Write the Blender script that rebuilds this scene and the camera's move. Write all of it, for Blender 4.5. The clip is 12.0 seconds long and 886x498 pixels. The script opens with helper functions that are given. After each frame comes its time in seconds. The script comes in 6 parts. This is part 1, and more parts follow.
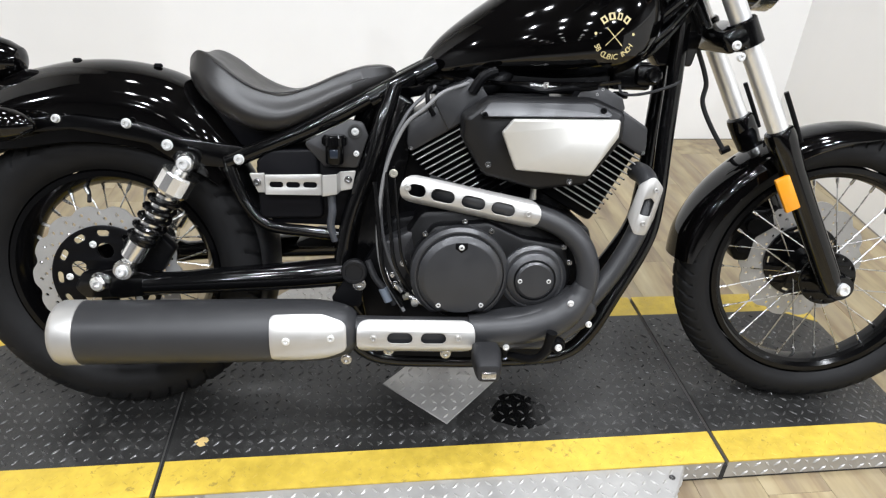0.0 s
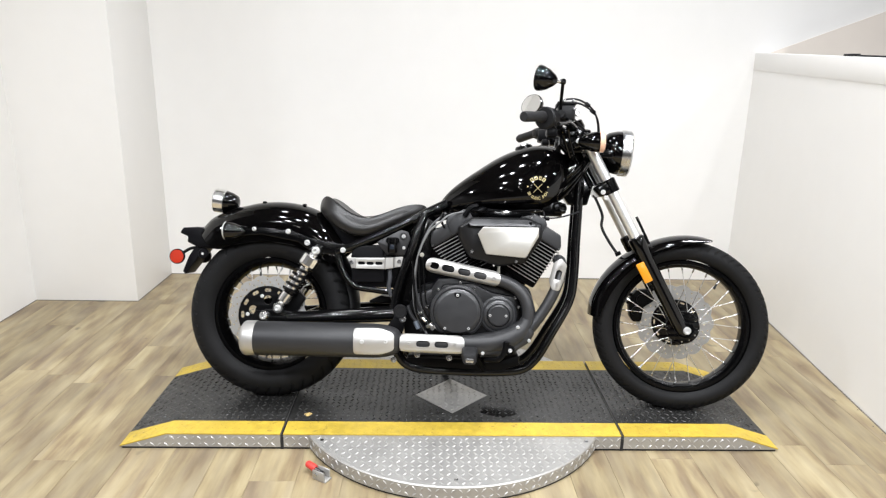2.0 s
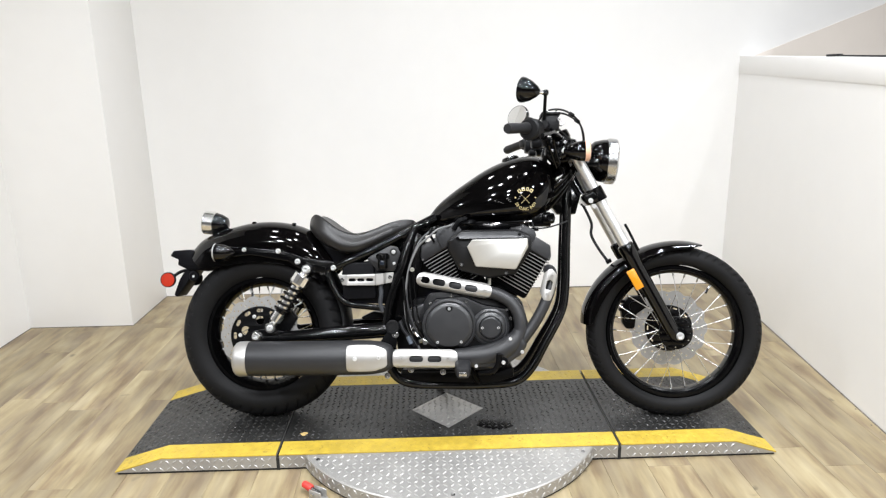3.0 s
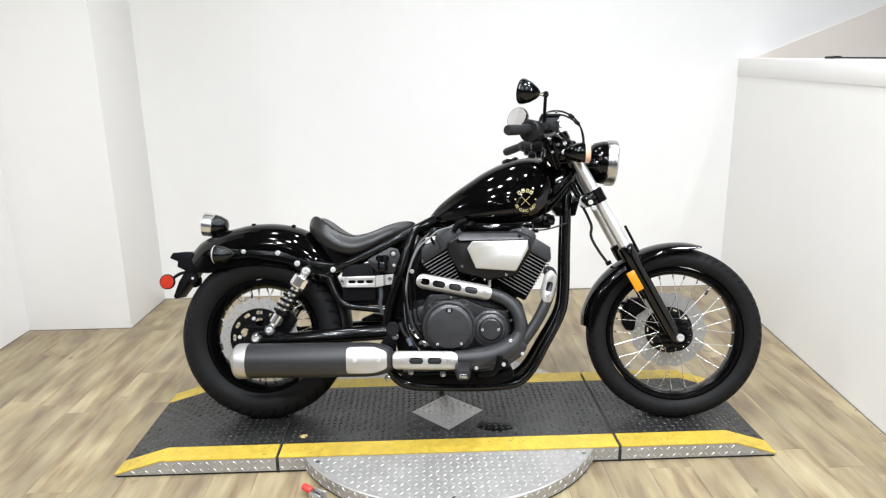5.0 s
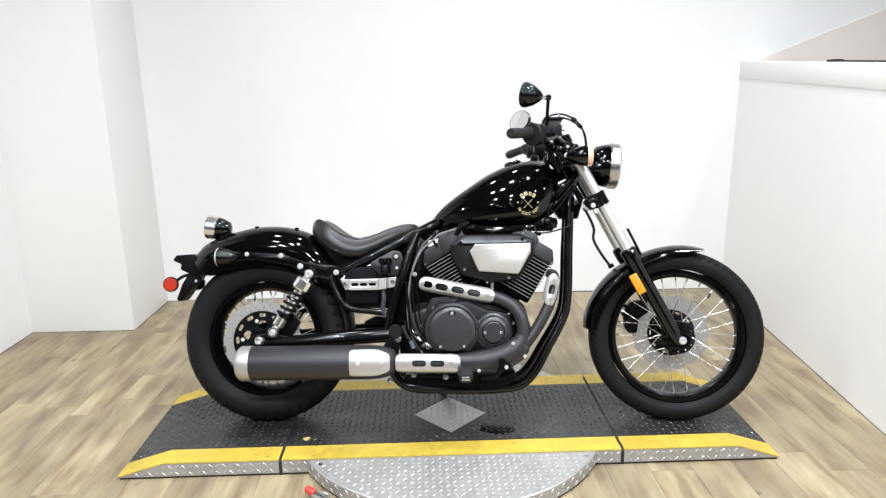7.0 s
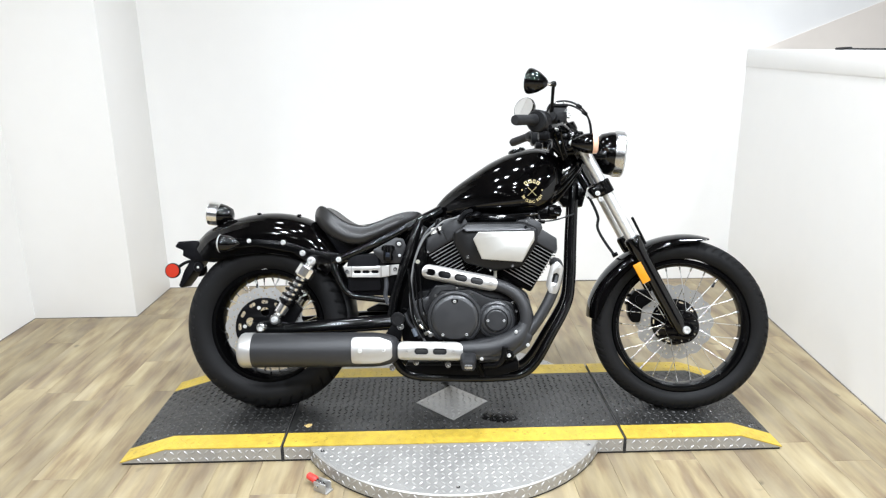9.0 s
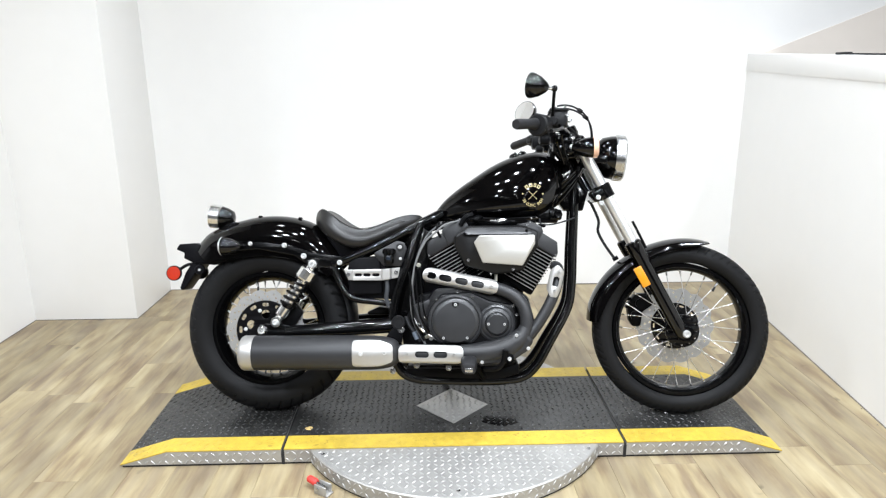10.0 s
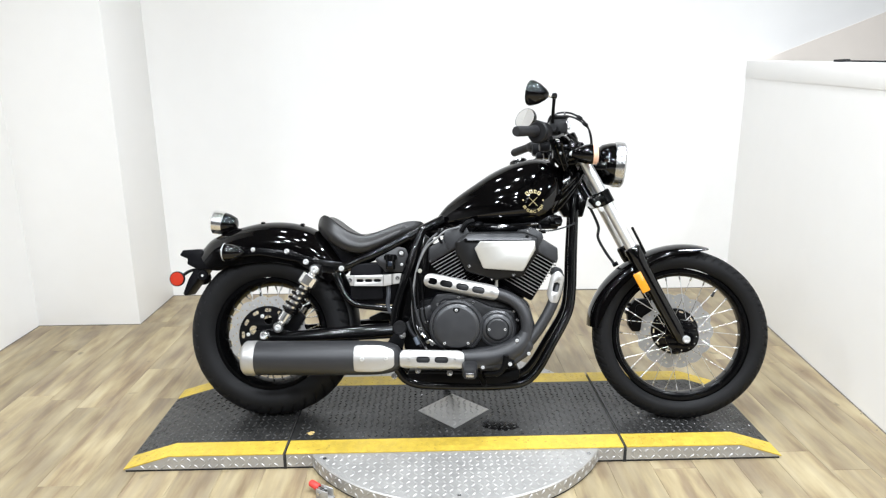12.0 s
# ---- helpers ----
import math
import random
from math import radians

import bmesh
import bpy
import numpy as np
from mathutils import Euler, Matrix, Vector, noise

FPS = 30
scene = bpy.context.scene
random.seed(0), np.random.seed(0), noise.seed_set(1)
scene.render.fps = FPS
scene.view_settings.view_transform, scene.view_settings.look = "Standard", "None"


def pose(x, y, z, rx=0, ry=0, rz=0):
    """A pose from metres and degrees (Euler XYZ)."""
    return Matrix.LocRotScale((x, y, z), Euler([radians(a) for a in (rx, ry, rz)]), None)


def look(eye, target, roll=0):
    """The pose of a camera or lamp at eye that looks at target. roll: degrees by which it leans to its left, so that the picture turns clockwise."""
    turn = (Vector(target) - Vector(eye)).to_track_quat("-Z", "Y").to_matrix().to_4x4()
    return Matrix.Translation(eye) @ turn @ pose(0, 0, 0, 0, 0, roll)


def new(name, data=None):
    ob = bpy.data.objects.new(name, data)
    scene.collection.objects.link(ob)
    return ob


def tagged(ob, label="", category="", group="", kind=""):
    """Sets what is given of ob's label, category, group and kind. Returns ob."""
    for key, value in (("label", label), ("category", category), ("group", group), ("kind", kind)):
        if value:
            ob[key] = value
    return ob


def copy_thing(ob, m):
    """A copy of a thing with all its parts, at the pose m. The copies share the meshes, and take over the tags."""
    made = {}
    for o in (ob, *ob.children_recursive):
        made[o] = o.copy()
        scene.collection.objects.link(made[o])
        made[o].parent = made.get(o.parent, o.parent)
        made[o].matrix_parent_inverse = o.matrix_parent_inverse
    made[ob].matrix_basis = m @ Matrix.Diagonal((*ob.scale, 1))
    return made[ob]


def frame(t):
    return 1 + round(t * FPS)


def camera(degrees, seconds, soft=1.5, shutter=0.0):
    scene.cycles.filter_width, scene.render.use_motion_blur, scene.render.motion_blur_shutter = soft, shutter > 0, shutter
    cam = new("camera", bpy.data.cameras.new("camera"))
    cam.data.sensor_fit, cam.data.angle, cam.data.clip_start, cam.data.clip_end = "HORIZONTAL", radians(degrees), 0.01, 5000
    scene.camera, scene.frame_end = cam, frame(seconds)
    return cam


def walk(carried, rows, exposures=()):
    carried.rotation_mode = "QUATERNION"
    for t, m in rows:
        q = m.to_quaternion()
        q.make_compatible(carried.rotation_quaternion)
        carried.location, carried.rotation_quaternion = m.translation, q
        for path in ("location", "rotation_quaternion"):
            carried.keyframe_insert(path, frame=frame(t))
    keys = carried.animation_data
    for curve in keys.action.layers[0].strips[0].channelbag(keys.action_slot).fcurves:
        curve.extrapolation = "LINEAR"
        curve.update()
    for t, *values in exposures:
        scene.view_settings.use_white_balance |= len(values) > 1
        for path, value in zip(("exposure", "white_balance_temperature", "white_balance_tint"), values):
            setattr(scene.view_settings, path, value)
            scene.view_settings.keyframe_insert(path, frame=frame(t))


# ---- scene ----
cam = camera(67.2, 12.0, 1.25)
PATH = [
    (0, (-0.258, -1.172, 1.191), (-0.023, 0.521, 0.153), 2.92),
    (0.2, (-0.229, -1.364, 1.211), (-0.010, 0.444, 0.406), 0.77),
    (0.3, (-0.218, -1.451, 1.234), (-0.028, 0.375, 0.461), 0.20),
    (0.4, (-0.212, -1.534, 1.241), (-0.064, 0.303, 0.477), -1.56),
    (0.5, (-0.200, -1.610, 1.270), (-0.072, 0.262, 0.576), -1.21),
    (0.6, (-0.188, -1.694, 1.268), (-0.087, 0.198, 0.634), -1.23),
    (0.7, (-0.170, -1.771, 1.284), (-0.074, 0.142, 0.714), 0.22),
    (0.8, (-0.148, -1.843, 1.293), (-0.061, 0.079, 0.750), 0.27),
    (0.9, (-0.142, -1.917, 1.293), (-0.061, 0.007, 0.756), 0.66),
    (1, (-0.122, -1.956, 1.319), (-0.071, -0.040, 0.748), 0.26),
    (1.1, (-0.134, -2.041, 1.306), (-0.075, -0.115, 0.770), 0.49),
    (1.2, (-0.134, -2.100, 1.302), (-0.065, -0.167, 0.793), 0.57),
    (1.3, (-0.140, -2.150, 1.308), (-0.074, -0.216, 0.803), -0.67),
    (1.4, (-0.155, -2.202, 1.301), (-0.073, -0.266, 0.807), -1.34),
    (1.5, (-0.175, -2.228, 1.318), (-0.102, -0.308, 0.763), -1.87),
    (1.7, (-0.182, -2.310, 1.306), (-0.100, -0.377, 0.796), -0.92),
    (1.8, (-0.200, -2.332, 1.305), (-0.128, -0.398, 0.797), -0.60),
    (2, (-0.188, -2.340, 1.327), (-0.136, -0.414, 0.791), 1.17),
    (2.2, (-0.176, -2.363, 1.307), (-0.105, -0.426, 0.817), 1.58),
    (2.5, (-0.156, -2.345, 1.332), (-0.094, -0.412, 0.823), 0.53),
    (3, (-0.153, -2.341, 1.335), (-0.099, -0.405, 0.833), -0.89),
    (5, (-0.160, -2.339, 1.331), (-0.100, -0.402, 0.837), -0.88),
    (5.5, (-0.162, -2.342, 1.334), (-0.107, -0.403, 0.845), -0.70),
    (6, (-0.159, -2.343, 1.334), (-0.099, -0.403, 0.850), -0.73),
    (6.5, (-0.160, -2.343, 1.335), (-0.097, -0.404, 0.848), -0.59),
    (7, (-0.165, -2.343, 1.335), (-0.109, -0.404, 0.847), -0.88),
    (9, (-0.167, -2.331, 1.327), (-0.119, -0.400, 0.807), -0.61),
    (9.5, (-0.167, -2.333, 1.331), (-0.116, -0.402, 0.813), -0.75),
    (10, (-0.170, -2.335, 1.332), (-0.122, -0.403, 0.819), -0.44),
    (10.5, (-0.167, -2.337, 1.335), (-0.122, -0.403, 0.825), -0.57),
    (11, (-0.168, -2.338, 1.334), (-0.120, -0.406, 0.820), -0.74),
    (11.5, (-0.164, -2.347, 1.335), (-0.119, -0.413, 0.826), -0.80),
    (12, (-0.169, -2.354, 1.337), (-0.125, -0.417, 0.841), -0.49),
]
EXPOSURES = [(0.0, -0.20, 6200, 10), (0.5, -0.12, 6250, 10), (0.9, -0.09, 6300, 10), (1.5, -0.16, 6350, 10), (5.0, -0.16, 6200, 9), (7.0, -0.10, 6100, 9), (9.0, -0.02, 6050, 8), (12.0, -0.02, 6100, 8)]
walk(cam, [(t, look(eye, aim, roll)) for t, eye, aim, roll in PATH], EXPOSURES)

# ---- light ----
world = bpy.data.worlds.new("hall_light")
scene.world = world
world.use_nodes = True
world.node_tree.nodes["Background"].inputs[0].default_value = (1.0, 0.97, 0.93, 1)
world.node_tree.nodes["Background"].inputs[1].default_value = 0.0


def ceiling_lamp(x, y, z, size, watts, tint=(0.975, 0.99, 1.02)):
    data = bpy.data.lights.new("lamp_light", "AREA")
    data.shape, data.size, data.energy, data.color, data.spread = "DISK", size, watts, tint, radians(150)
    ob = new("lamp_light", data)
    ob.location = (x, y, z)
    return ob
LAMP_WATTS = 36.0

# ---- materials ----
def material(name, color, rough=0.5, metal=0.0, coat=0.0, spread=0.0, scale=30.0, bump=0.0, bump_scale=200.0, rough_spread=0.0, spec=0.5, coat_rough=0.03, flecks=None):
    """A surface with variation at two scales: broad stains and fine grain, in colour, roughness and relief. flecks: colour, scale and threshold of scuffs."""
    m = bpy.data.materials.new(name)
    m.use_nodes = True
    nt = m.node_tree
    b = nt.nodes["Principled BSDF"]
    b.inputs["Base Color"].default_value = (*color, 1)
    b.inputs["Roughness"].default_value = rough
    b.inputs["Metallic"].default_value = metal
    b.inputs["Coat Weight"].default_value = coat
    b.inputs["Coat Roughness"].default_value = coat_rough
    b.inputs["Specular IOR Level"].default_value = spec
    tc = nt.nodes.new("ShaderNodeTexCoord")
    if spread or rough_spread:
        n1, n2 = nt.nodes.new("ShaderNodeTexNoise"), nt.nodes.new("ShaderNodeTexNoise")
        n1.inputs["Scale"].default_value, n2.inputs["Scale"].default_value = scale * 0.15, scale
        n1.inputs["Detail"].default_value, n2.inputs["Detail"].default_value = 5, 6
        nt.links.new(tc.outputs["Object"], n1.inputs["Vector"])
        nt.links.new(tc.outputs["Object"], n2.inputs["Vector"])
        add = nt.nodes.new("ShaderNodeMath")
        add.operation = "ADD"
        nt.links.new(n1.outputs[0], add.inputs[0])
        nt.links.new(n2.outputs[0], add.inputs[1])
        if spread:
            r = nt.nodes.new("ShaderNodeMapRange")
            r.inputs[1].default_value, r.inputs[2].default_value = 0.7, 1.3
            r.inputs[3].default_value, r.inputs[4].default_value = 1 - spread, 1 + spread
            nt.links.new(add.outputs[0], r.inputs[0])
            mul = nt.nodes.new("ShaderNodeVectorMath")
            mul.operation = "SCALE"
            mul.inputs[0].default_value = color
            nt.links.new(r.outputs[0], mul.inputs["Scale"])
            nt.links.new(mul.outputs[0], b.inputs["Base Color"])
        if rough_spread:
            r2 = nt.nodes.new("ShaderNodeMapRange")
            r2.inputs[1].default_value, r2.inputs[2].default_value = 0.7, 1.3
            r2.inputs[3].default_value, r2.inputs[4].default_value = max(0.0, rough - rough_spread), min(1.0, rough + rough_spread)
            nt.links.new(add.outputs[0], r2.inputs[0])
            nt.links.new(r2.outputs[0], b.inputs["Roughness"])
    if bump:
        n3 = nt.nodes.new("ShaderNodeTexNoise")
        n3.inputs["Scale"].default_value, n3.inputs["Detail"].default_value = bump_scale, 4
        nt.links.new(tc.outputs["Object"], n3.inputs["Vector"])
        bp = nt.nodes.new("ShaderNodeBump")
        bp.inputs["Strength"].default_value, bp.inputs["Distance"].default_value = bump, 0.002
        nt.links.new(n3.outputs[0], bp.inputs["Height"])
        nt.links.new(bp.outputs[0], b.inputs["Normal"])
    if flecks:
        scuff(nt, b, tc, *flecks)
    return m


def scuff(nt, b, tc, color, scale, threshold, amount=0.85):
    """Lays ragged scuffs of another colour over what feeds the base colour."""
    n, big = nt.nodes.new("ShaderNodeTexNoise"), nt.nodes.new("ShaderNodeTexNoise")
    n.inputs["Scale"].default_value, n.inputs["Detail"].default_value, n.inputs["Roughness"].default_value = scale, 5, 0.65
    big.inputs["Scale"].default_value, big.inputs["Detail"].default_value = scale * 0.12, 3
    both, r, mix = nt.nodes.new("ShaderNodeMath"), nt.nodes.new("ShaderNodeMapRange"), nt.nodes.new("ShaderNodeMix")
    both.operation, both.inputs[1].default_value = "MULTIPLY_ADD", 0.5
    r.inputs[1].default_value, r.inputs[2].default_value, r.inputs[3].default_value, r.inputs[4].default_value = threshold, threshold + 0.05, 0.0, amount
    mix.data_type = "RGBA"
    nt.links.new(tc.outputs["Object"], n.inputs["Vector"])
    nt.links.new(tc.outputs["Object"], big.inputs["Vector"])
    nt.links.new(big.outputs[0], both.inputs[0])
    nt.links.new(n.outputs[0], both.inputs[2])
    nt.links.new(both.outputs[0], r.inputs[0])
    fed = b.inputs["Base Color"].links
    for socket in mix.inputs:
        if socket.identifier == "A_Color":
            socket.default_value = b.inputs["Base Color"].default_value
            if fed:
                nt.links.new(fed[0].from_socket, socket)
        elif socket.identifier == "B_Color":
            socket.default_value = (*color, 1)
        elif socket.identifier == "Factor_Float":
            nt.links.new(r.outputs[0], socket)
    for socket in mix.outputs:
        if socket.identifier == "Result_Color":
            nt.links.new(socket, b.inputs["Base Color"])


def glowing(name, color, strength):
    m = bpy.data.materials.new(name)
    m.use_nodes = True
    b = m.node_tree.nodes["Principled BSDF"]
    b.inputs["Base Color"].default_value = (*color, 1)
    b.inputs["Emission Color"].default_value = (*color, 1)
    b.inputs["Emission Strength"].default_value = strength
    return m


M_WALL = material("white_wall_paint", (0.84, 0.83, 0.81), 0.42, spread=0.012, scale=8, bump=0.05, bump_scale=90, rough_spread=0.04)
M_CEIL = material("dark_ceiling_paint", (0.10, 0.095, 0.09), 0.7, spread=0.05, scale=6)
M_HALL = material("grey_hall_paint", (0.20, 0.195, 0.19), 0.7, spread=0.05, scale=6)
M_WALL_SHADE = material("shaded_wall_grey", (0.78, 0.715, 0.645), 0.6, spread=0.03, scale=6)
M_YELLOW = material("yellow_safety_paint", (0.47, 0.335, 0.040), 0.48, spread=0.20, scale=40, bump=0.3, bump_scale=160, rough_spread=0.12, flecks=((0.13, 0.095, 0.03), 60, 0.90, 0.55))
M_STEEL = material("tread_plate_steel", (0.39, 0.38, 0.362), 0.46, metal=0.55, spread=0.10, scale=30, bump=0.15, bump_scale=120, rough_spread=0.05)
M_STEELTOP = material("worn_steel_tread", (0.45, 0.44, 0.42), 0.44, metal=0.5, spread=0.10, scale=60, bump=0.15, bump_scale=200)
M_HALLFLOOR = material("grey_hall_floor", (0.24, 0.225, 0.205), 0.5, spread=0.1, scale=8, rough_spread=0.1)
M_BEAD = material("dirty_bead", (0.13, 0.115, 0.095), 0.7, spread=0.5, scale=30)
M_SUBFLOOR = material("joint_brown", (0.16, 0.12, 0.075), 0.8, spread=0.2, scale=20)
M_DARK = material("flat_black", (0.012, 0.012, 0.012), 0.8)
M_TYRE = material("tyre_rubber", (0.0068, 0.0068, 0.0072), 0.58, spec=0.15, spread=0.2, scale=60, bump=0.12, bump_scale=400, rough_spread=0.08)
M_GLOSS = material("gloss_black_paint", (0.0012, 0.0011, 0.0012), 0.05, spec=0.42)
M_RIM = material("black_rim_enamel", (0.0015, 0.0015, 0.0017), 0.16, spec=0.24)
M_FRAME = material("black_frame_enamel", (0.002, 0.002, 0.0022), 0.11, spec=0.38, rough_spread=0.04, scale=40)
M_SATIN = material("satin_black_metal", (0.003, 0.003, 0.0034), 0.36, spec=0.09, metal=0.0, bump=0.05, bump_scale=500)
M_PLASTIC = material("black_plastic", (0.004, 0.004, 0.005), 0.42, spec=0.09, bump=0.12, bump_scale=700)
M_CRINKLE = material("charcoal_engine_coat", (0.0125, 0.0125, 0.0138), 0.40, spec=0.55, metal=0.0, spread=0.08, scale=50, bump=0.14, bump_scale=900, rough_spread=0.05)
M_COVER = material("satin_charcoal_cover", (0.0185, 0.019, 0.0208), 0.36, spec=0.6, spread=0.07, scale=40, bump=0.06, bump_scale=900, rough_spread=0.06)
M_HOUSING = material("grey_black_moulding", (0.0052, 0.0052, 0.0058), 0.45, spec=0.28, spread=0.1, scale=50, bump=0.12, bump_scale=600)
# near-black copy of the engine coat paints in the shade between the covers
M_CASE = material("shaded_case_coat", (0.0030, 0.0030, 0.0034), 0.34, spec=0.22, spread=0.08, scale=50, bump=0.14, bump_scale=900)
M_MUFFLER = material("charcoal_heat_paint", (0.0215, 0.0217, 0.0231), 0.42, spec=0.4, metal=0.0, spread=0.08, scale=30, bump=0.08, bump_scale=900, rough_spread=0.05)
M_SILVER = material("satin_aluminium", (0.50, 0.49, 0.47), 0.43, metal=0.75, spread=0.05, scale=25, bump=0.06, bump_scale=700, rough_spread=0.06)
M_SILVERPAINT = material("silver_cover_paint", (0.50, 0.49, 0.46), 0.44, metal=0.45, spread=0.03, scale=40, bump=0.03, bump_scale=900)
M_CHROME = material("chrome", (0.90, 0.90, 0.89), 0.20, metal=1.0, rough_spread=0.03, scale=40)
M_FORK = material("hard_chrome_tube", (0.86, 0.86, 0.85), 0.36, metal=0.85, spread=0.03, scale=40, rough_spread=0.04)
M_STAINLESS = material("stainless_steel", (0.52, 0.52, 0.52), 0.25, metal=1.0, spread=0.08, scale=60, rough_spread=0.08)
M_BOLT = material("zinc_bolt", (0.80, 0.80, 0.79), 0.34, metal=0.6, spread=0.06, scale=90)
M_FIN = material("machined_fin_edge", (0.7, 0.7, 0.69), 0.3, metal=0.9, spread=0.08, scale=60)
M_DISC = material("brake_disc_steel", (0.42, 0.415, 0.405), 0.42, metal=0.7, spread=0.05, scale=50)
M_LEATHER = material("black_seat_vinyl", (0.0085, 0.0078, 0.0075), 0.40, spec=0.46, bump=0.06, bump_scale=330, spread=0.08, scale=40, rough_spread=0.06)
M_RUBBERGRIP = material("worn_grip_rubber", (0.013, 0.013, 0.0142), 0.52, spec=0.35, spread=0.12, scale=60, bump=0.2, bump_scale=300)
M_GRIP = material("grip_rubber", (0.014, 0.014, 0.0155), 0.6, spec=0.3, bump=0.2, bump_scale=300)
M_AMBER = material("amber_reflector", (0.60, 0.24, 0.005), 0.2, coat=0.4, bump=0.5, bump_scale=500)
M_PALEAMBER = material("pale_amber_lens", (0.85, 0.52, 0.36), 0.2, coat=0.6)
M_RED = material("red_reflector", (0.38, 0.026, 0.010), 0.30, spec=0.2, bump=0.5, bump_scale=500)
M_REDRUBBER = material("red_grip_rubber", (0.55, 0.04, 0.03), 0.5, bump=0.2, bump_scale=200)
M_DECAL = material("cream_gold_decal", (0.54, 0.45, 0.22), 0.4)
M_LENS = material("pale_lens", (0.36, 0.36, 0.35), 0.1, coat=0.5)
M_MIRROR = material("mirror_glass", (0.92, 0.92, 0.92), 0.01, metal=1.0)
M_BRASS = material("pale_zinc", (0.7, 0.68, 0.6), 0.35, metal=0.9)
M_LAMP = glowing("lamp_diffuser", (1.0, 0.97, 0.92), 40.0)


def deck_material():
    """Black tread plate, dusty and scuffed: broad grey wear, fine pale specks, dark oily patches."""
    m = material("dark_grip_plate", (0.03, 0.03, 0.03), 0.42, bump=0.22, bump_scale=260, spec=0.45)
    nt = m.node_tree
    b = nt.nodes["Principled BSDF"]
    tc = nt.nodes.new("ShaderNodeTexCoord")
    noises = []
    for scale, detail, rough in ((5.0, 6, 0.65), (38.0, 6, 0.7), (150.0, 3, 0.6)):
        n = nt.nodes.new("ShaderNodeTexNoise")
        n.inputs["Scale"].default_value, n.inputs["Detail"].default_value, n.inputs["Roughness"].default_value = scale, detail, rough
        nt.links.new(tc.outputs["Object"], n.inputs["Vector"])
        noises.append(n)
    last = None
    for n, lo, hi, gain in ((noises[0], 0.42, 0.72, 0.016), (noises[1], 0.54, 0.74, 0.026), (noises[2], 0.64, 0.76, 0.16)):
        r = nt.nodes.new("ShaderNodeMapRange")
        r.inputs[1].default_value, r.inputs[2].default_value, r.inputs[3].default_value, r.inputs[4].default_value = lo, hi, 0.0, gain
        nt.links.new(n.outputs[0], r.inputs[0])
        add = nt.nodes.new("ShaderNodeMath")
        add.inputs[1].default_value = 0.012
        nt.links.new(r.outputs[0], add.inputs[0])
        if last:
            nt.links.new(last.outputs[0], add.inputs[1])
        last = add
    tint = nt.nodes.new("ShaderNodeVectorMath")
    tint.operation = "SCALE"
    tint.inputs[0].default_value = (1.0, 0.98, 0.94)
    nt.links.new(last.outputs[0], tint.inputs["Scale"])
    nt.links.new(tint.outputs[0], b.inputs["Base Color"])
    rr = nt.nodes.new("ShaderNodeMapRange")
    rr.inputs[1].default_value, rr.inputs[2].default_value, rr.inputs[3].default_value, rr.inputs[4].default_value = 0.3, 0.7, 0.25, 0.5
    nt.links.new(noises[1].outputs[0], rr.inputs[0])
    nt.links.new(rr.outputs[0], b.inputs["Roughness"])
    return m


M_DECK = deck_material()
M_LOZENGE = material("worn_tread_top", (0.036, 0.0355, 0.034), 0.28, spec=0.8, spread=0.8, scale=60, bump=0.3, bump_scale=300, rough_spread=0.15)


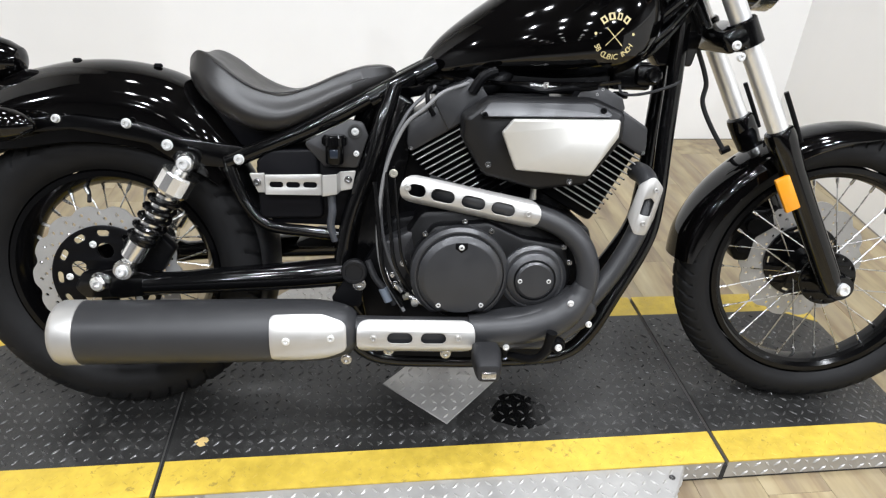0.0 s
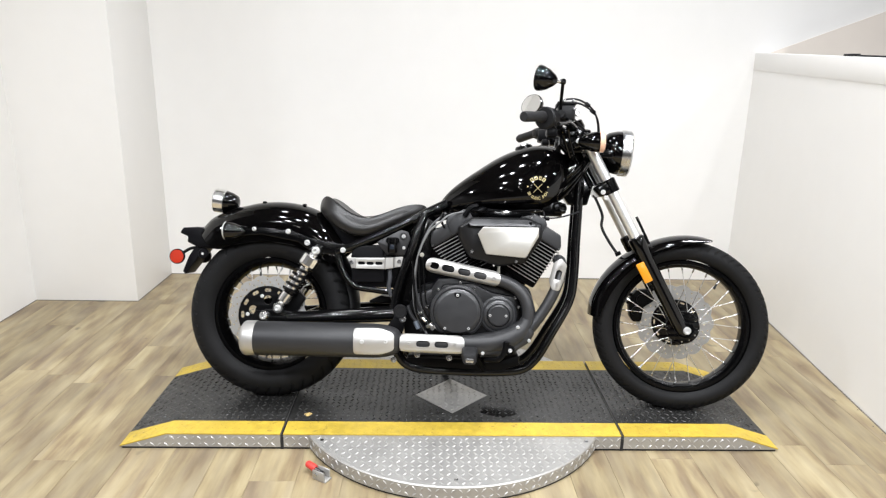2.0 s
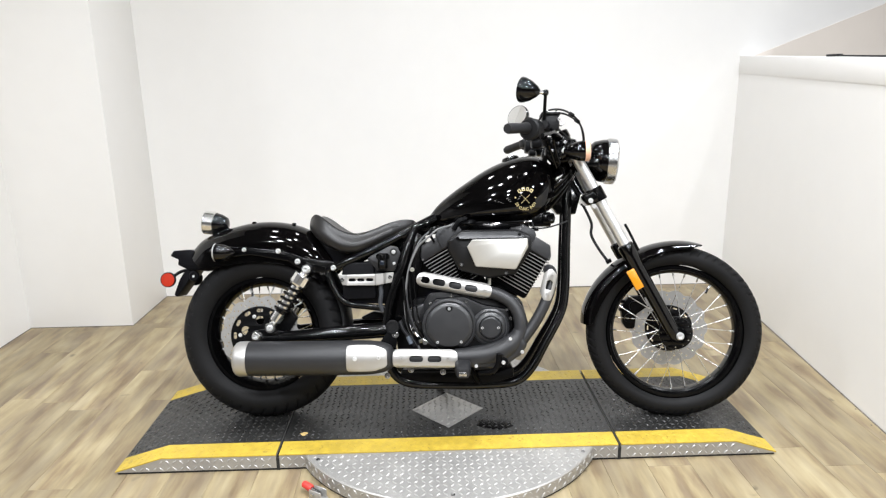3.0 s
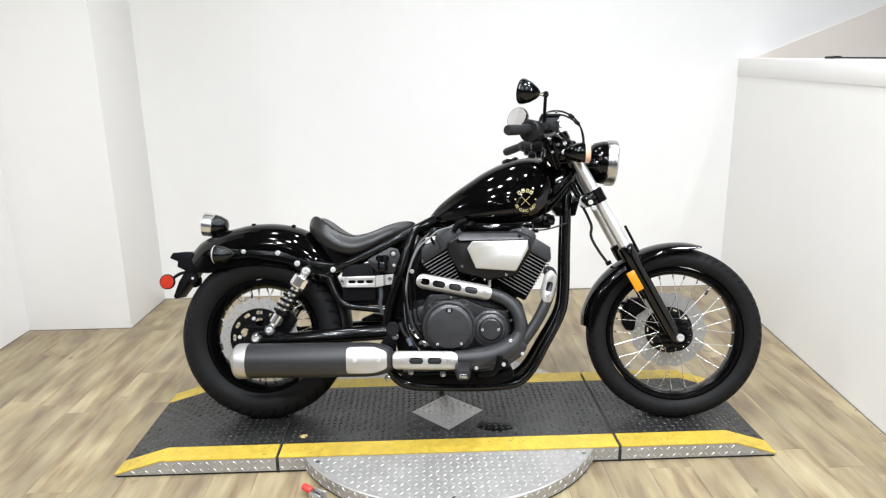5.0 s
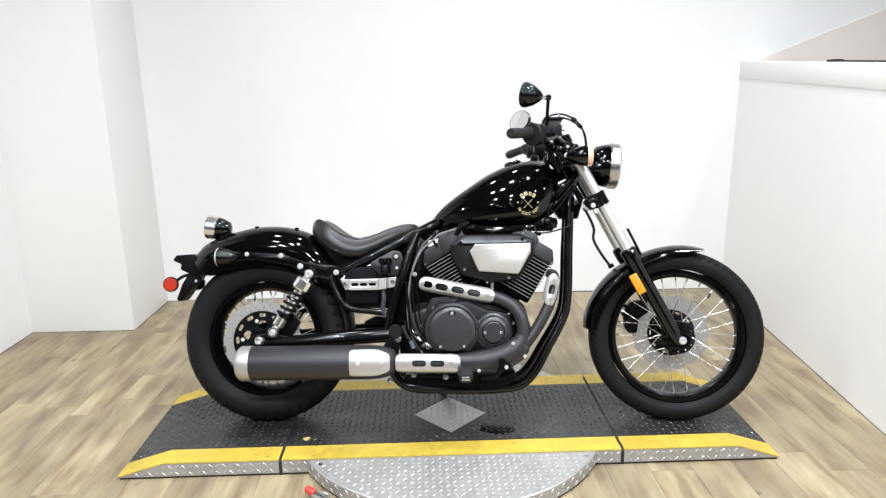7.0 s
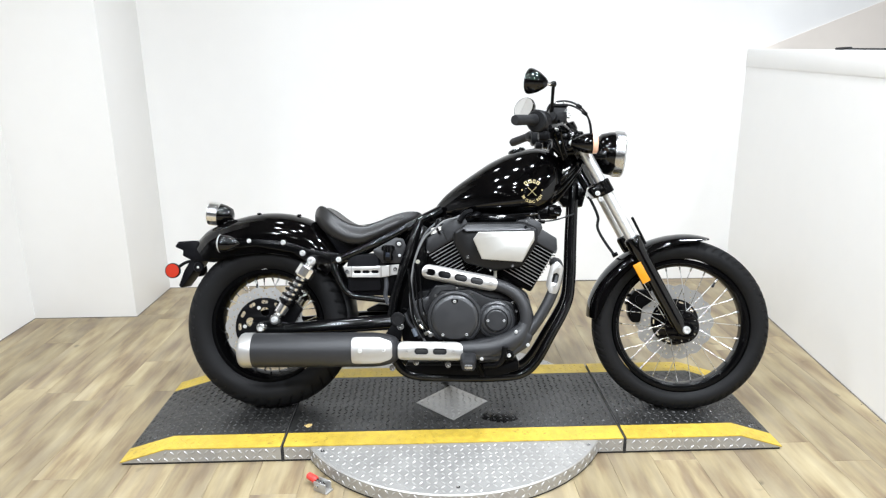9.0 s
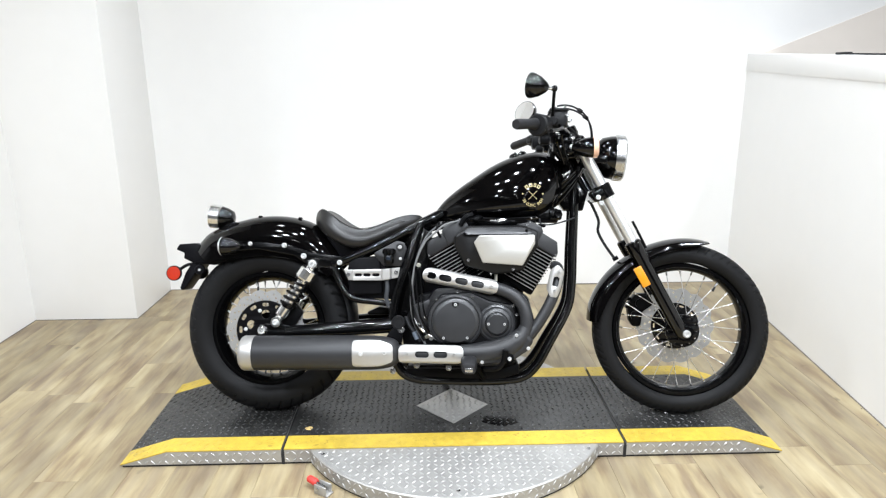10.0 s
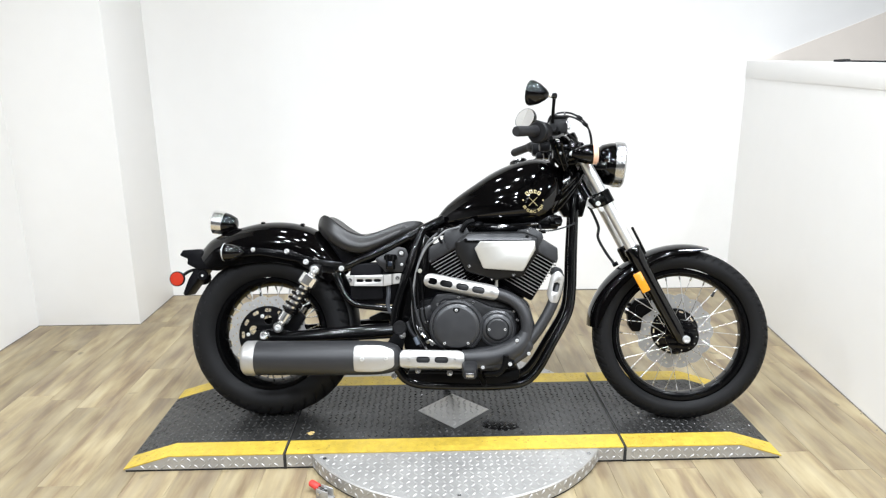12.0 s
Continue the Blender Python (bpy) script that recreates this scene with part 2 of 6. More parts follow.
def plank_material():
    """Limed oak vinyl plank: tone by plank, long grain, streaks and small knots."""
    m = material("limed_oak_plank", (0.5, 0.41, 0.29), 0.42)
    nt = m.node_tree
    b = nt.nodes["Principled BSDF"]
    tc, info = nt.nodes.new("ShaderNodeTexCoord"), nt.nodes.new("ShaderNodeObjectInfo")
    off = nt.nodes.new("ShaderNodeVectorMath")
    off.operation = "SCALE"
    off.inputs[0].default_value = (37.0, 53.0, 11.0)
    nt.links.new(info.outputs["Random"], off.inputs["Scale"])
    add = nt.nodes.new("ShaderNodeVectorMath")
    nt.links.new(tc.outputs["Object"], add.inputs[0])
    nt.links.new(off.outputs[0], add.inputs[1])
    mp = nt.nodes.new("ShaderNodeMapping")
    mp.inputs["Scale"].default_value = (26, 1.6, 1)
    nt.links.new(add.outputs[0], mp.inputs[0])
    grain = nt.nodes.new("ShaderNodeTexNoise")
    grain.inputs["Scale"].default_value, grain.inputs["Detail"].default_value, grain.inputs["Distortion"].default_value = 2.2, 8, 0.5
    nt.links.new(mp.outputs[0], grain.inputs["Vector"])
    mp2 = nt.nodes.new("ShaderNodeMapping")
    mp2.inputs["Scale"].default_value = (9, 2.0, 1)
    nt.links.new(add.outputs[0], mp2.inputs[0])
    broad = nt.nodes.new("ShaderNodeTexNoise")
    broad.inputs["Scale"].default_value, broad.inputs["Detail"].default_value = 1.6, 5
    nt.links.new(mp2.outputs[0], broad.inputs["Vector"])
    ramp = nt.nodes.new("ShaderNodeValToRGB")
    e = ramp.color_ramp.elements
    e[0].position, e[0].color = 0.27, (0.150, 0.104, 0.056, 1)
    e[1].position, e[1].color = 0.74, (0.440, 0.368, 0.222, 1)
    for place, shade in ((0.40, (0.232, 0.171, 0.096, 1)), (0.50, (0.308, 0.244, 0.134, 1)), (0.60, (0.368, 0.300, 0.172, 1))):
        e.new(place).color = shade
    mix = nt.nodes.new("ShaderNodeMath")
    mix.operation = "MULTIPLY_ADD"
    mix.inputs[1].default_value = 0.32
    nt.links.new(grain.outputs[0], mix.inputs[0])
    half = nt.nodes.new("ShaderNodeMath")
    half.operation = "MULTIPLY_ADD"
    half.inputs[1].default_value, half.inputs[2].default_value = 0.95, -0.125
    nt.links.new(broad.outputs[0], half.inputs[0])
    nt.links.new(half.outputs[0], mix.inputs[2])
    nt.links.new(mix.outputs[0], ramp.inputs[0])
    tone = nt.nodes.new("ShaderNodeMapRange")
    tone.inputs[3].default_value, tone.inputs[4].default_value = 0.80, 1.03
    nt.links.new(info.outputs["Random"], tone.inputs[0])
    sc = nt.nodes.new("ShaderNodeVectorMath")
    sc.operation = "SCALE"
    spin = nt.nodes.new("ShaderNodeMath")
    spin.operation = "MULTIPLY"
    spin.inputs[1].default_value = 7.31
    nt.links.new(info.outputs["Random"], spin.inputs[0])
    part_of = nt.nodes.new("ShaderNodeMath")
    part_of.operation = "FRACT"
    nt.links.new(spin.outputs[0], part_of.inputs[0])
    limed = nt.nodes.new("ShaderNodeMapRange")
    limed.inputs[3].default_value, limed.inputs[4].default_value = 0.0, 0.50
    drift = nt.nodes.new("ShaderNodeTexNoise")
    drift.inputs["Scale"].default_value, drift.inputs["Detail"].default_value = 1.0, 4
    mp3 = nt.nodes.new("ShaderNodeMapping")
    mp3.inputs["Scale"].default_value = (19, 2.6, 1)
    nt.links.new(add.outputs[0], mp3.inputs[0])
    nt.links.new(mp3.outputs[0], drift.inputs["Vector"])
    blend = nt.nodes.new("ShaderNodeMath")
    blend.operation, blend.inputs[1].default_value = "MULTIPLY_ADD", 0.30
    nt.links.new(part_of.outputs[0], blend.inputs[0])
    swing = nt.nodes.new("ShaderNodeMapRange")
    swing.inputs[1].default_value, swing.inputs[2].default_value, swing.inputs[3].default_value, swing.inputs[4].default_value = 0.42, 0.66, 0.0, 0.8
    nt.links.new(drift.outputs[0], swing.inputs[0])
    nt.links.new(swing.outputs[0], blend.inputs[2])
    nt.links.new(blend.outputs[0], limed.inputs[0])
    grey = nt.nodes.new("ShaderNodeMix")
    grey.data_type = "RGBA"
    for socket in grey.inputs:
        if socket.identifier == "A_Color":
            nt.links.new(ramp.outputs[0], socket)
        elif socket.identifier == "B_Color":
            socket.default_value = (0.205, 0.168, 0.124, 1)
        elif socket.identifier == "Factor_Float":
            nt.links.new(limed.outputs[0], socket)
    for socket in grey.outputs:
        if socket.identifier == "Result_Color":
            nt.links.new(socket, sc.inputs[0])
    nt.links.new(tone.outputs[0], sc.inputs["Scale"])
    knots = nt.nodes.new("ShaderNodeTexNoise")
    knots.inputs["Scale"].default_value, knots.inputs["Detail"].default_value = 9, 2
    nt.links.new(add.outputs[0], knots.inputs["Vector"])
    kr = nt.nodes.new("ShaderNodeMapRange")
    kr.inputs[1].default_value, kr.inputs[2].default_value, kr.inputs[3].default_value, kr.inputs[4].default_value = 0.7, 0.76, 1.0, 0.5
    nt.links.new(knots.outputs[0], kr.inputs[0])
    sc2 = nt.nodes.new("ShaderNodeVectorMath")
    sc2.operation = "SCALE"
    nt.links.new(sc.outputs[0], sc2.inputs[0])
    nt.links.new(kr.outputs[0], sc2.inputs["Scale"])
    nt.links.new(sc2.outputs[0], b.inputs["Base Color"])
    rr = nt.nodes.new("ShaderNodeMapRange")
    rr.inputs[3].default_value, rr.inputs[4].default_value = 0.34, 0.55
    nt.links.new(grain.outputs[0], rr.inputs[0])
    nt.links.new(rr.outputs[0], b.inputs["Roughness"])
    bp = nt.nodes.new("ShaderNodeBump")
    bp.inputs["Strength"].default_value, bp.inputs["Distance"].default_value = 0.12, 0.002
    nt.links.new(grain.outputs[0], bp.inputs["Height"])
    nt.links.new(bp.outputs[0], b.inputs["Normal"])
    return m


M_PLANK = plank_material()

# ---- mesh tools ----
DATUM = Matrix()  # where the sub-assembly in hand is set down


def datum(x=0.0, y=0.0, z=0.0, stretch=1.0):
    """Sets down what is built next at an offset, and lengthened along x."""
    global DATUM
    DATUM = Matrix.Translation((x, y, z)) @ Matrix.Diagonal((stretch, 1, 1, 1))


def finish(bm, angle=35.0):
    """Smooth faces, with edges sharper than the angle left hard."""
    bmesh.ops.transform(bm, matrix=DATUM, verts=bm.verts[:])
    bmesh.ops.recalc_face_normals(bm, faces=bm.faces[:])
    for f in bm.faces:
        f.smooth = True
    for e in bm.edges:
        if len(e.link_faces) == 2:
            e.smooth = e.calc_face_angle(0.0) < radians(angle)
    return bm


def to_mesh(name, bm, mat):
    me = bpy.data.meshes.new(name)
    bm.to_mesh(me)
    bm.free()
    me.materials.append(mat)
    return me


def part(name, bm, mat, parent, label="", angle=35.0):
    """Links a bmesh as one mesh object under a thing or a part."""
    ob = new(name, to_mesh(name, finish(bm, angle), mat))
    ob.parent = parent
    return tagged(ob, label) if label else ob


def empty_thing(name, m, label, category, group="", kind=""):
    ob = new(name)
    ob.matrix_world = m
    return tagged(ob, label, category, group, kind)


def mesh_thing(name, bm, mat, m, label, category="", group="", kind="", angle=35.0):
    ob = new(name, to_mesh(name, finish(bm, angle), mat))
    ob.matrix_world = m
    return tagged(ob, label, category, group, kind)


def join(*bms):
    out = bmesh.new()
    for b in bms:
        me = bpy.data.meshes.new("tmp")
        b.to_mesh(me)
        b.free()
        out.from_mesh(me)
        bpy.data.meshes.remove(me)
    return out


def box(x0, x1, y0, y1, z0, z1, bevel=0.0, segs=2):
    bm = bmesh.new()
    bmesh.ops.create_cube(bm, size=1.0)
    for v in bm.verts:
        v.co = Vector((x0 + (v.co.x + 0.5) * (x1 - x0), y0 + (v.co.y + 0.5) * (y1 - y0), z0 + (v.co.z + 0.5) * (z1 - z0)))
    if bevel:
        bmesh.ops.bevel(bm, geom=bm.edges[:], offset=bevel, segments=segs, affect="EDGES", profile=0.5)
    return bm


def moved(bm, m):
    bmesh.ops.transform(bm, matrix=m, verts=bm.verts[:])
    return bm


def prism(outline, y0, y1, bevel=0.0, segs=2):
    """A convex or plain outline of (x, z) points, made solid from y0 to y1, with rounded rims."""
    bm = bmesh.new()
    front = [bm.verts.new((x, y0, z)) for x, z in outline]
    back = [bm.verts.new((x, y1, z)) for x, z in outline]
    bm.faces.new(front)
    bm.faces.new(back[::-1])
    n = len(outline)
    for i in range(n):
        bm.faces.new((front[i], front[(i + 1) % n], back[(i + 1) % n], back[i]))
    bmesh.ops.recalc_face_normals(bm, faces=bm.faces[:])
    if bevel:
        rims = [e for e in bm.edges if abs(e.verts[0].co.y - e.verts[1].co.y) < 1e-6]
        bmesh.ops.bevel(bm, geom=rims, offset=bevel, segments=segs, affect="EDGES", profile=0.5, clamp_overlap=True)
    return bm


def rounded(points, radius, segs=5):
    """An outline with its corners rounded; radius may be one number or one for each corner."""
    n, out = len(points), []
    radii = [radius] * n if isinstance(radius, (int, float)) else radius
    for i in range(n):
        p, a, b = Vector(points[i]), Vector(points[i - 1]), Vector(points[(i + 1) % n])
        da, db = (a - p), (b - p)
        la, lb = da.length, db.length
        half = da.angle(db) / 2
        cut = min(radii[i] / max(math.tan(half), 1e-3), 0.49 * la, 0.49 * lb)
        s, e = p + da / la * cut, p + db / lb * cut
        for k in range(segs + 1):
            t = k / segs
            out.append(tuple(s * (1 - t) ** 2 + p * 2 * t * (1 - t) + e * t * t))
    return out


def spline(points, per=6, closed=False):
    """Points along a smooth curve through the given ones."""
    pts, out = [Vector(p) for p in points], []
    n = len(pts)
    for i in range(n if closed else n - 1):
        p0 = pts[i - 1] if closed or i else pts[0] * 2 - pts[1]
        p1, p2 = pts[i], pts[(i + 1) % n]
        p3 = pts[(i + 2) % n] if closed or i < n - 2 else pts[-1] * 2 - pts[-2]
        for k in range(per):
            t = k / per
            out.append(0.5 * (2 * p1 + (p2 - p0) * t + (2 * p0 - 5 * p1 + 4 * p2 - p3) * t * t + (3 * p1 - p0 - 3 * p2 + p3) * t ** 3))
    if not closed:
        out.append(pts[-1].copy())
    return out


def tube(points, radius, segs=12, per=6, caps=True, smooth=True, flat=1.0):
    """A round bar along points; radius may be a list, one for each given point. flat squashes it sideways."""
    path = spline(points, per) if smooth and len(points) > 2 else [Vector(p) for p in points]
    n = len(path)
    if isinstance(radius, (int, float)):
        radii = [radius] * n
    else:
        radii = list(np.interp(np.linspace(0, len(radius) - 1, n), range(len(radius)), radius))
    bm, rings, side = bmesh.new(), [], None
    for i, p in enumerate(path):
        d = (path[min(i + 1, n - 1)] - path[max(i - 1, 0)]).normalized()
        if side is None:
            side = d.orthogonal().normalized()
        side = (side - d * side.dot(d)).normalized()
        up = d.cross(side)
        ring = []
        for k in range(segs):
            a = 2 * math.pi * k / segs
            off = (side * math.cos(a) + up * math.sin(a)) * radii[i]
            off.y *= flat
            ring.append(bm.verts.new(p + off))
        rings.append(ring)
    for r, s in zip(rings, rings[1:]):
        for k in range(segs):
            bm.faces.new((r[k], r[(k + 1) % segs], s[(k + 1) % segs], s[k]))
    if caps:
        bm.faces.new(rings[0][::-1])
        bm.faces.new(rings[-1])
    return bm


def lathe(profile, m=None, segs=48, closed=False):
    """Turns (radius, height) points round the z axis; m places it. Radius 0 closes an end."""
    bm, rings = bmesh.new(), []
    for r, h in profile:
        if r < 1e-6:
            rings.append([bm.verts.new((0, 0, h))])
        else:
            rings.append([bm.verts.new((r * math.cos(2 * math.pi * k / segs), r * math.sin(2 * math.pi * k / segs), h)) for k in range(segs)])
    pairs = list(zip(rings, rings[1:])) + ([(rings[-1], rings[0])] if closed else [])
    for a, b in pairs:
        for k in range(segs):
            q = [a[k % len(a)], a[(k + 1) % segs % len(a)], b[(k + 1) % segs % len(b)], b[k % len(b)]]
            f = []
            for v in q:
                if v not in f:
                    f.append(v)
            if len(f) > 2:
                bm.faces.new(f)
    return moved(bm, m) if m else bm


def along(a, b):
    """A pose at a whose z axis points to b."""
    d = Vector(b) - Vector(a)
    return Matrix.Translation(a) @ d.to_track_quat("Z", "Y").to_matrix().to_4x4()


SIDE = pose(0, 0, 0, 90)  # turns z to -y: what is turned on a lathe faces the right-hand side


def at_side(x, y, z):
    return Matrix.Translation((x, y, z)) @ SIDE


def rod(a, b, r, segs=10):
    n = (Vector(b) - Vector(a)).length
    return lathe([(0, 0), (r, 0), (r, n), (0, n)], along(a, b), segs)


def plate(outline, holes, y0, y1, bevel=0.001):
    """A flat plate in the side plane, of (x, z) outlines, with holes right through and rounded rims."""
    cu = bpy.data.curves.new("tmp", "CURVE")
    cu.dimensions, cu.fill_mode = "2D", "BOTH"
    half = abs(y1 - y0) / 2
    cu.extrude, cu.bevel_depth, cu.bevel_resolution, cu.offset = max(half - bevel, 0.0), bevel, 1, -bevel
    for pts in [outline, *holes]:
        s = cu.splines.new("POLY")
        s.points.add(len(pts) - 1)
        for q, (x, z) in zip(s.points, pts):
            q.co = (x, z, 0, 1)
        s.use_cyclic_u = True
    ob = new("tmp", cu)
    bpy.context.view_layer.update()
    me = bpy.data.meshes.new_from_object(ob.evaluated_get(bpy.context.evaluated_depsgraph_get()))
    bpy.data.objects.remove(ob)
    bpy.data.curves.remove(cu)
    bm = bmesh.new()
    bm.from_mesh(me)
    bpy.data.meshes.remove(me)
    bmesh.ops.remove_doubles(bm, verts=bm.verts[:], dist=1e-5)
    return moved(bm, Matrix.Translation((0, (y0 + y1) / 2, 0)) @ pose(0, 0, 0, 90))


def circle(x, z, r, n=24, phase=0.0):
    return [(x + r * math.cos(2 * math.pi * k / n + phase), z + r * math.sin(2 * math.pi * k / n + phase)) for k in range(n)]


def slot(x, z, length, width, tilt=0.0, n=8):
    """A round-ended slot as an outline."""
    c, s, h = math.cos(radians(tilt)), math.sin(radians(tilt)), length / 2 - width / 2
    pts = [(h + width / 2 * math.cos(a), width / 2 * math.sin(a)) for a in np.linspace(-math.pi / 2, math.pi / 2, n)]
    pts += [(-h + width / 2 * math.cos(a), width / 2 * math.sin(a)) for a in np.linspace(math.pi / 2, 3 * math.pi / 2, n)]
    return [(x + c * u - s * v, z + s * u + c * v) for u, v in pts]


def loft(sections, closed_ends=True):
    """Skins closed rings of equally many 3D points."""
    bm = bmesh.new()
    rings = [[bm.verts.new(p) for p in sec] for sec in sections]
    n = len(rings[0])
    for a, b in zip(rings, rings[1:]):
        for k in range(n):
            bm.faces.new((a[k], a[(k + 1) % n], b[(k + 1) % n], b[k]))
    if closed_ends:
        bm.faces.new(rings[0][::-1])
        bm.faces.new(rings[-1])
    return bm


def smooth_at(values, f):
    """The value at a fractional index, on a smooth curve through the values."""
    i = min(int(f), len(values) - 2)
    u = f - i
    p0, p1, p2, p3 = values[max(i - 1, 0)], values[i], values[i + 1], values[min(i + 2, len(values) - 1)]
    return 0.5 * (2 * p1 + (p2 - p0) * u + (2 * p0 - 5 * p1 + 4 * p2 - p3) * u * u + (3 * p1 - p0 - 3 * p2 + p3) * u ** 3)


def bolt_mesh(r=0.008, h=0.006, socket=True, washer=True):
    """A round-headed bolt with a socket and a washer, standing on z = 0."""
    prof = []
    if washer:
        prof += [(r * 1.22, 0), (r * 1.22, h * 0.2), (r, h * 0.2)]
    else:
        prof += [(r, 0)]
    prof += [(r, h * 0.75), (r * 0.85, h)]
    prof += [(r * 0.52, h), (r * 0.48, h * 0.05), (0, h * 0.05)] if socket else [(0, h)]
    return lathe(prof, None, 14)

# ---- the room ----
BACK, LEFT, RETURN_X, RETURN_Y = 1.757, -2.372, -1.806, 1.244  # back wall, left wall, the column's corner
HALL_Y, HALL_TOP, FAR_RIGHT = -15.5, 3.7, 4.6
RIGHT_A, RIGHT_B = (1.764, 1.757), (1.49, -1.0)  # the low wall's run on the floor
LEDGE = 1.425


def wall(name, bm, mat, label, kind="structure"):
    return mesh_thing(name, bm, mat, Matrix(), label, "wall", kind=kind)


wall("wall_north", box(RETURN_X, FAR_RIGHT, BACK, BACK + 0.12, 0, HALL_TOP), M_WALL, "smooth white painted back wall of the photo bay")
wall("wall_column", box(LEFT - 0.12, RETURN_X, RETURN_Y, BACK + 0.12, 0, HALL_TOP, 0.004), M_WALL, "white painted wall projection beside the back wall")
wall("wall_west", box(LEFT - 0.12, LEFT, -0.2, RETURN_Y, 0, HALL_TOP), M_WALL, "white painted side wall behind the motorcycle tail")
wall("wall_west_hall", box(-4.7, -4.6, HALL_Y, -0.2, 0, HALL_TOP), M_HALL, "grey hall wall beyond the photo bay")
wall("wall_return", box(-4.7, LEFT - 0.12, -0.3, -0.2, 0, HALL_TOP), M_HALL, "grey hall wall beside the photo bay")
wall("wall_south", box(-4.7, FAR_RIGHT + 0.12, HALL_Y - 0.12, HALL_Y, 0, HALL_TOP), M_HALL, "plain grey wall closing the hall")
wall("wall_east_far", box(FAR_RIGHT, FAR_RIGHT + 0.12, HALL_Y, BACK + 0.12, 0, HALL_TOP), M_HALL, "plain wall of the next bay")
mesh_thing("ceiling", box(-4.7, FAR_RIGHT + 0.12, HALL_Y - 0.12, BACK + 0.12, HALL_TOP, HALL_TOP + 0.1), M_CEIL, Matrix(), "plain dark grey hall ceiling", "ceiling", kind="structure")

# the low wall with its capped ledge
run = Vector((RIGHT_B[0] - RIGHT_A[0], RIGHT_B[1] - RIGHT_A[1]))
low_m = Matrix.Translation((RIGHT_A[0], RIGHT_A[1], 0)) @ pose(0, 0, 0, 0, 0, math.degrees(math.atan2(run.y, run.x)))
low_len, DROP = 3.6, 0.032
low = mesh_thing("wall_east", prism([(0, 0), (low_len, 0), (low_len, LEDGE - 0.1 - DROP * low_len), (0, LEDGE - 0.1)], 0, 0.14), M_WALL, low_m, "white painted half-height partition wall", "wall", kind="structure")
part("ledge_cap", prism([(0, LEDGE - 0.1), (low_len, LEDGE - 0.1 - DROP * low_len), (low_len, LEDGE - DROP * low_len), (0, LEDGE)], -0.004, 0.17, 0.003), M_WALL, low, "white ledge board capping the partition")

# a thin grey wedge paints in the shaded part of the wall beyond the partition
mesh_thing("wall_shade_wedge", prism([(1.782, 1.30), (4.55, 1.30), (4.55, 2.45), (1.782, 1.402)], BACK - 0.010, BACK - 0.002), M_WALL_SHADE, Matrix(), "grey wedge standing in for the shaded wall beyond the partition", "wall", kind="structure")

# floor base under the planks
mesh_thing("floor", box(-4.7, FAR_RIGHT + 0.12, HALL_Y - 0.12, BACK + 0.12, -0.1, -0.004), M_SUBFLOOR, Matrix(), "limed oak plank floor with fine dark joints", "floor", kind="structure")
FLOOR_END = -2.9
mesh_thing("floor_hall", join(box(-4.6, FAR_RIGHT, HALL_Y, FLOOR_END, -0.004, 0.0), box(-4.6, LEFT - 0.06, FLOOR_END, -0.3, -0.004, 0.0), box(2.134, FAR_RIGHT, FLOOR_END, BACK, -0.004, 0.0)), M_HALLFLOOR, Matrix(), "plain grey hall floor beyond the planks", "floor", kind="structure")
# the dark bead where walls meet the floor
for a, b in (((LEFT + 0.001, -0.2), (LEFT + 0.001, RETURN_Y)), ((LEFT, RETURN_Y - 0.001), (RETURN_X, RETURN_Y - 0.001)), ((RETURN_X + 0.001, RETURN_Y), (RETURN_X + 0.001, BACK)), ((RETURN_X, BACK - 0.001), (RIGHT_A[0], BACK - 0.001)), ((RIGHT_A[0] - 0.003, RIGHT_A[1]), (RIGHT_B[0] - 0.003, RIGHT_B[1]))):
    mesh_thing("trim", rod((*a, 0.0), (*b, 0.0), 0.0032, 6), M_BEAD, Matrix(), "thin dark dirty bead along the foot of the wall", "trim", kind="structure")
# dark crumbs of dirt swept against the partition's foot
rnd = random.Random(23)
verts, faces = [], []
for k in range(60):
    f, out, r = rnd.uniform(0.08, 0.95), 0.004 + abs(rnd.gauss(0, 0.010)), rnd.uniform(0.0012, 0.0036)
    n, cx, cy, turn = len(verts), RIGHT_A[0] + f * run.x - out, RIGHT_A[1] + f * run.y, rnd.uniform(0, 6.3)
    verts += [(cx + r * rnd.uniform(0.6, 1.5) * math.cos(turn + a), cy + r * rnd.uniform(0.6, 1.5) * math.sin(turn + a), 0.0004) for a in (0, 1.3, 2.5, 3.8, 5.0)] + [(cx, cy, 0.0004 + r * 0.7)]
    faces += [(n + i, n + (i + 1) % 5, n + 5) for i in range(5)]
crumbs = bpy.data.meshes.new("floor_dirt")
crumbs.from_pydata(verts, [], faces)
crumbs.materials.append(M_BEAD)
tagged(new("floor_dirt", crumbs), "dark crumbs of dirt along the partition's foot", "dirt", kind="stuff")
# a thin black bar lying along the ledge
rail = empty_thing("ledge_rail", low_m @ Matrix.Translation((0, 0.10, 0)), "thin black bar lying on the white ledge", "bar")
part("bar", rod((0.85, 0, LEDGE - DROP * 0.85 + 0.005), (3.3, 0, LEDGE - DROP * 3.3 + 0.005), 0.004), M_DARK, rail)
part("bar_end", moved(box(-0.05, 0.05, -0.015, 0.015, -0.003, 0.008, 0.003), Matrix.Translation((0.92, 0, LEDGE - DROP * 0.92 + 0.004))), M_DARK, rail)

# ---- the turntable platform ----
TOP = 0.060
X0, X1, RAMP0, RAMP1 = -1.253, 1.091, -1.090, 0.938
JOINT_A, JOINT_B = -0.686, 0.523
Y0, Y1 = -0.244, 0.372
STRIP = 0.086
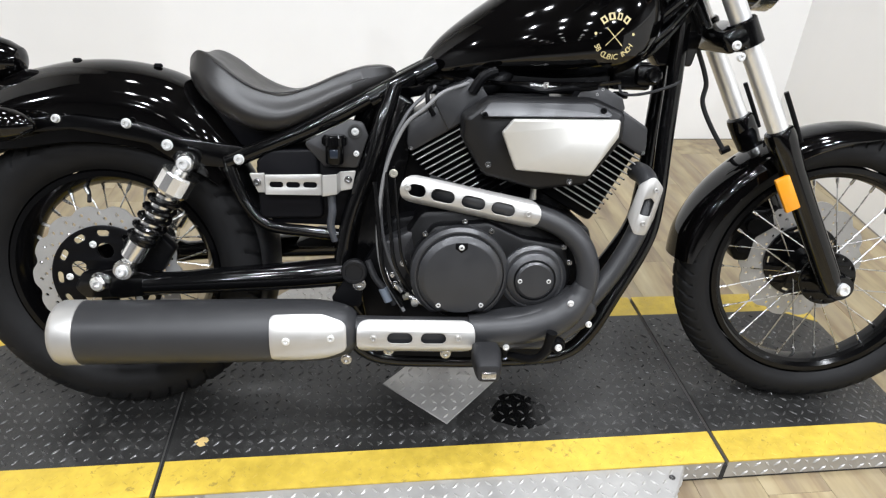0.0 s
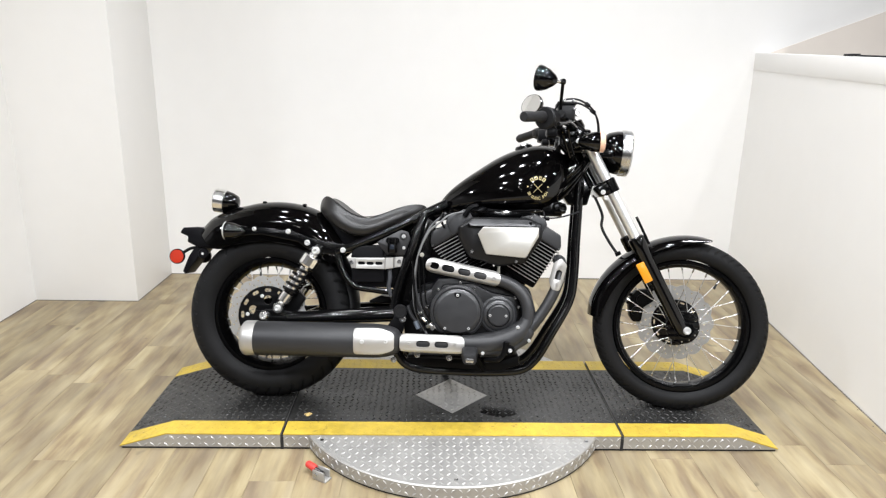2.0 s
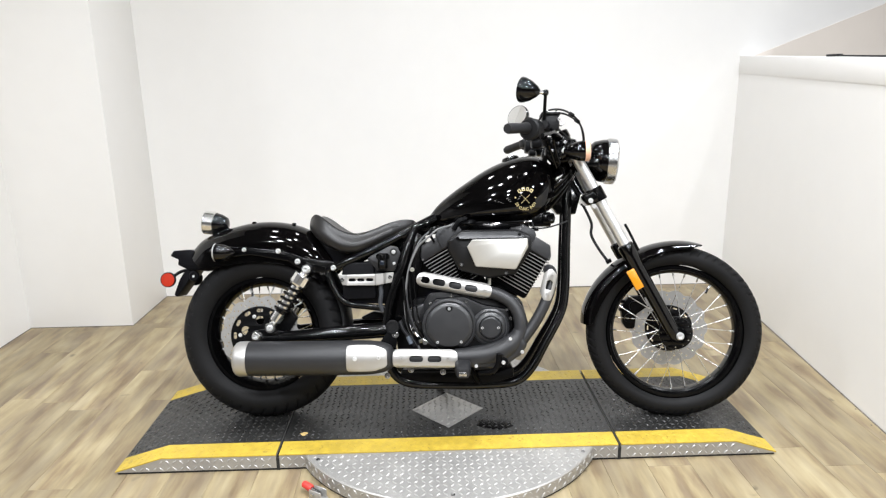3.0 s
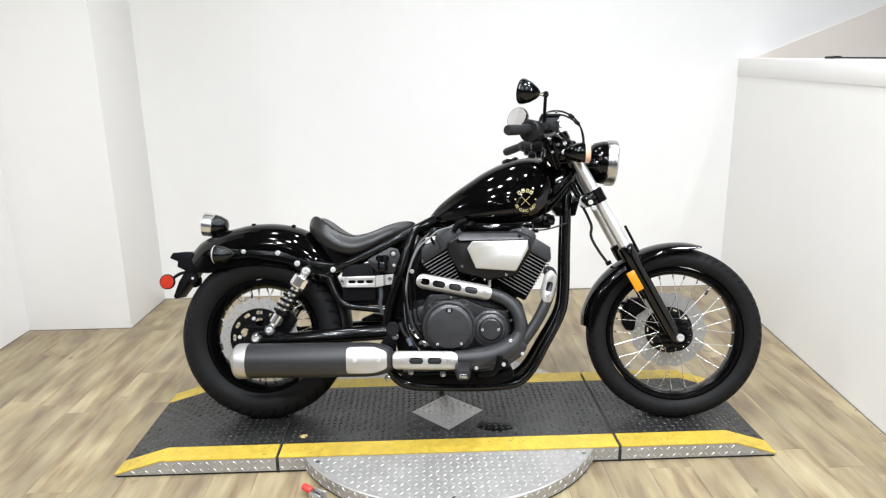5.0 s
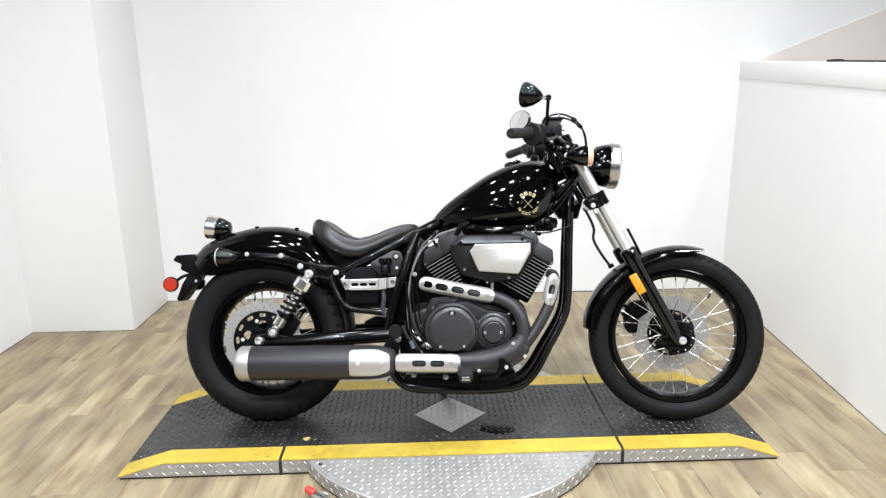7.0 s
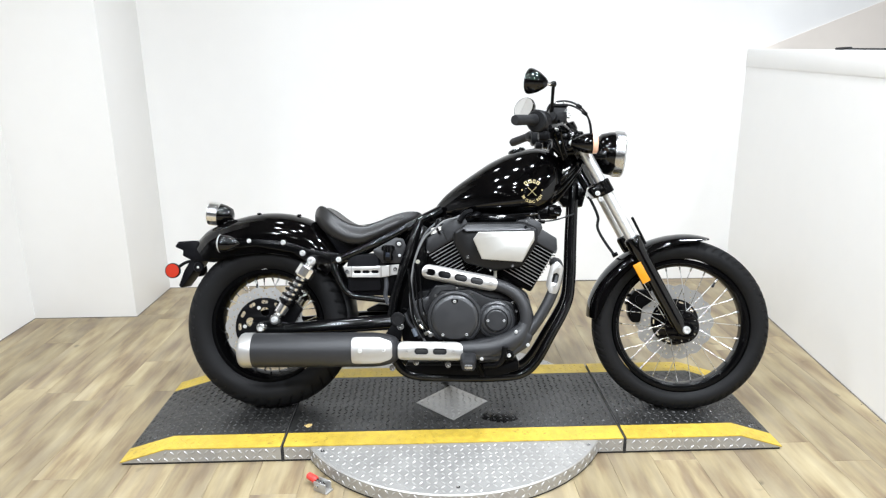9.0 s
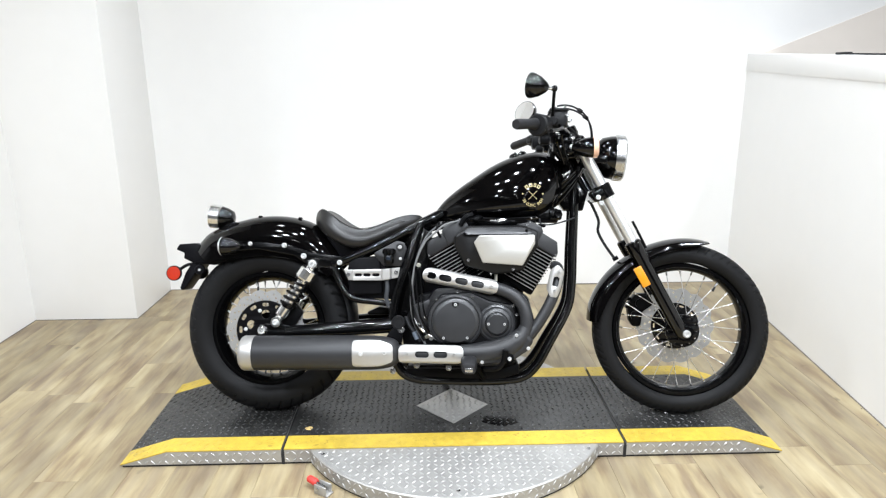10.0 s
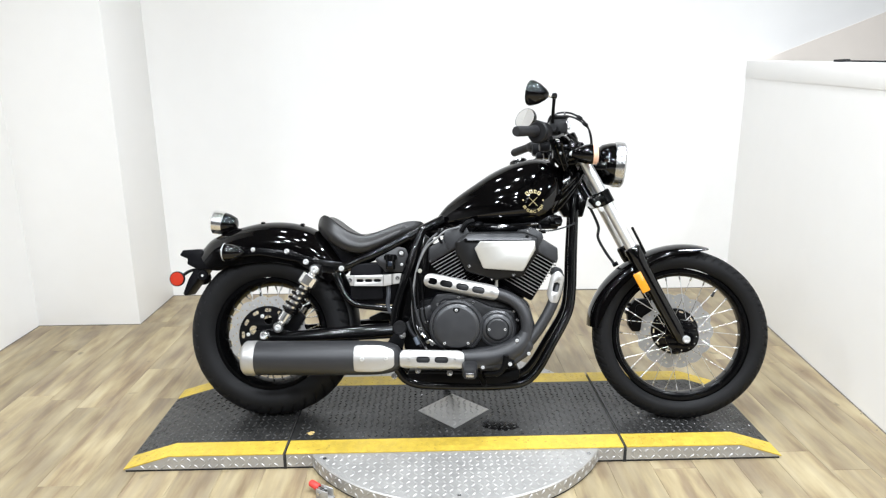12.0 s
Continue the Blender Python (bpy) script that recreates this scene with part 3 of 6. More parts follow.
platform = empty_thing("turntable_platform", Matrix(), "low ramped motorcycle turntable of dark tread plate with yellow edges", "platform")


def deck(xs, zs, y0, y1, z_low=0.0085):
    """A slab with a stepped or sloping top, between two y."""
    outline = [(x, z) for x, z in zip(xs, zs)] + [(xs[-1], z_low), (xs[0], z_low)]
    return prism(outline, y0, y1)


def sheet(xs, zs, y0, y1, thick):
    """A thin plate that follows the deck's slopes."""
    return prism([(x, z) for x, z in zip(xs, zs)] + [(x, z - thick) for x, z in list(zip(xs, zs))[::-1]], y0, y1)


def section(xs, zs):
    part("side_plate", deck(xs, [z - 0.002 for z in zs], Y0, Y1), M_STEEL, platform, "bare steel tread plate edge")
    part("deck_plate", sheet(xs, [z + 0.001 for z in zs], Y0 + STRIP, Y1 - STRIP, 0.004), M_DECK, platform, "worn dark grip tread plate")
    part("yellow_strip", sheet(xs, [z + 0.0015 for z in zs], Y0 - 0.001, Y0 + STRIP, 0.004), M_YELLOW, platform, "yellow painted safety edge")
    part("yellow_strip", sheet(xs, [z + 0.0015 for z in zs], Y1 - STRIP, Y1 + 0.001, 0.004), M_YELLOW, platform)


section((X0, RAMP0, JOINT_A - 0.0055), (0.012, TOP, TOP))
section((JOINT_A + 0.0055, JOINT_B - 0.0055), (TOP, TOP))
section((JOINT_B + 0.0055, RAMP1, X1), (TOP, TOP, 0.012))
DISC = (-0.081, 0.045, 0.585)
# black strip and ring paint in the shade line under the platform's edge
part("under_shade", box(X0 + 0.006, X1 - 0.006, Y0 + 0.003, Y1 - 0.003, 0.0, 0.0088), M_DARK, platform, "black strip standing in for the shade under the plates")
part("under_shade_ring", lathe([(0, 0.0), (DISC[2] - 0.003, 0.0), (DISC[2] - 0.003, 0.0084), (0, 0.0084)], Matrix.Translation((DISC[0], DISC[1], 0)), 96), M_DARK, platform)
part("turntable_disc", lathe([(0, 0.0080), (DISC[2], 0.0080), (DISC[2], TOP - 0.008), (DISC[2] - 0.004, TOP - 0.004), (0, TOP - 0.004)], Matrix.Translation((DISC[0], DISC[1], 0)), 128), M_STEEL, platform, "round bare steel tread plate turntable")
# black boxes in the open joints stand in for the shade inside them
for xj in (JOINT_A, JOINT_B):
    part("joint_filler", box(xj - 0.0057, xj + 0.0057, Y0 - 0.0005, Y1 + 0.0005, 0.001, TOP - 0.012), M_DARK, platform, "black filler painting in the shade of the gap")
PLATE = (-0.079, 0.047, 0.141)
part("diamond_plate", lathe([(0, 0.0), (PLATE[2], 0.0), (PLATE[2], 0.0025), (PLATE[2] - 0.002, 0.0035), (0, 0.0035)], Matrix.Translation((PLATE[0], PLATE[1], TOP + 0.0005)), 4), M_STEEL, platform, "bare steel diamond-shaped inspection plate")


def lug(pos, turn, up, rise):
    """Corners and faces of one raised tread lozenge."""
    z = Vector(up)
    x = Vector((1, 0, 0)) if abs(z.x) < 0.9 else Vector((0, 1, 0))
    y = z.cross(x).normalized()
    x = y.cross(z).normalized()
    a = radians(turn)
    u, v = x * math.cos(a) + y * math.sin(a), y * math.cos(a) - x * math.sin(a)
    p = Vector(pos)
    return [p - u * 0.0102, p + v * 0.0034, p + u * 0.0102, p - v * 0.0034, p - u * 0.005 + z * rise, p + u * 0.005 + z * rise]


def tread(name, places, mat, rise, label):
    """All the raised lozenges of one surface, as one mesh."""
    verts, faces = [], []
    for pos, turn, up in places:
        n = len(verts)
        verts += lug(pos, turn, up, rise)
        faces += [(n, n + 3, n + 5, n + 4), (n + 1, n + 4, n + 5, n + 2), (n, n + 4, n + 1), (n + 3, n + 2, n + 5)]
    me = bpy.data.meshes.new(name)
    me.from_pydata([tuple(v) for v in verts], [], faces)
    me.materials.append(mat)
    ob = new(name, me)
    ob.parent = platform
    return tagged(ob, label, kind="stuff")


def deck_z(x):
    if x < RAMP0:
        return 0.012 + (TOP - 0.012) * (x - X0) / (RAMP0 - X0)
    if x > RAMP1:
        return 0.012 + (TOP - 0.012) * (X1 - x) / (X1 - RAMP1)
    return TOP


def deck_up(x):
    if x < RAMP0:
        return Vector((-(TOP - 0.008), 0, RAMP0 - X0)).normalized()
    if x > RAMP1:
        return Vector((TOP - 0.008, 0, X1 - RAMP1)).normalized()
    return Vector((0, 0, 1))


PITCH = 0.0235
dark, yellow, bare = [], [], []
for i in range(int((X1 - X0) / PITCH)):
    for j in range(int((Y1 - Y0) / PITCH) + 1):
        x, y = X0 + 0.012 + i * PITCH, Y0 + 0.012 + j * PITCH
        if y > Y1 - 0.008 or min(abs(x - JOINT_A), abs(x - JOINT_B)) < 0.012 or abs(x - PLATE[0]) + abs(y - PLATE[1]) < PLATE[2] + 0.012:
            continue
        if min(abs(y - Y0 - STRIP), abs(y - Y1 + STRIP)) < 0.0125:
            continue
        turn = 45 if (i + j) % 2 else -45
        spot = ((x, y, deck_z(x) + 0.001), turn, deck_up(x))
        (yellow if y < Y0 + STRIP - 0.006 or y > Y1 - STRIP + 0.006 else dark).append(spot)
for i in range(-26, 27):
    for j in range(-26, 27):
        x, y = DISC[0] + i * PITCH, DISC[1] + j * PITCH
        if math.hypot(x - DISC[0], y - DISC[1]) < DISC[2] - 0.014 and (y < Y0 - 0.014 or y > Y1 + 0.014):
            bare.append(((x, y, TOP - 0.004), 45 if (i + j) % 2 else -45, Vector((0, 0, 1))))
for i in range(-6, 7):
    for j in range(-6, 7):
        if abs(i) + abs(j) < 6:
            bare.append(((PLATE[0] + i * PITCH, PLATE[1] + j * PITCH, TOP + 0.004), 45 if (i + j) % 2 else -45, Vector((0, 0, 1))))
for i in range(int((X1 - X0) / PITCH)):
    for j in range(2):
        x, z = X0 + 0.02 + i * PITCH, 0.018 + j * 0.026
        if z < deck_z(x) - 0.012 and min(abs(x - JOINT_A), abs(x - JOINT_B)) > 0.014 and not abs(x - DISC[0]) < 0.505:
            bare.append(((x, Y0, z), 45 if (i + j) % 2 else -45, Vector((0, -1, 0))))
for k in range(150):
    a = 2 * math.pi * k / 150
    p = Vector((DISC[0] + DISC[2] * math.cos(a), DISC[1] + DISC[2] * math.sin(a), 0))
    if p.y < Y0 - 0.01 or p.y > Y1 + 0.01:
        for j in range(2):
            bare.append(((p.x, p.y, 0.018 + j * 0.024), 45 if (k + j) % 2 else -45, Vector((math.cos(a), math.sin(a), 0))))
tread("deck_tread", dark, M_LOZENGE, 0.0024, "dark raised tread lozenges")
tread("strip_tread", yellow, M_YELLOW, 0.0014, "yellow painted tread lozenges")
tread("steel_tread", bare, M_STEELTOP, 0.0026, "bright steel tread lozenges")
for x, y in ((-0.54, -0.275), (0.385, -0.275), (-0.082, -0.50)):
    part("countersunk_screw", lathe([(0, 0), (0.007, 0), (0.007, 0.001), (0.003, 0.001), (0.003, 0.0003), (0, 0.0003)], Matrix.Translation((x, y, TOP - 0.0035)), 12), M_STAINLESS, platform)

# the turntable's lock lever
lever = empty_thing("lock_lever", Matrix.Translation((-0.538, -0.404, 0.0)) @ pose(0, 0, 0, 0, 0, -32), "small steel lock lever with a red grip beside the turntable", "lever")
part("clevis", join(box(-0.005, 0.045, -0.018, -0.012, 0.0, 0.034, 0.003), box(-0.005, 0.045, 0.010, 0.016, 0.0, 0.034, 0.003), box(-0.005, 0.05, -0.018, 0.016, 0.0, 0.006, 0.002)), M_STEEL, lever, "dull steel clevis")
part("pin", rod((0.012, -0.024, 0.022), (0.012, 0.022, 0.022), 0.005), M_STAINLESS, lever)
part("shank", rod((0.03, -0.001, 0.022), (-0.02, 0.004, 0.026), 0.006), M_STAINLESS, lever)
part("grip", tube([(-0.008, 0.003, 0.025), (-0.014, 0.0035, 0.0255), (-0.044, 0.007, 0.028), (-0.050, 0.0075, 0.0283)], [0.010, 0.0125, 0.012, 0.007], 16, smooth=False), M_REDRUBBER, lever, "red rubber grip")


def blot(name, x, y, r, mat, label, seed):
    """A thin dried patch with a ragged rim."""
    rnd = random.Random(seed)
    bm = bmesh.new()
    rim = [bm.verts.new((r * (1 + 0.16 * math.sin(3 * a + seed) + 0.10 * math.sin(7 * a) + rnd.uniform(-0.06, 0.06)) * math.cos(a) * 1.15, r * (1 + 0.14 * math.sin(2 * a + seed) + rnd.uniform(-0.06, 0.06)) * math.sin(a), 0)) for a in np.linspace(0, 2 * math.pi, 36, endpoint=False)]
    bm.faces.new(rim)
    ext = bmesh.ops.extrude_face_region(bm, geom=bm.faces[:])
    bmesh.ops.translate(bm, verts=[v for v in ext["geom"] if isinstance(v, bmesh.types.BMVert)], vec=(0, 0, 0.0004))
    return mesh_thing(name, bm, mat, Matrix.Translation((x, y, TOP + 0.0012)), label, "stain")


blot("oil_stain", 0.095, -0.062, 0.056, material("oil_black", (0.003, 0.003, 0.003), 0.16, spec=0.35, rough_spread=0.06, scale=60), "black oily stain on the dark tread plate", 3)
blot("paint_fleck", -0.615, -0.108, 0.012, material("tan_fleck", (0.5, 0.36, 0.14), 0.7), "small tan fleck on the tread plate", 5)

# ---- the motorcycle: x ahead, y to its left, z up from where the tyres stand ----
LEAN, YAW = 14.52, -3.44
BIKE = Matrix.Translation((0, 0, TOP)) @ pose(0, 0, 0, 0, 0, YAW) @ pose(0, 0, 0, -LEAN)
bike = empty_thing("motorcycle", BIKE, "gloss black cruiser motorcycle with silver side covers, leaning on its stand", "motorcycle")
R_AX, F_AX = (-0.785, 0.323), (0.785, 0.331)


def piece(name, bm, mat, label="", parent=bike, angle=35.0):
    return part(name, bm, mat, parent, label, angle)


BOLT_MESHES = {}


def bolt(x, y, z, r=0.008, h=0.006, mat=None, parent=bike, side=-1, name="bolt"):
    """A bolt whose head faces the right-hand side (or the left)."""
    mat = mat or M_BOLT
    key = (r, h, mat.name)
    if key not in BOLT_MESHES:
        raw = bolt_mesh(r, h)
        bmesh.ops.transform(raw, matrix=DATUM.inverted(), verts=raw.verts[:])
        BOLT_MESHES[key] = to_mesh("bolt", finish(raw), mat)
    ob = new(name, BOLT_MESHES[key])
    ob.parent = parent
    ob.matrix_local = Matrix.Translation(DATUM @ Vector((x, y, z))) @ pose(0, 0, 0, 90 if side < 0 else -90)
    return ob


def shell(outline, holes, origin, tilt, radius, thick=0.003, reach=8, bevel=0.001, name="heat_shield", mat=None, label="", parent=bike, turn=0.0):
    """A plate of (u, v) outlines bent round an axis through origin that lies in the side plane, tilted by degrees."""
    bm = plate(outline, holes, 0.0, -thick, bevel)
    lo, hi = min(p[1] for p in outline), max(p[1] for p in outline)
    for z in np.linspace(lo, hi, reach + 2)[1:-1]:
        bmesh.ops.bisect_plane(bm, geom=bm.verts[:] + bm.edges[:] + bm.faces[:], plane_co=(0, 0, float(z)), plane_no=(0, 0, 1))
    for v in bm.verts:
        a, r = v.co.z / radius, radius - v.co.y
        v.co = Vector((v.co.x, -r * math.cos(a), r * math.sin(a)))
    moved(bm, Matrix.Translation(origin) @ pose(0, 0, 0, 0, -tilt, 0) @ pose(0, 0, 0, 0, 0, turn))
    return part(name, bm, mat or M_SILVER, parent, label, 30)


# -- wheels --
def tyre_mesh(r, tube_r, width, cuts, groove):
    """A tyre with a rounded crown and slanted sipes that run in from its shoulders, one for each of the cuts round it."""
    bm, rings, n = bmesh.new(), [], 26
    for k in range(cuts):
        for step, deep in ((0.0, 0), (0.04, 1), (0.20, 1), (0.25, 0), (0.48, 0), (0.74, 0)):
            ring = []
            for i in range(n + 1):
                a = -2.4 + 4.8 * i / n
                rr = r - tube_r + tube_r * math.cos(a)
                if deep and 0.25 < abs(a) < 1.15:
                    rr -= groove
                if 0.10 < abs(a) < 0.24:
                    rr -= groove * 0.6
                th = 2 * math.pi / cuts * (k + step + 0.9 * min(abs(a), 1.2) + (0.5 if a > 0 else 0.0))
                ring.append(bm.verts.new((rr * math.cos(th), width * math.sin(a), rr * math.sin(th))))
            rings.append(ring)
    for k in range(len(rings)):
        p, q = rings[k], rings[(k + 1) % len(rings)]
        for i in range(n):
            bm.faces.new((p[i], p[i + 1], q[i + 1], q[i]))
    return bm


def rim_mesh(bead, half, well):
    """A spoked rim: rounded lips and a drop centre that reaches in by well."""
    prof = [(bead + 0.010, half), (bead + 0.012, half - 0.004), (bead, half - 0.012), (bead - 0.002, half - 0.020), (bead - well * 0.5, 0.014), (bead - well * 0.55, -0.014),
            (bead - 0.002, -half + 0.020), (bead, -half + 0.012), (bead + 0.012, -half + 0.004), (bead + 0.010, -half), (bead - 0.001, -half), (bead - well * 0.42, -half + 0.012),
            (bead - well * 0.85, -0.018), (bead - well, 0), (bead - well * 0.85, 0.018), (bead - well * 0.42, half - 0.012), (bead - 0.001, half)]
    return lathe(prof, SIDE, 96, closed=True)


def wheel(name, axle, bead, half, well, tyre_r, tube_r, tyre_half, label, hub_r, flange_y, spokes, cuts, groove):
    w = piece(name, rim_mesh(bead, half, well), M_RIM, label)
    w.matrix_local = Matrix.Translation((axle[0], 0, axle[1]))
    part("tyre", tyre_mesh(tyre_r, tube_r, tyre_half, cuts, groove), M_TYRE, w, "black road tyre with grooved shoulders", 50)
    part("hub", lathe([(0, -0.075), (0.02, -0.075), (0.024, -flange_y - 0.006), (hub_r, -flange_y - 0.004), (hub_r, -flange_y + 0.004), (0.03, -flange_y + 0.01),
                       (0.03, flange_y - 0.01), (hub_r, flange_y - 0.004), (hub_r, flange_y + 0.004), (0.024, flange_y + 0.006), (0.02, 0.075), (0, 0.075)], SIDE, 40), M_RIM, w, "black wheel hub")
    kinds = []
    for s, lead in ((-1, 34), (-1, -34), (1, 34), (1, -34)):
        a = radians(lead)
        p, q = Vector((hub_r * 0.9 * math.cos(a), s * flange_y, hub_r * 0.9 * math.sin(a))), Vector((bead - well + 0.003, s * 0.008, 0))
        bm = join(rod(p, q, 0.0015, 8), lathe([(0, 0), (0.0036, 0), (0.0036, 0.014), (0.0024, 0.018), (0, 0.018)], along(q, p), 8))
        kinds.append(to_mesh("spoke", finish(bm), M_STAINLESS))
    for k in range(spokes):
        sp = new("spoke", kinds[k % 4])
        sp.parent = w
        sp.matrix_local = pose(0, 0, 0, 0, 360.0 * k / spokes, 0)
    return w


def wave_disc(r_out, r_in, lobes, depth, holes, y0, y1):
    """A scalloped brake disc with three rings of drilled holes, in polar cells with a hole each."""
    bm = bmesh.new()
    reach = r_out - depth - 0.001
    edges = np.linspace(r_in, reach, 4)

    def at(r, t, y):
        return bm.verts.new((r * math.cos(t), y, r * math.sin(t)))

    for j in range(3):
        r0, r1 = edges[j], edges[j + 1]
        for k in range(holes):
            t0, t1 = 2 * math.pi * (k + j * 0.33) / holes, 2 * math.pi * (k + 1 + j * 0.33) / holes
            tm, rm = (t0 + t1) / 2, (r0 + r1) / 2
            cell = [(r1, t1), (r1, tm), (r1, t0), (rm, t0), (r0, t0), (r0, tm), (r0, t1), (rm, t1)]
            ring = [(rm + 0.0040 * math.sin(a), tm + 0.0040 * math.cos(a) / rm) for a in [math.pi / 4 * (1 + q) for q in range(8)]]
            fronts = [[at(r, t, y) for r, t in pts] for y in (y0, y1) for pts in (cell, ring)]
            for q in range(8):
                w = (q + 1) % 8
                bm.faces.new((fronts[0][q], fronts[0][w], fronts[1][w], fronts[1][q]))
                bm.faces.new((fronts[2][q], fronts[2][w], fronts[3][w], fronts[3][q]))
                bm.faces.new((fronts[1][q], fronts[1][w], fronts[3][w], fronts[3][q]))
    n = lobes * 12
    loops = []
    for r, y in ((reach, y0), (None, y0), (None, y1), (reach, y1)):
        loops.append([at(r or r_out - depth * (0.5 - 0.5 * math.cos(lobes * t)) ** 2, t, y) for t in np.linspace(0, 2 * math.pi, n, endpoint=False)])
    for p, q in zip(loops, loops[1:]):
        for k in range(n):
            bm.faces.new((p[k], p[(k + 1) % n], q[(k + 1) % n], q[k]))
    bmesh.ops.recalc_face_normals(bm, faces=bm.faces[:])
    return bm


rear = wheel("rear_wheel", R_AX, 0.205, 0.05, 0.024, 0.323, 0.060, 0.072, "black rear wheel rim with steel spokes", 0.062, 0.045, 36, 40, 0.008)
front = wheel("front_wheel", F_AX, 0.243, 0.033, 0.018, 0.331, 0.042, 0.049, "black front wheel rim with steel spokes", 0.046, 0.042, 28, 64, 0.006)
part("brake_disc", wave_disc(0.151, 0.108, 14, 0.009, 24, -0.086, -0.081), M_DISC, rear, "drilled steel wave brake disc")
carrier_holes = [slot(0.095 * math.cos(t), 0.095 * math.sin(t), 0.026, 0.013, math.degrees(t) + 90) for t in np.linspace(0, 2 * math.pi, 12, endpoint=False)]
carrier_holes += [circle(0.058 * math.cos(t), 0.058 * math.sin(t), 0.017, 16) for t in np.linspace(0.3, 2 * math.pi + 0.3, 5, endpoint=False)]
part("disc_carrier", plate(circle(0, 0, 0.111, 60), carrier_holes, -0.092, -0.085, 0.001), M_SATIN, rear, "black brake disc carrier")
for t in np.linspace(0.6, 2 * math.pi + 0.6, 5, endpoint=False):
    bolt(0.075 * math.cos(t), -0.092, 0.075 * math.sin(t), 0.006, 0.005, parent=rear)
part("brake_disc", wave_disc(0.151, 0.088, 14, 0.009, 24, 0.068, 0.073), M_DISC, front, "drilled steel wave brake disc")
part("disc_carrier", plate(circle(0, 0, 0.092, 60), [slot(0.081 * math.cos(t), 0.081 * math.sin(t), 0.018, 0.006, math.degrees(t) + 90) for t in np.linspace(0, 2 * math.pi, 10, endpoint=False)], 0.060, 0.067, 0.001), M_RIM, front, "black brake disc carrier")
hub_holes = [circle(0.055 * math.cos(t), 0.055 * math.sin(t), 0.0035, 8) for t in np.linspace(0, 2 * math.pi, 12, endpoint=False)]
part("hub_cover", plate(circle(0, 0, 0.063, 40), hub_holes, -0.062, -0.052, 0.002), M_RIM, front, "black drilled hub cover")
for w_, t_, b_ in ((rear, 1.9, 0.212), (front, 0.9, 0.258)):
    p0 = Vector(((b_ - 0.03) * math.cos(t_), -0.004, (b_ - 0.03) * math.sin(t_)))
    part("tyre_valve", tube([p0, p0 * 0.93 + Vector((0, -0.004, 0)), p0 * 0.84 + Vector((0, -0.02, 0))], [0.004, 0.004, 0.0045], 8), M_GRIP, w_)

# -- rear fender: a swept hood round the tyre --
def hood(axle, arc, half, skirt, thick=0.0025, crown=0.72, steps=40, drop=0.06):
    """Sweeps a crowned section along arc: (degrees, radius at the crown, radius at the skirt's edge)."""
    deg = [a[0] for a in arc]
    ts = np.linspace(deg[0], deg[-1], steps)
    order = np.argsort(deg)
    tops = np.interp(ts, np.array(deg)[order], np.array([a[1] for a in arc])[order])
    lows = np.interp(ts, np.array(deg)[order], np.array([a[2] for a in arc])[order])
    widths = np.interp(ts, np.array(deg)[order], np.array([a[3] if len(a) > 3 else half for a in arc])[order])
    rings = []
    for t, top, low, hw in zip(ts, tops, lows, widths):
        fall = min(drop, max(top - low, 0.003))
        outer = []
        for i in range(29):
            s = -1 + 2 * i / 28
            u = abs(s)
            if u < crown:
                a = 0.5 * math.pi * u / crown
                y, r = hw * math.sin(a), top - fall * (1 - math.cos(a)) ** 0.9
            else:
                y, r = hw, (top - fall) + (low - top + fall) * (u - crown) / (1 - crown)
            outer.append((math.copysign(y, s), r))
        inner = [(y * (1 - thick / hw), r - thick) for y, r in outer][::-1]
        c, sn = math.cos(radians(t)), math.sin(radians(t))
        rings.append([(axle[0] + r * c, y, axle[1] + r * sn) for y, r in outer + inner])
    return loft(rings)


fender = piece("rear_fender", hood(R_AX, [(132, 0.430, 0.34), (124, 0.441, 0.315), (116, 0.437, 0.295), (105, 0.431, 0.285), (92, 0.433, 0.280), (80, 0.436, 0.280), (70, 0.438, 0.285), (55, 0.432, 0.29), (40, 0.405, 0.31)], 0.094, 0.1, drop=0.085), M_GLOSS, "gloss black rear fender")
piece("inner_fender", hood(R_AX, [(62, 0.376, 0.33), (30, 0.352, 0.32), (5, 0.339, 0.312), (-14, 0.334, 0.308)], 0.066, 0.05, drop=0.03), M_HOUSING, "matt black inner fender")
for x, z in ((-0.828, 0.752), (-0.672, 0.746)):
    part("fender_screw", lathe([(0, 0), (0.009, 0), (0.009, 0.004), (0.006, 0.007), (0, 0.007)], Matrix.Translation((x, -0.012, z - 0.002)), 12), M_SATIN, fender)
# fender strut along the skirt
datum(-0.012, 0, -0.012)
strut = piece("fender_strut", prism(rounded([(-0.47, 0.612), (-0.50, 0.572), (-0.60, 0.574), (-0.66, 0.615), (-0.80, 0.640), (-0.90, 0.630), (-0.90, 0.655), (-0.80, 0.668), (-0.68, 0.655), (-0.60, 0.628)], 0.012), -0.107, -0.096, 0.003), M_RIM, "black fender stay")
piece("fender_strut", prism(rounded([(-0.47, 0.612), (-0.50, 0.572), (-0.60, 0.574), (-0.66, 0.615), (-0.80, 0.640), (-0.90, 0.630), (-0.90, 0.655), (-0.80, 0.668), (-0.68, 0.655), (-0.60, 0.628)], 0.012), 0.096, 0.107, 0.003), M_RIM)
datum()
for x, z, r in ((-0.838, 0.648, 0.0068), (-0.709, 0.642, 0.008), (-0.636, 0.602, 0.009), (-0.499, 0.578, 0.0085)):
    bolt(x, -0.107 if x < -0.55 else -0.116, z, r, 0.009)

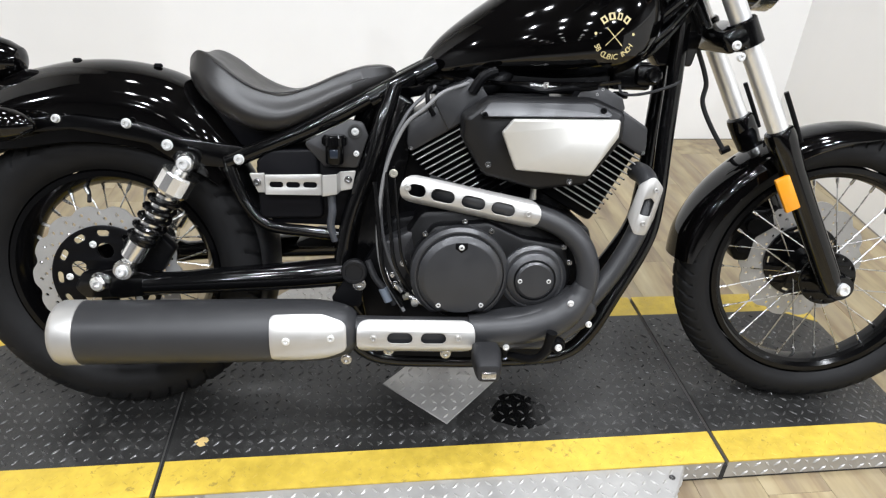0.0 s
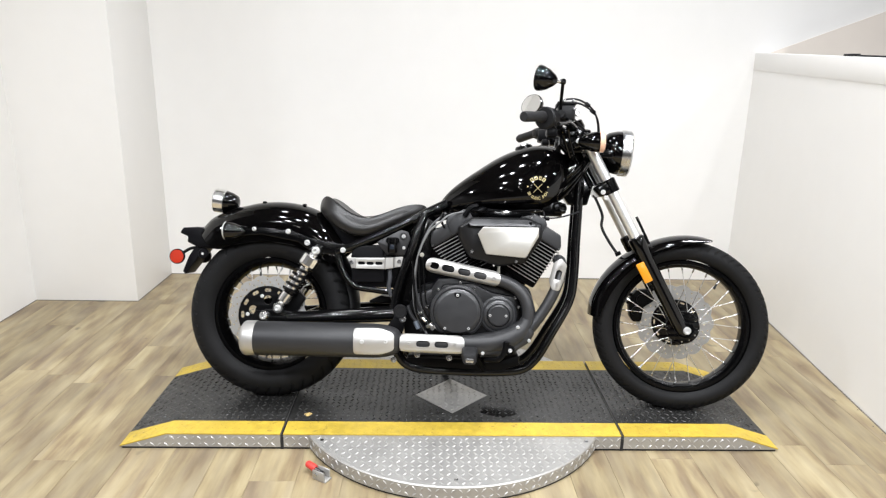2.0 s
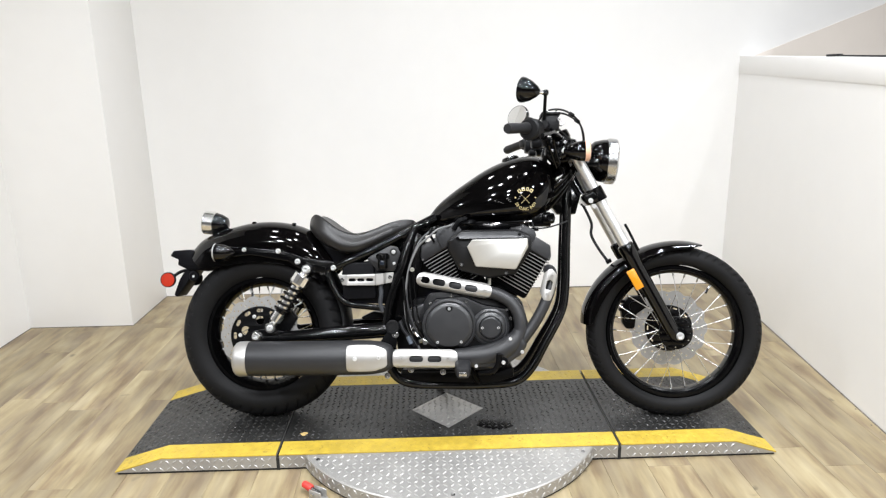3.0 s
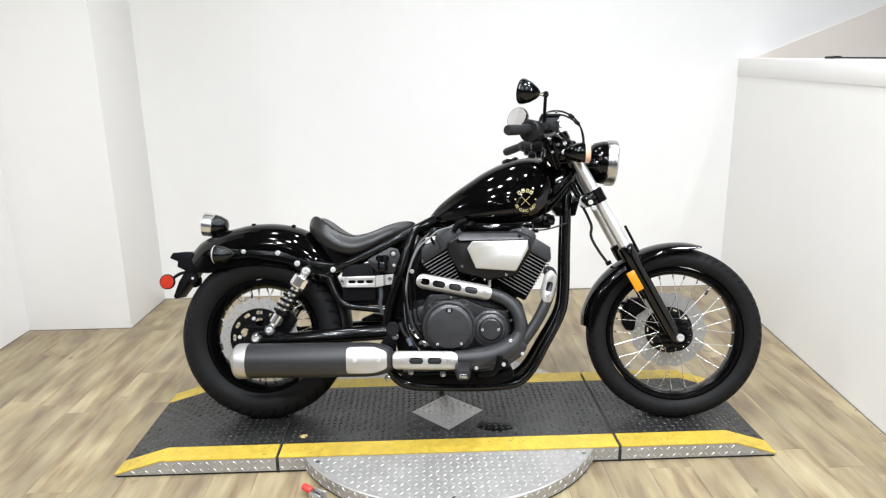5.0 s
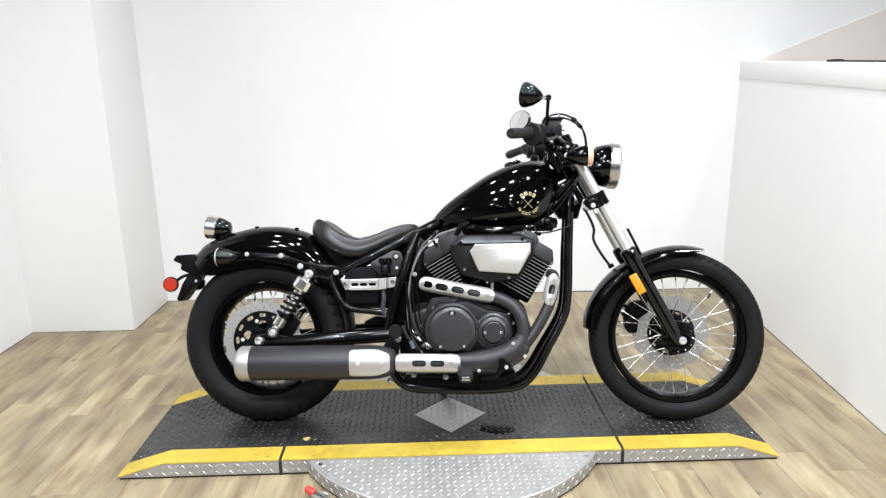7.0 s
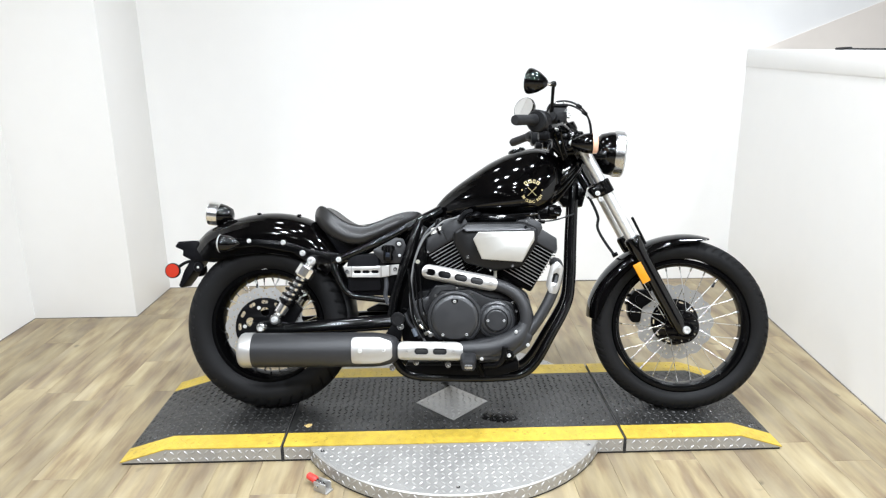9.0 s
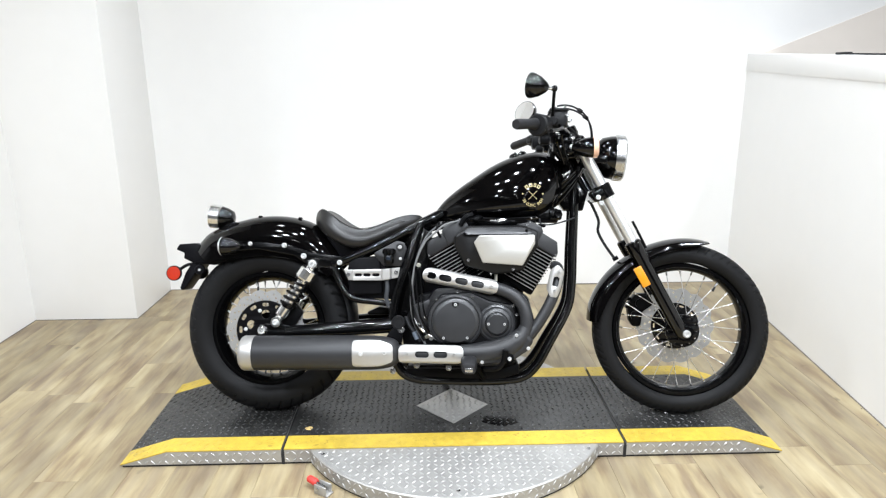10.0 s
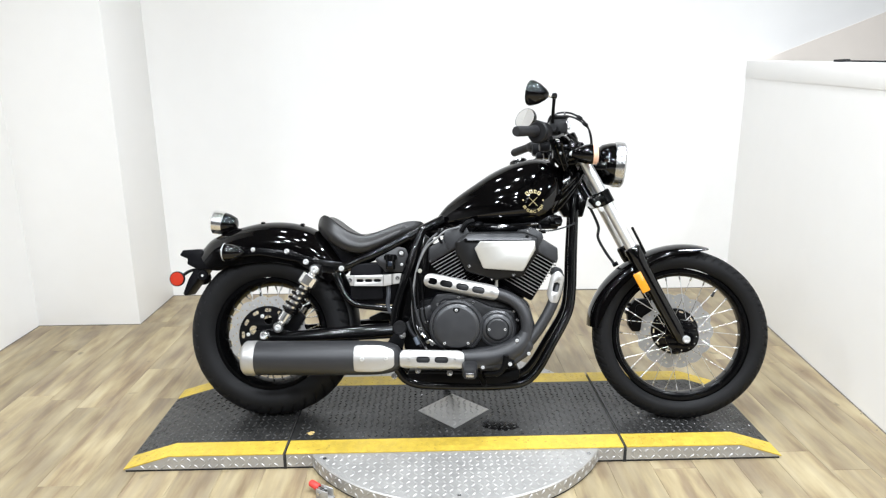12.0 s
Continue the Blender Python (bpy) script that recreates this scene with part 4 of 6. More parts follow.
# -- tail: lamp, signals, plate holder --
datum(-0.018)
tail_m = Matrix.Translation((-0.968, -0.005, 0.752)) @ pose(0, 0, 0, 0, -83, 0)
tail = piece("tail_lamp", lathe([(0, -0.054), (0.014, -0.054), (0.028, -0.047), (0.038, -0.025), (0.0435, 0.002), (0.0435, 0.012), (0, 0.012)], tail_m, 40), M_GLOSS, "round black tail lamp with a chrome rim")
part("rim", lathe([(0.0425, -0.004), (0.0455, -0.002), (0.046, 0.036), (0.043, 0.040), (0.039, 0.036), (0.039, 0.0)], tail_m, 40, closed=True), M_CHROME, tail, "chrome lamp rim")
part("lens", lathe([(0.039, 0.034), (0.025, 0.041), (0, 0.044)], tail_m, 40), M_RED, tail, "red tail lens")
part("lamp_foot", prism(rounded([(-0.985, 0.672), (-0.90, 0.722), (-0.905, 0.735), (-0.955, 0.712)], 0.006), -0.028, 0.028, 0.006), M_GLOSS, tail)
for s in (-1, 1):
    sg_m = Matrix.Translation((-0.897, s * 0.128, 0.638)) @ pose(0, 0, 0, 0, -88, s * 4)
    sig = piece("turn_signal", lathe([(0, -0.052), (0.009, -0.048), (0.022, -0.030), (0.031, -0.006), (0.034, 0.012), (0.0345, 0.022), (0, 0.022)], sg_m, 32), M_GLOSS, "bullet turn signal with a pale lens rim")
    part("lens", lathe([(0.0345, 0.020), (0.0347, 0.024), (0.030, 0.028), (0, 0.030)], sg_m, 32), M_LENS, sig, "pale signal lens")
    part("stem", rod((-0.885, s * 0.085, 0.645), (-0.895, s * 0.12, 0.644), 0.010), M_GLOSS, sig)
datum(0.004, 0, 0)
holder = piece("plate_holder", prism(rounded([(-1.148, 0.626), (-1.134, 0.646), (-1.075, 0.650), (-1.035, 0.640), (-0.985, 0.600), (-0.945, 0.584), (-1.0, 0.566), (-1.082, 0.574), (-1.118, 0.592), (-1.115, 0.612)], 0.006), -0.055, 0.055, 0.008), M_PLASTIC, "blue-black plastic plate holder")
part("plate_bracket", prism(rounded([(-1.085, 0.585), (-1.116, 0.535), (-1.138, 0.476), (-1.126, 0.466), (-1.092, 0.512), (-1.045, 0.578)], 0.006), -0.045, 0.045, 0.005), M_PLASTIC, holder)
part("reflector_arm", tube([(-1.08, -0.03, 0.572), (-1.11, -0.045, 0.565), (-1.140, -0.050, 0.545)], 0.006, 8), M_SATIN, holder)
part("side_reflector", lathe([(0, 0), (0.026, 0), (0.0275, 0.003), (0.0275, 0.008), (0.025, 0.010), (0, 0.011)], at_side(-1.150, -0.062, 0.535), 32), M_RED, holder, "round red reflector")
part("reflector_back", lathe([(0, -0.004), (0.018, -0.004), (0.0285, 0.0), (0.0285, 0.010), (0, 0.010)], at_side(-1.094, 0.060, 0.535), 32), M_PLASTIC, holder, "black back of the far reflector")
part("reflector_arm", tube([(-1.075, 0.03, 0.572), (-1.085, 0.045, 0.555), (-1.094, 0.056, 0.540)], 0.006, 8), M_SATIN, holder)
part("reflector_rim", lathe([(0.026, 0.0), (0.029, 0.0), (0.029, 0.0085), (0.026, 0.0105)], at_side(-1.150, -0.062, 0.535), 32, closed=True), M_PLASTIC, holder)
part("rubber_stop", lathe([(0, 0), (0.019, 0), (0.021, 0.006), (0.017, 0.014), (0.006, 0.015), (0, 0.013)], at_side(-1.050, -0.058, 0.548), 24), M_PLASTIC, holder)
bolt(-1.050, -0.073, 0.548, 0.004, 0.003, parent=holder)

datum()

# -- shocks --
def shock(y):
    a, b = Vector((-0.593, y, 0.574)), Vector((-0.730, y, 0.358))
    n = (b - a).length
    m = along(a, b)
    s = piece("rear_shock", lathe([(0, 0.0), (0.017, 0.0), (0.017, 0.02), (0.013, 0.03), (0.013, 0.15), (0, 0.15)], m, 24), M_CHROME, "chrome rear shock with black spring")
    part("shock_shroud", lathe([(0.016, 0.022), (0.033, 0.024), (0.036, 0.028), (0.036, 0.062), (0.033, 0.068), (0.016, 0.068)], m, 14), M_CHROME, s, "faceted chrome shock collar", 20)
    part("shock_body", lathe([(0, 0.075), (0.021, 0.075), (0.0215, 0.165), (0.021, 0.175), (0.015, 0.18), (0.015, n - 0.012), (0, n - 0.012)], m, 24), M_CHROME, s)
    coils = [m @ Vector((0.0275 * math.cos(t), 0.0275 * math.sin(t), 0.068 + 0.11 * t / (2 * math.pi * 5.2))) for t in np.linspace(0, 2 * math.pi * 5.2, 100)]
    part("spring", tube(coils, 0.0052, 8, smooth=False), M_FRAME, s, "black coil spring")
    part("spring_seat", lathe([(0.016, 0.176), (0.030, 0.177), (0.030, 0.183), (0.016, 0.187)], m, 24, closed=True), M_FRAME, s)
    part("lower_sleeve", lathe([(0.015, 0.186), (0.0225, 0.19), (0.0225, n - 0.03), (0.013, n - 0.018)], m, 24), M_CHROME, s)
    for p, r in ((a, 0.017), (b, 0.018)):
        part("eye", lathe([(0, -0.016), (r, -0.016), (r + 0.002, -0.012), (r + 0.002, 0.012), (r, 0.016), (0, 0.016)], at_side(*p), 24), M_CHROME, s)
    return s


shock(-0.135)
shock(0.135)
bolt(-0.593, -0.152, 0.574, 0.0115, 0.014)
bolt(-0.730, -0.152, 0.358, 0.010, 0.010)

# -- swing arm --
for s in (-1, 1):
    arm = piece("swing_arm", tube([(-0.30, s * 0.105, 0.346), (-0.40, s * 0.112, 0.339), (-0.55, s * 0.116, 0.329), (-0.70, s * 0.116, 0.318)], [0.030, 0.029, 0.026, 0.022], 18), M_FRAME, "gloss black tubular swing arm")
    part("axle_plate", prism(rounded([(-0.84, 0.312), (-0.82, 0.346), (-0.73, 0.352), (-0.66, 0.337), (-0.66, 0.300), (-0.74, 0.290), (-0.82, 0.290)], 0.014), s * 0.103, s * 0.124, 0.004), M_FRAME, arm)
part("axle_nut", lathe([(0, 0), (0.020, 0), (0.020, 0.004), (0.0155, 0.004), (0.0155, 0.020), (0.012, 0.024), (0.006, 0.024), (0.006, 0.014), (0, 0.014)], at_side(-0.786, -0.120, 0.326), 20), M_CHROME, arm, "bright axle nut")
cap = piece("pivot_cap", lathe([(0, 0), (0.025, 0), (0.026, 0.004), (0.026, 0.014), (0.023, 0.018), (0.018, 0.018), (0.017, 0.016), (0, 0.016)], at_side(-0.276, -0.138, 0.360), 32), M_HOUSING, "dark grey pivot cap")
piece("caliper", prism(rounded([(-0.755, 0.34), (-0.74, 0.41), (-0.68, 0.435), (-0.64, 0.39), (-0.67, 0.34)], 0.012), -0.105, -0.07, 0.006), M_SATIN, "black rear brake caliper")

# -- exhaust --
MUF_A, MUF_B = Vector((-0.835, -0.215, 0.255)), Vector((-0.272, -0.205, 0.259))
MUF_TAPER = [(0.0610, 0.470), (0.0600, 0.490), (0.0578, 0.510), (0.0545, 0.528), (0.0495, 0.545), (0.0430, 0.558), (0.0345, 0.566)]  # radius, distance along
muf_m = along(MUF_A, MUF_B)
muffler = piece("muffler", lathe([(0.0, 0.045), (0.060, 0.045), (0.0613, 0.05), (0.0613, 0.450), *MUF_TAPER, (0.0, 0.566)], muf_m, 64), M_MUFFLER, "matt charcoal muffler")
part("end_cap", lathe([(0.018, 0.02), (0.018, -0.002), (0.030, -0.004), (0.050, 0.0), (0.058, 0.006), (0.0622, 0.014), (0.0626, 0.050), (0.058, 0.052), (0.050, 0.020)], muf_m, 64, closed=True), M_SILVER, muffler, "brushed silver muffler end cap")
part("outlet", lathe([(0.0, 0.012), (0.019, 0.012), (0.019, 0.03), (0.0, 0.03)], muf_m, 24), M_DARK, muffler)
shield_pts = rounded([(-0.072, 0.050), (0.026, 0.052), (0.070, 0.038), (0.070, -0.038), (0.026, -0.052), (-0.072, -0.050)], [0.014, 0.03, 0.02, 0.02, 0.03, 0.014])
end_shield = shell(shield_pts, [], (-0.356, -0.2065, 0.2625), 0.4, 0.0618, 0.0035, 14, 0.0015, "muffler_shield", M_SILVER, "brushed silver muffler shield", turn=1.0)
# the shield tapers with the muffler
bm = bmesh.new()
bm.from_mesh(end_shield.data)
for k in range(12):
    bmesh.ops.bisect_plane(bm, geom=bm.verts[:] + bm.edges[:] + bm.faces[:], plane_co=(-0.385 + 0.0085 * k, 0, 0), plane_no=(1, 0, 0))
for v in bm.verts:
    f = float(np.interp(v.co.x + 0.835, [0.45] + [p[1] for p in MUF_TAPER], [0.0613] + [p[0] for p in MUF_TAPER])) / 0.0613
    v.co.z = 0.2585 + (v.co.z - 0.2585) * f
    v.co.y = -0.2065 + (v.co.y + 0.2065) * f
bm.to_mesh(end_shield.data)
bm.free()
for x, z, y in ((-0.396, 0.263, -0.2722), (-0.314, 0.2655, -0.2633)):
    bolt(x, y, z, 0.0065, 0.005, M_BOLT, end_shield)
piece("link_pipe", tube([(-0.282, -0.205, 0.256), (-0.15, -0.206, 0.254), (-0.02, -0.202, 0.252)], 0.031, 24), M_MUFFLER, "charcoal exhaust link pipe")
link = shell(rounded([(-0.117, 0.036), (0.112, 0.036), (0.112, -0.036), (-0.117, -0.036)], [0.026, 0.030, 0.030, 0.026], 8),
             [slot(-0.034, 0.0, 0.049, 0.021), slot(0.031, 0.0, 0.049, 0.021)], (-0.149, -0.206, 0.2580), -0.5, 0.040, 0.003, 10, 0.0012, "heat_shield", M_SILVER, "slotted silver heat shield")
for x in (-0.234, -0.070):
    bolt(x, -0.2485, 0.2590, 0.0065, 0.005, M_SILVER, link)
piece("collector", prism(rounded([(-0.035, 0.284), (0.063, 0.301), (0.127, 0.322), (0.157, 0.346), (0.196, 0.330), (0.213, 0.304), (0.190, 0.268), (0.140, 0.233), (0.095, 0.219), (0.035, 0.220), (-0.035, 0.233)], 0.02), -0.224, -0.158, 0.016, 4), M_MUFFLER, "charcoal exhaust collector cover", angle=60)
piece("collector_pipe", tube([(-0.045, -0.203, 0.257), (0.0, -0.203, 0.259), (0.06, -0.203, 0.264), (0.115, -0.202, 0.279), (0.150, -0.201, 0.300), (0.174, -0.200, 0.325), (0.185, -0.200, 0.352)], [0.031, 0.032, 0.035, 0.038, 0.036, 0.029, 0.0226], 28, 8), M_MUFFLER, "swelling charcoal collector pipe")
for x, z, y in ((0.150, 0.326, -0.231), (0.192, 0.279, -0.224), (0.029, 0.229, -0.224)):
    bolt(x, y, z, 0.0054, 0.005)
piece("rear_header", tube([(-0.13, -0.13, 0.535), (-0.05, -0.150, 0.515), (0.065, -0.168, 0.492), (0.130, -0.180, 0.470), (0.169, -0.190, 0.437), (0.187, -0.197, 0.392), (0.185, -0.200, 0.340), (0.165, -0.200, 0.302)], 0.0225, 24, 8), M_MUFFLER, "charcoal rear exhaust header")
piece("front_header", tube([(0.302, -0.090, 0.566), (0.306, -0.130, 0.562), (0.306, -0.160, 0.543), (0.298, -0.174, 0.500), (0.276, -0.184, 0.443), (0.240, -0.190, 0.378), (0.196, -0.196, 0.318), (0.172, -0.198, 0.290)], 0.0198, 24, 8), M_MUFFLER, "charcoal front exhaust header")
up = shell(slot(0.0, 0.0, 0.278, 0.062, n=12), [slot(-0.106, 0.0, 0.034, 0.023), slot(-0.055, 0.0, 0.046, 0.023), slot(0.005, 0.0, 0.046, 0.023), slot(0.064, 0.0, 0.046, 0.023)],
           (-0.047, -0.152, 0.5135), -10.6, 0.0290, 0.003, 10, 0.0012, "heat_shield", M_SILVER, "long slotted silver heat shield", turn=-4.5)
bolt(0.062, -0.195, 0.495, 0.006, 0.004, M_SILVER, up)
bolt(-0.172, -0.176, 0.540, 0.006, 0.004, M_SILVER, up)
fs = shell(rounded([(-0.058, 0.008), (-0.030, 0.030), (0.036, 0.028), (0.060, 0.006), (0.040, -0.022), (-0.020, -0.026), (-0.056, -0.016)], 0.010),
           [rounded([(-0.018, 0.010), (0.012, 0.010), (0.018, 0.0), (0.012, -0.010), (-0.018, -0.010)], 0.004)], (0.292, -0.171, 0.515), 77, 0.0290, 0.003, 10, 0.0012, "heat_shield", M_SILVER, "short silver header shield")
bolt(0.304, -0.2020, 0.547, 0.005, 0.004, M_SILVER, fs)
bolt(0.286, -0.2030, 0.482, 0.005, 0.004, M_SILVER, fs)
hanger = piece("muffler_hanger", prism(rounded([(-0.322, 0.305), (-0.296, 0.342), (-0.276, 0.360), (-0.258, 0.342), (-0.262, 0.285), (-0.316, 0.285)], 0.008), -0.150, -0.142, 0.002), M_SATIN, "black muffler bracket")
bolt(-0.266, -0.150, 0.334, 0.011, 0.004, M_STAINLESS, hanger)

# -- engine --
datum(0.008, 0, -0.012)
piece("crankcase", join(prism(rounded([(-0.195, 0.43), (-0.15, 0.50), (0.10, 0.51), (0.19, 0.47), (0.215, 0.38), (0.19, 0.27), (0.10, 0.215), (-0.10, 0.205), (-0.19, 0.24)], 0.03), -0.150, 0.13, 0.012),
                        prism(rounded([(-0.172, 0.41), (-0.128, 0.478), (-0.02, 0.486), (0.05, 0.455), (0.14, 0.44), (0.155, 0.37), (0.13, 0.31), (0.03, 0.285), (-0.10, 0.285), (-0.165, 0.33)], 0.025), -0.178, -0.13, 0.010)), M_CASE, "engine case coloured near black for the shade between covers")
CL = (-0.074, 0.381)


def round_cover(name, c, r, y, mat, flat=0.0, label=""):
    """A stepped round engine cover; flat cuts its foot to a straight edge."""
    bm = lathe([(0, -0.01), (r + 0.016, -0.01), (r + 0.014, 0.004), (r + 0.007, 0.010), (r + 0.004, 0.010), (r + 0.003, 0.005), (r + 0.001, 0.005), (r, 0.015), (r - 0.010, 0.0222), (r - 0.013, 0.0228), (0, 0.0228)], at_side(c[0], y, c[1]), 72)
    if flat:
        for v in bm.verts:
            v.co.z = max(v.co.z, c[1] - flat - (0.006 if v.co.y > y - 0.008 else 0))
    return piece(name, bm, mat, label, angle=25)


clutch = round_cover("clutch_cover", CL, 0.083, -0.186, M_COVER, 0.072, "round charcoal clutch cover")
for x, z in ((-0.116, 0.324), (-0.032, 0.325)):
    bolt(x, -0.2075, z, 0.0046, 0.004, parent=clutch)
part("key_boss", prism(rounded([(-0.086, 0.452), (-0.062, 0.452), (-0.062, 0.440), (-0.074, 0.432), (-0.086, 0.440)], 0.002), -0.2095, -0.202, 0.001), M_SATIN, clutch)
bolt(-0.074, -0.2090, 0.443, 0.0046, 0.004, parent=clutch)
for t in (55, 86, 131):
    bolt(CL[0] + 0.106 * math.cos(radians(t)), -0.177, CL[1] + 0.106 * math.sin(radians(t)), 0.0045, 0.006, M_STAINLESS)
side = piece("timing_cover", lathe([(0, -0.01), (0.068, -0.01), (0.067, 0.0), (0.060, 0.005), (0.056, 0.005), (0.054, 0.010), (0.046, 0.016), (0.0425, 0.017), (0.0415, 0.006), (0.0395, 0.006), (0.0385, 0.018), (0.034, 0.0215), (0, 0.0225)], at_side(0.074, -0.184, 0.374), 64), M_COVER, "smaller round charcoal cover", angle=25)
for x in (0.044, 0.101):
    bolt(x, -0.2025, 0.374, 0.0048, 0.004, parent=side)
for x, z in ((0.133, 0.437), (0.147, 0.405)):
    bolt(x, -0.177, z, 0.0045, 0.006, M_STAINLESS)
piece("sprocket_cover", prism(rounded([(-0.235, 0.43), (-0.165, 0.462), (-0.155, 0.40), (-0.185, 0.345), (-0.225, 0.36)], 0.012), -0.150, -0.09, 0.006), M_CRINKLE, "dark engine side cover")
datum()


def cylinder_bank(s, name):
    """One finned cylinder; s is -1 for the rear one, 1 for the front one. Its axis leans 30 degrees."""
    m = Matrix.Translation((0.069, 0, 0.388)) @ pose(0, 0, 0, 0, 30 * s, 0) @ Matrix.Diagonal((-s, 1, 1, 1))
    core = piece(name, moved(join(lathe([(0, 0.02), (0.070, 0.02), (0.070, 0.31), (0, 0.31)], None, 40), box(-0.078 if s < 0 else -0.094, 0.072, -0.086, 0.086, 0.13, 0.31, 0.01)), m), M_SATIN, "black finned engine cylinder")
    for k in range(12):
        z = 0.292 - 0.0126 * k
        lo, hi = -0.102 + (0.0028 if s < 0 else 0.0012) * k, 0.088 - 0.002 * k
        start = 0.004
        part("cooling_fin", moved(box(lo, hi, -0.106, 0.106, z - 0.0016, z + 0.0016, 0.001, 1), m), M_SATIN, core)
        part("fin_edge", moved(box(lo + start, hi - (0.078 if s < 0 else 0.012), -0.1085, -0.1055, z - 0.0013, z + 0.0013, 0.0006, 1), m), M_FIN, core, "bright machined fin edge")
        if s < 0 and k > 5:
            part("fin_edge", moved(box(hi - 0.038, hi - 0.004, -0.1085, -0.1055, z - 0.0013, z + 0.0013, 0.0006, 1), m), M_FIN, core)
    part("cylinder_head", moved(prism(rounded([(-0.100, 0.299), (-0.096, 0.318), (-0.074, 0.352), (0.0, 0.354), (0.082, 0.350), (0.086, 0.299)], [0.006, 0.01, 0.012, 0.004, 0.012, 0.006]), -0.110, 0.110, 0.006), m), M_CRINKLE, core, "charcoal cylinder head")
    part("rocker_cover", moved(prism(rounded([(-0.012, 0.302), (-0.010, 0.358), (0.006, 0.372), (0.076, 0.368), (0.086, 0.345), (0.086, 0.302)], [0.004, 0.006, 0.008, 0.010, 0.006, 0.004]), -0.116, 0.116, 0.005), m), M_COVER, core, "stepped rocker cover")
    for u, z in ((-0.094, 0.306),):
        p = m @ Vector((u, -0.112, z))
        bolt(p.x, p.y, p.z, 0.0035, 0.003, M_STAINLESS, core)
    return core


cylinder_bank(-1, "rear_cylinder")
cylinder_bank(1, "front_cylinder")
piece("gearbox", join(prism(rounded([(-0.275, 0.34), (-0.20, 0.46), (-0.14, 0.47), (-0.12, 0.22), (-0.25, 0.20)], 0.02), -0.10, 0.10, 0.01), prism(rounded([(-0.215, 0.45), (-0.185, 0.66), (-0.13, 0.68), (-0.06, 0.46)], 0.02), -0.062, 0.062, 0.008)), M_SATIN, "black gearbox casing")
piece("fuel_pump_base", box(-0.03, 0.235, -0.078, 0.078, 0.715, 0.765, 0.012), M_SATIN, "black pump housing under the tank")
piece("intake_block", box(-0.02, 0.12, -0.08, 0.08, 0.56, 0.72, 0.02), M_SATIN, "black throttle body")

def hang_in(ob):
    """Slopes a cover's face inwards below its shoulder."""
    shoulder = (DATUM @ Vector((0, 0, 0.700))).z
    for v in ob.data.vertices:
        if v.co.z < shoulder and v.co.y < -0.16:
            v.co.y += 0.3 * (shoulder - v.co.z)
        elif v.co.z > shoulder and v.co.y < -0.16:
            v.co.y += 0.7 * (v.co.z - shoulder)


datum(0.016, -0.008, -0.023, 1.055)
AC = [(-0.082, 0.700), (-0.036, 0.736), (0.155, 0.738), (0.202, 0.716), (0.203, 0.664), (0.150, 0.573), (0.060, 0.560), (-0.042, 0.590), (-0.082, 0.660)]
air = piece("air_cleaner", prism(rounded(AC, [0.016, 0.024, 0.024, 0.012, 0.014, 0.020, 0.03, 0.03, 0.020]), -0.205, -0.115, 0.018, 4), M_HOUSING, "charcoal air cleaner cover")
hang_in(air)
# lighter coat than the cover's paints in the light on its upper slope
band = part("upper_band", prism(rounded([(-0.058, 0.706), (-0.036, 0.729), (0.143, 0.731), (0.180, 0.713), (0.174, 0.706), (-0.040, 0.703)], [0.008, 0.014, 0.012, 0.006, 0.004, 0.004]), -0.2075, -0.196, 0.005, 3), M_COVER, air)
hang_in(band)
panel = part("silver_panel", prism(rounded([(-0.016, 0.676), (0.002, 0.701), (0.188, 0.704), (0.190, 0.672), (0.150, 0.593), (0.014, 0.604)], [0.006, 0.008, 0.005, 0.008, 0.010, 0.008]), -0.2185, -0.203, 0.004, 3), M_SILVERPAINT, air, "silver painted trapezoid panel")
hang_in(panel)
for x, z in ((-0.047, 0.706), (0.162, 0.718), (-0.034, 0.612), (0.118, 0.580)):
    bolt(x, -0.2055 + 0.3 * (0.700 - z) if z < 0.7 else -0.208 + 0.7 * (z - 0.700), z, 0.0050, 0.005, M_STAINLESS if z < 0.7 else M_SATIN, air)
for x, z in ((0.182, 0.752), (0.172, 0.742)):
    bolt(x, -0.10, z, 0.0035, 0.008)

datum()

# -- tank --
datum(0.007)
def tank_mesh():
    xs = [-0.152, -0.140, -0.110, -0.060, 0.0, 0.06, 0.12, 0.18, 0.236, 0.280, 0.312, 0.332]
    top = [0.770, 0.789, 0.823, 0.864, 0.906, 0.945, 0.974, 0.993, 0.999, 0.990, 0.970, 0.940]
    low = [0.752, 0.742, 0.738, 0.738, 0.738, 0.738, 0.738, 0.742, 0.748, 0.770, 0.810, 0.850]
    wid = [0.012, 0.030, 0.052, 0.078, 0.100, 0.117, 0.128, 0.132, 0.128, 0.114, 0.090, 0.055]
    path = np.linspace(0, len(xs) - 1, 45)
    rings = []
    for f in path:
        x, t, b, w = (smooth_at(v, f) for v in (xs, top, low, wid))
        ring = []
        for k in range(40):
            a = 2 * math.pi * k / 40
            c, s = math.cos(a), math.sin(a)
            y = w * math.copysign(abs(c) ** 0.78, c)
            mid = b + (t - b) * 0.36
            z = mid + (t - mid) * abs(s) ** 1.12 if s > 0 else mid - (mid - b) * abs(s) ** 0.62
            ring.append((x, y, z))
        rings.append(ring)
    return loft(rings)


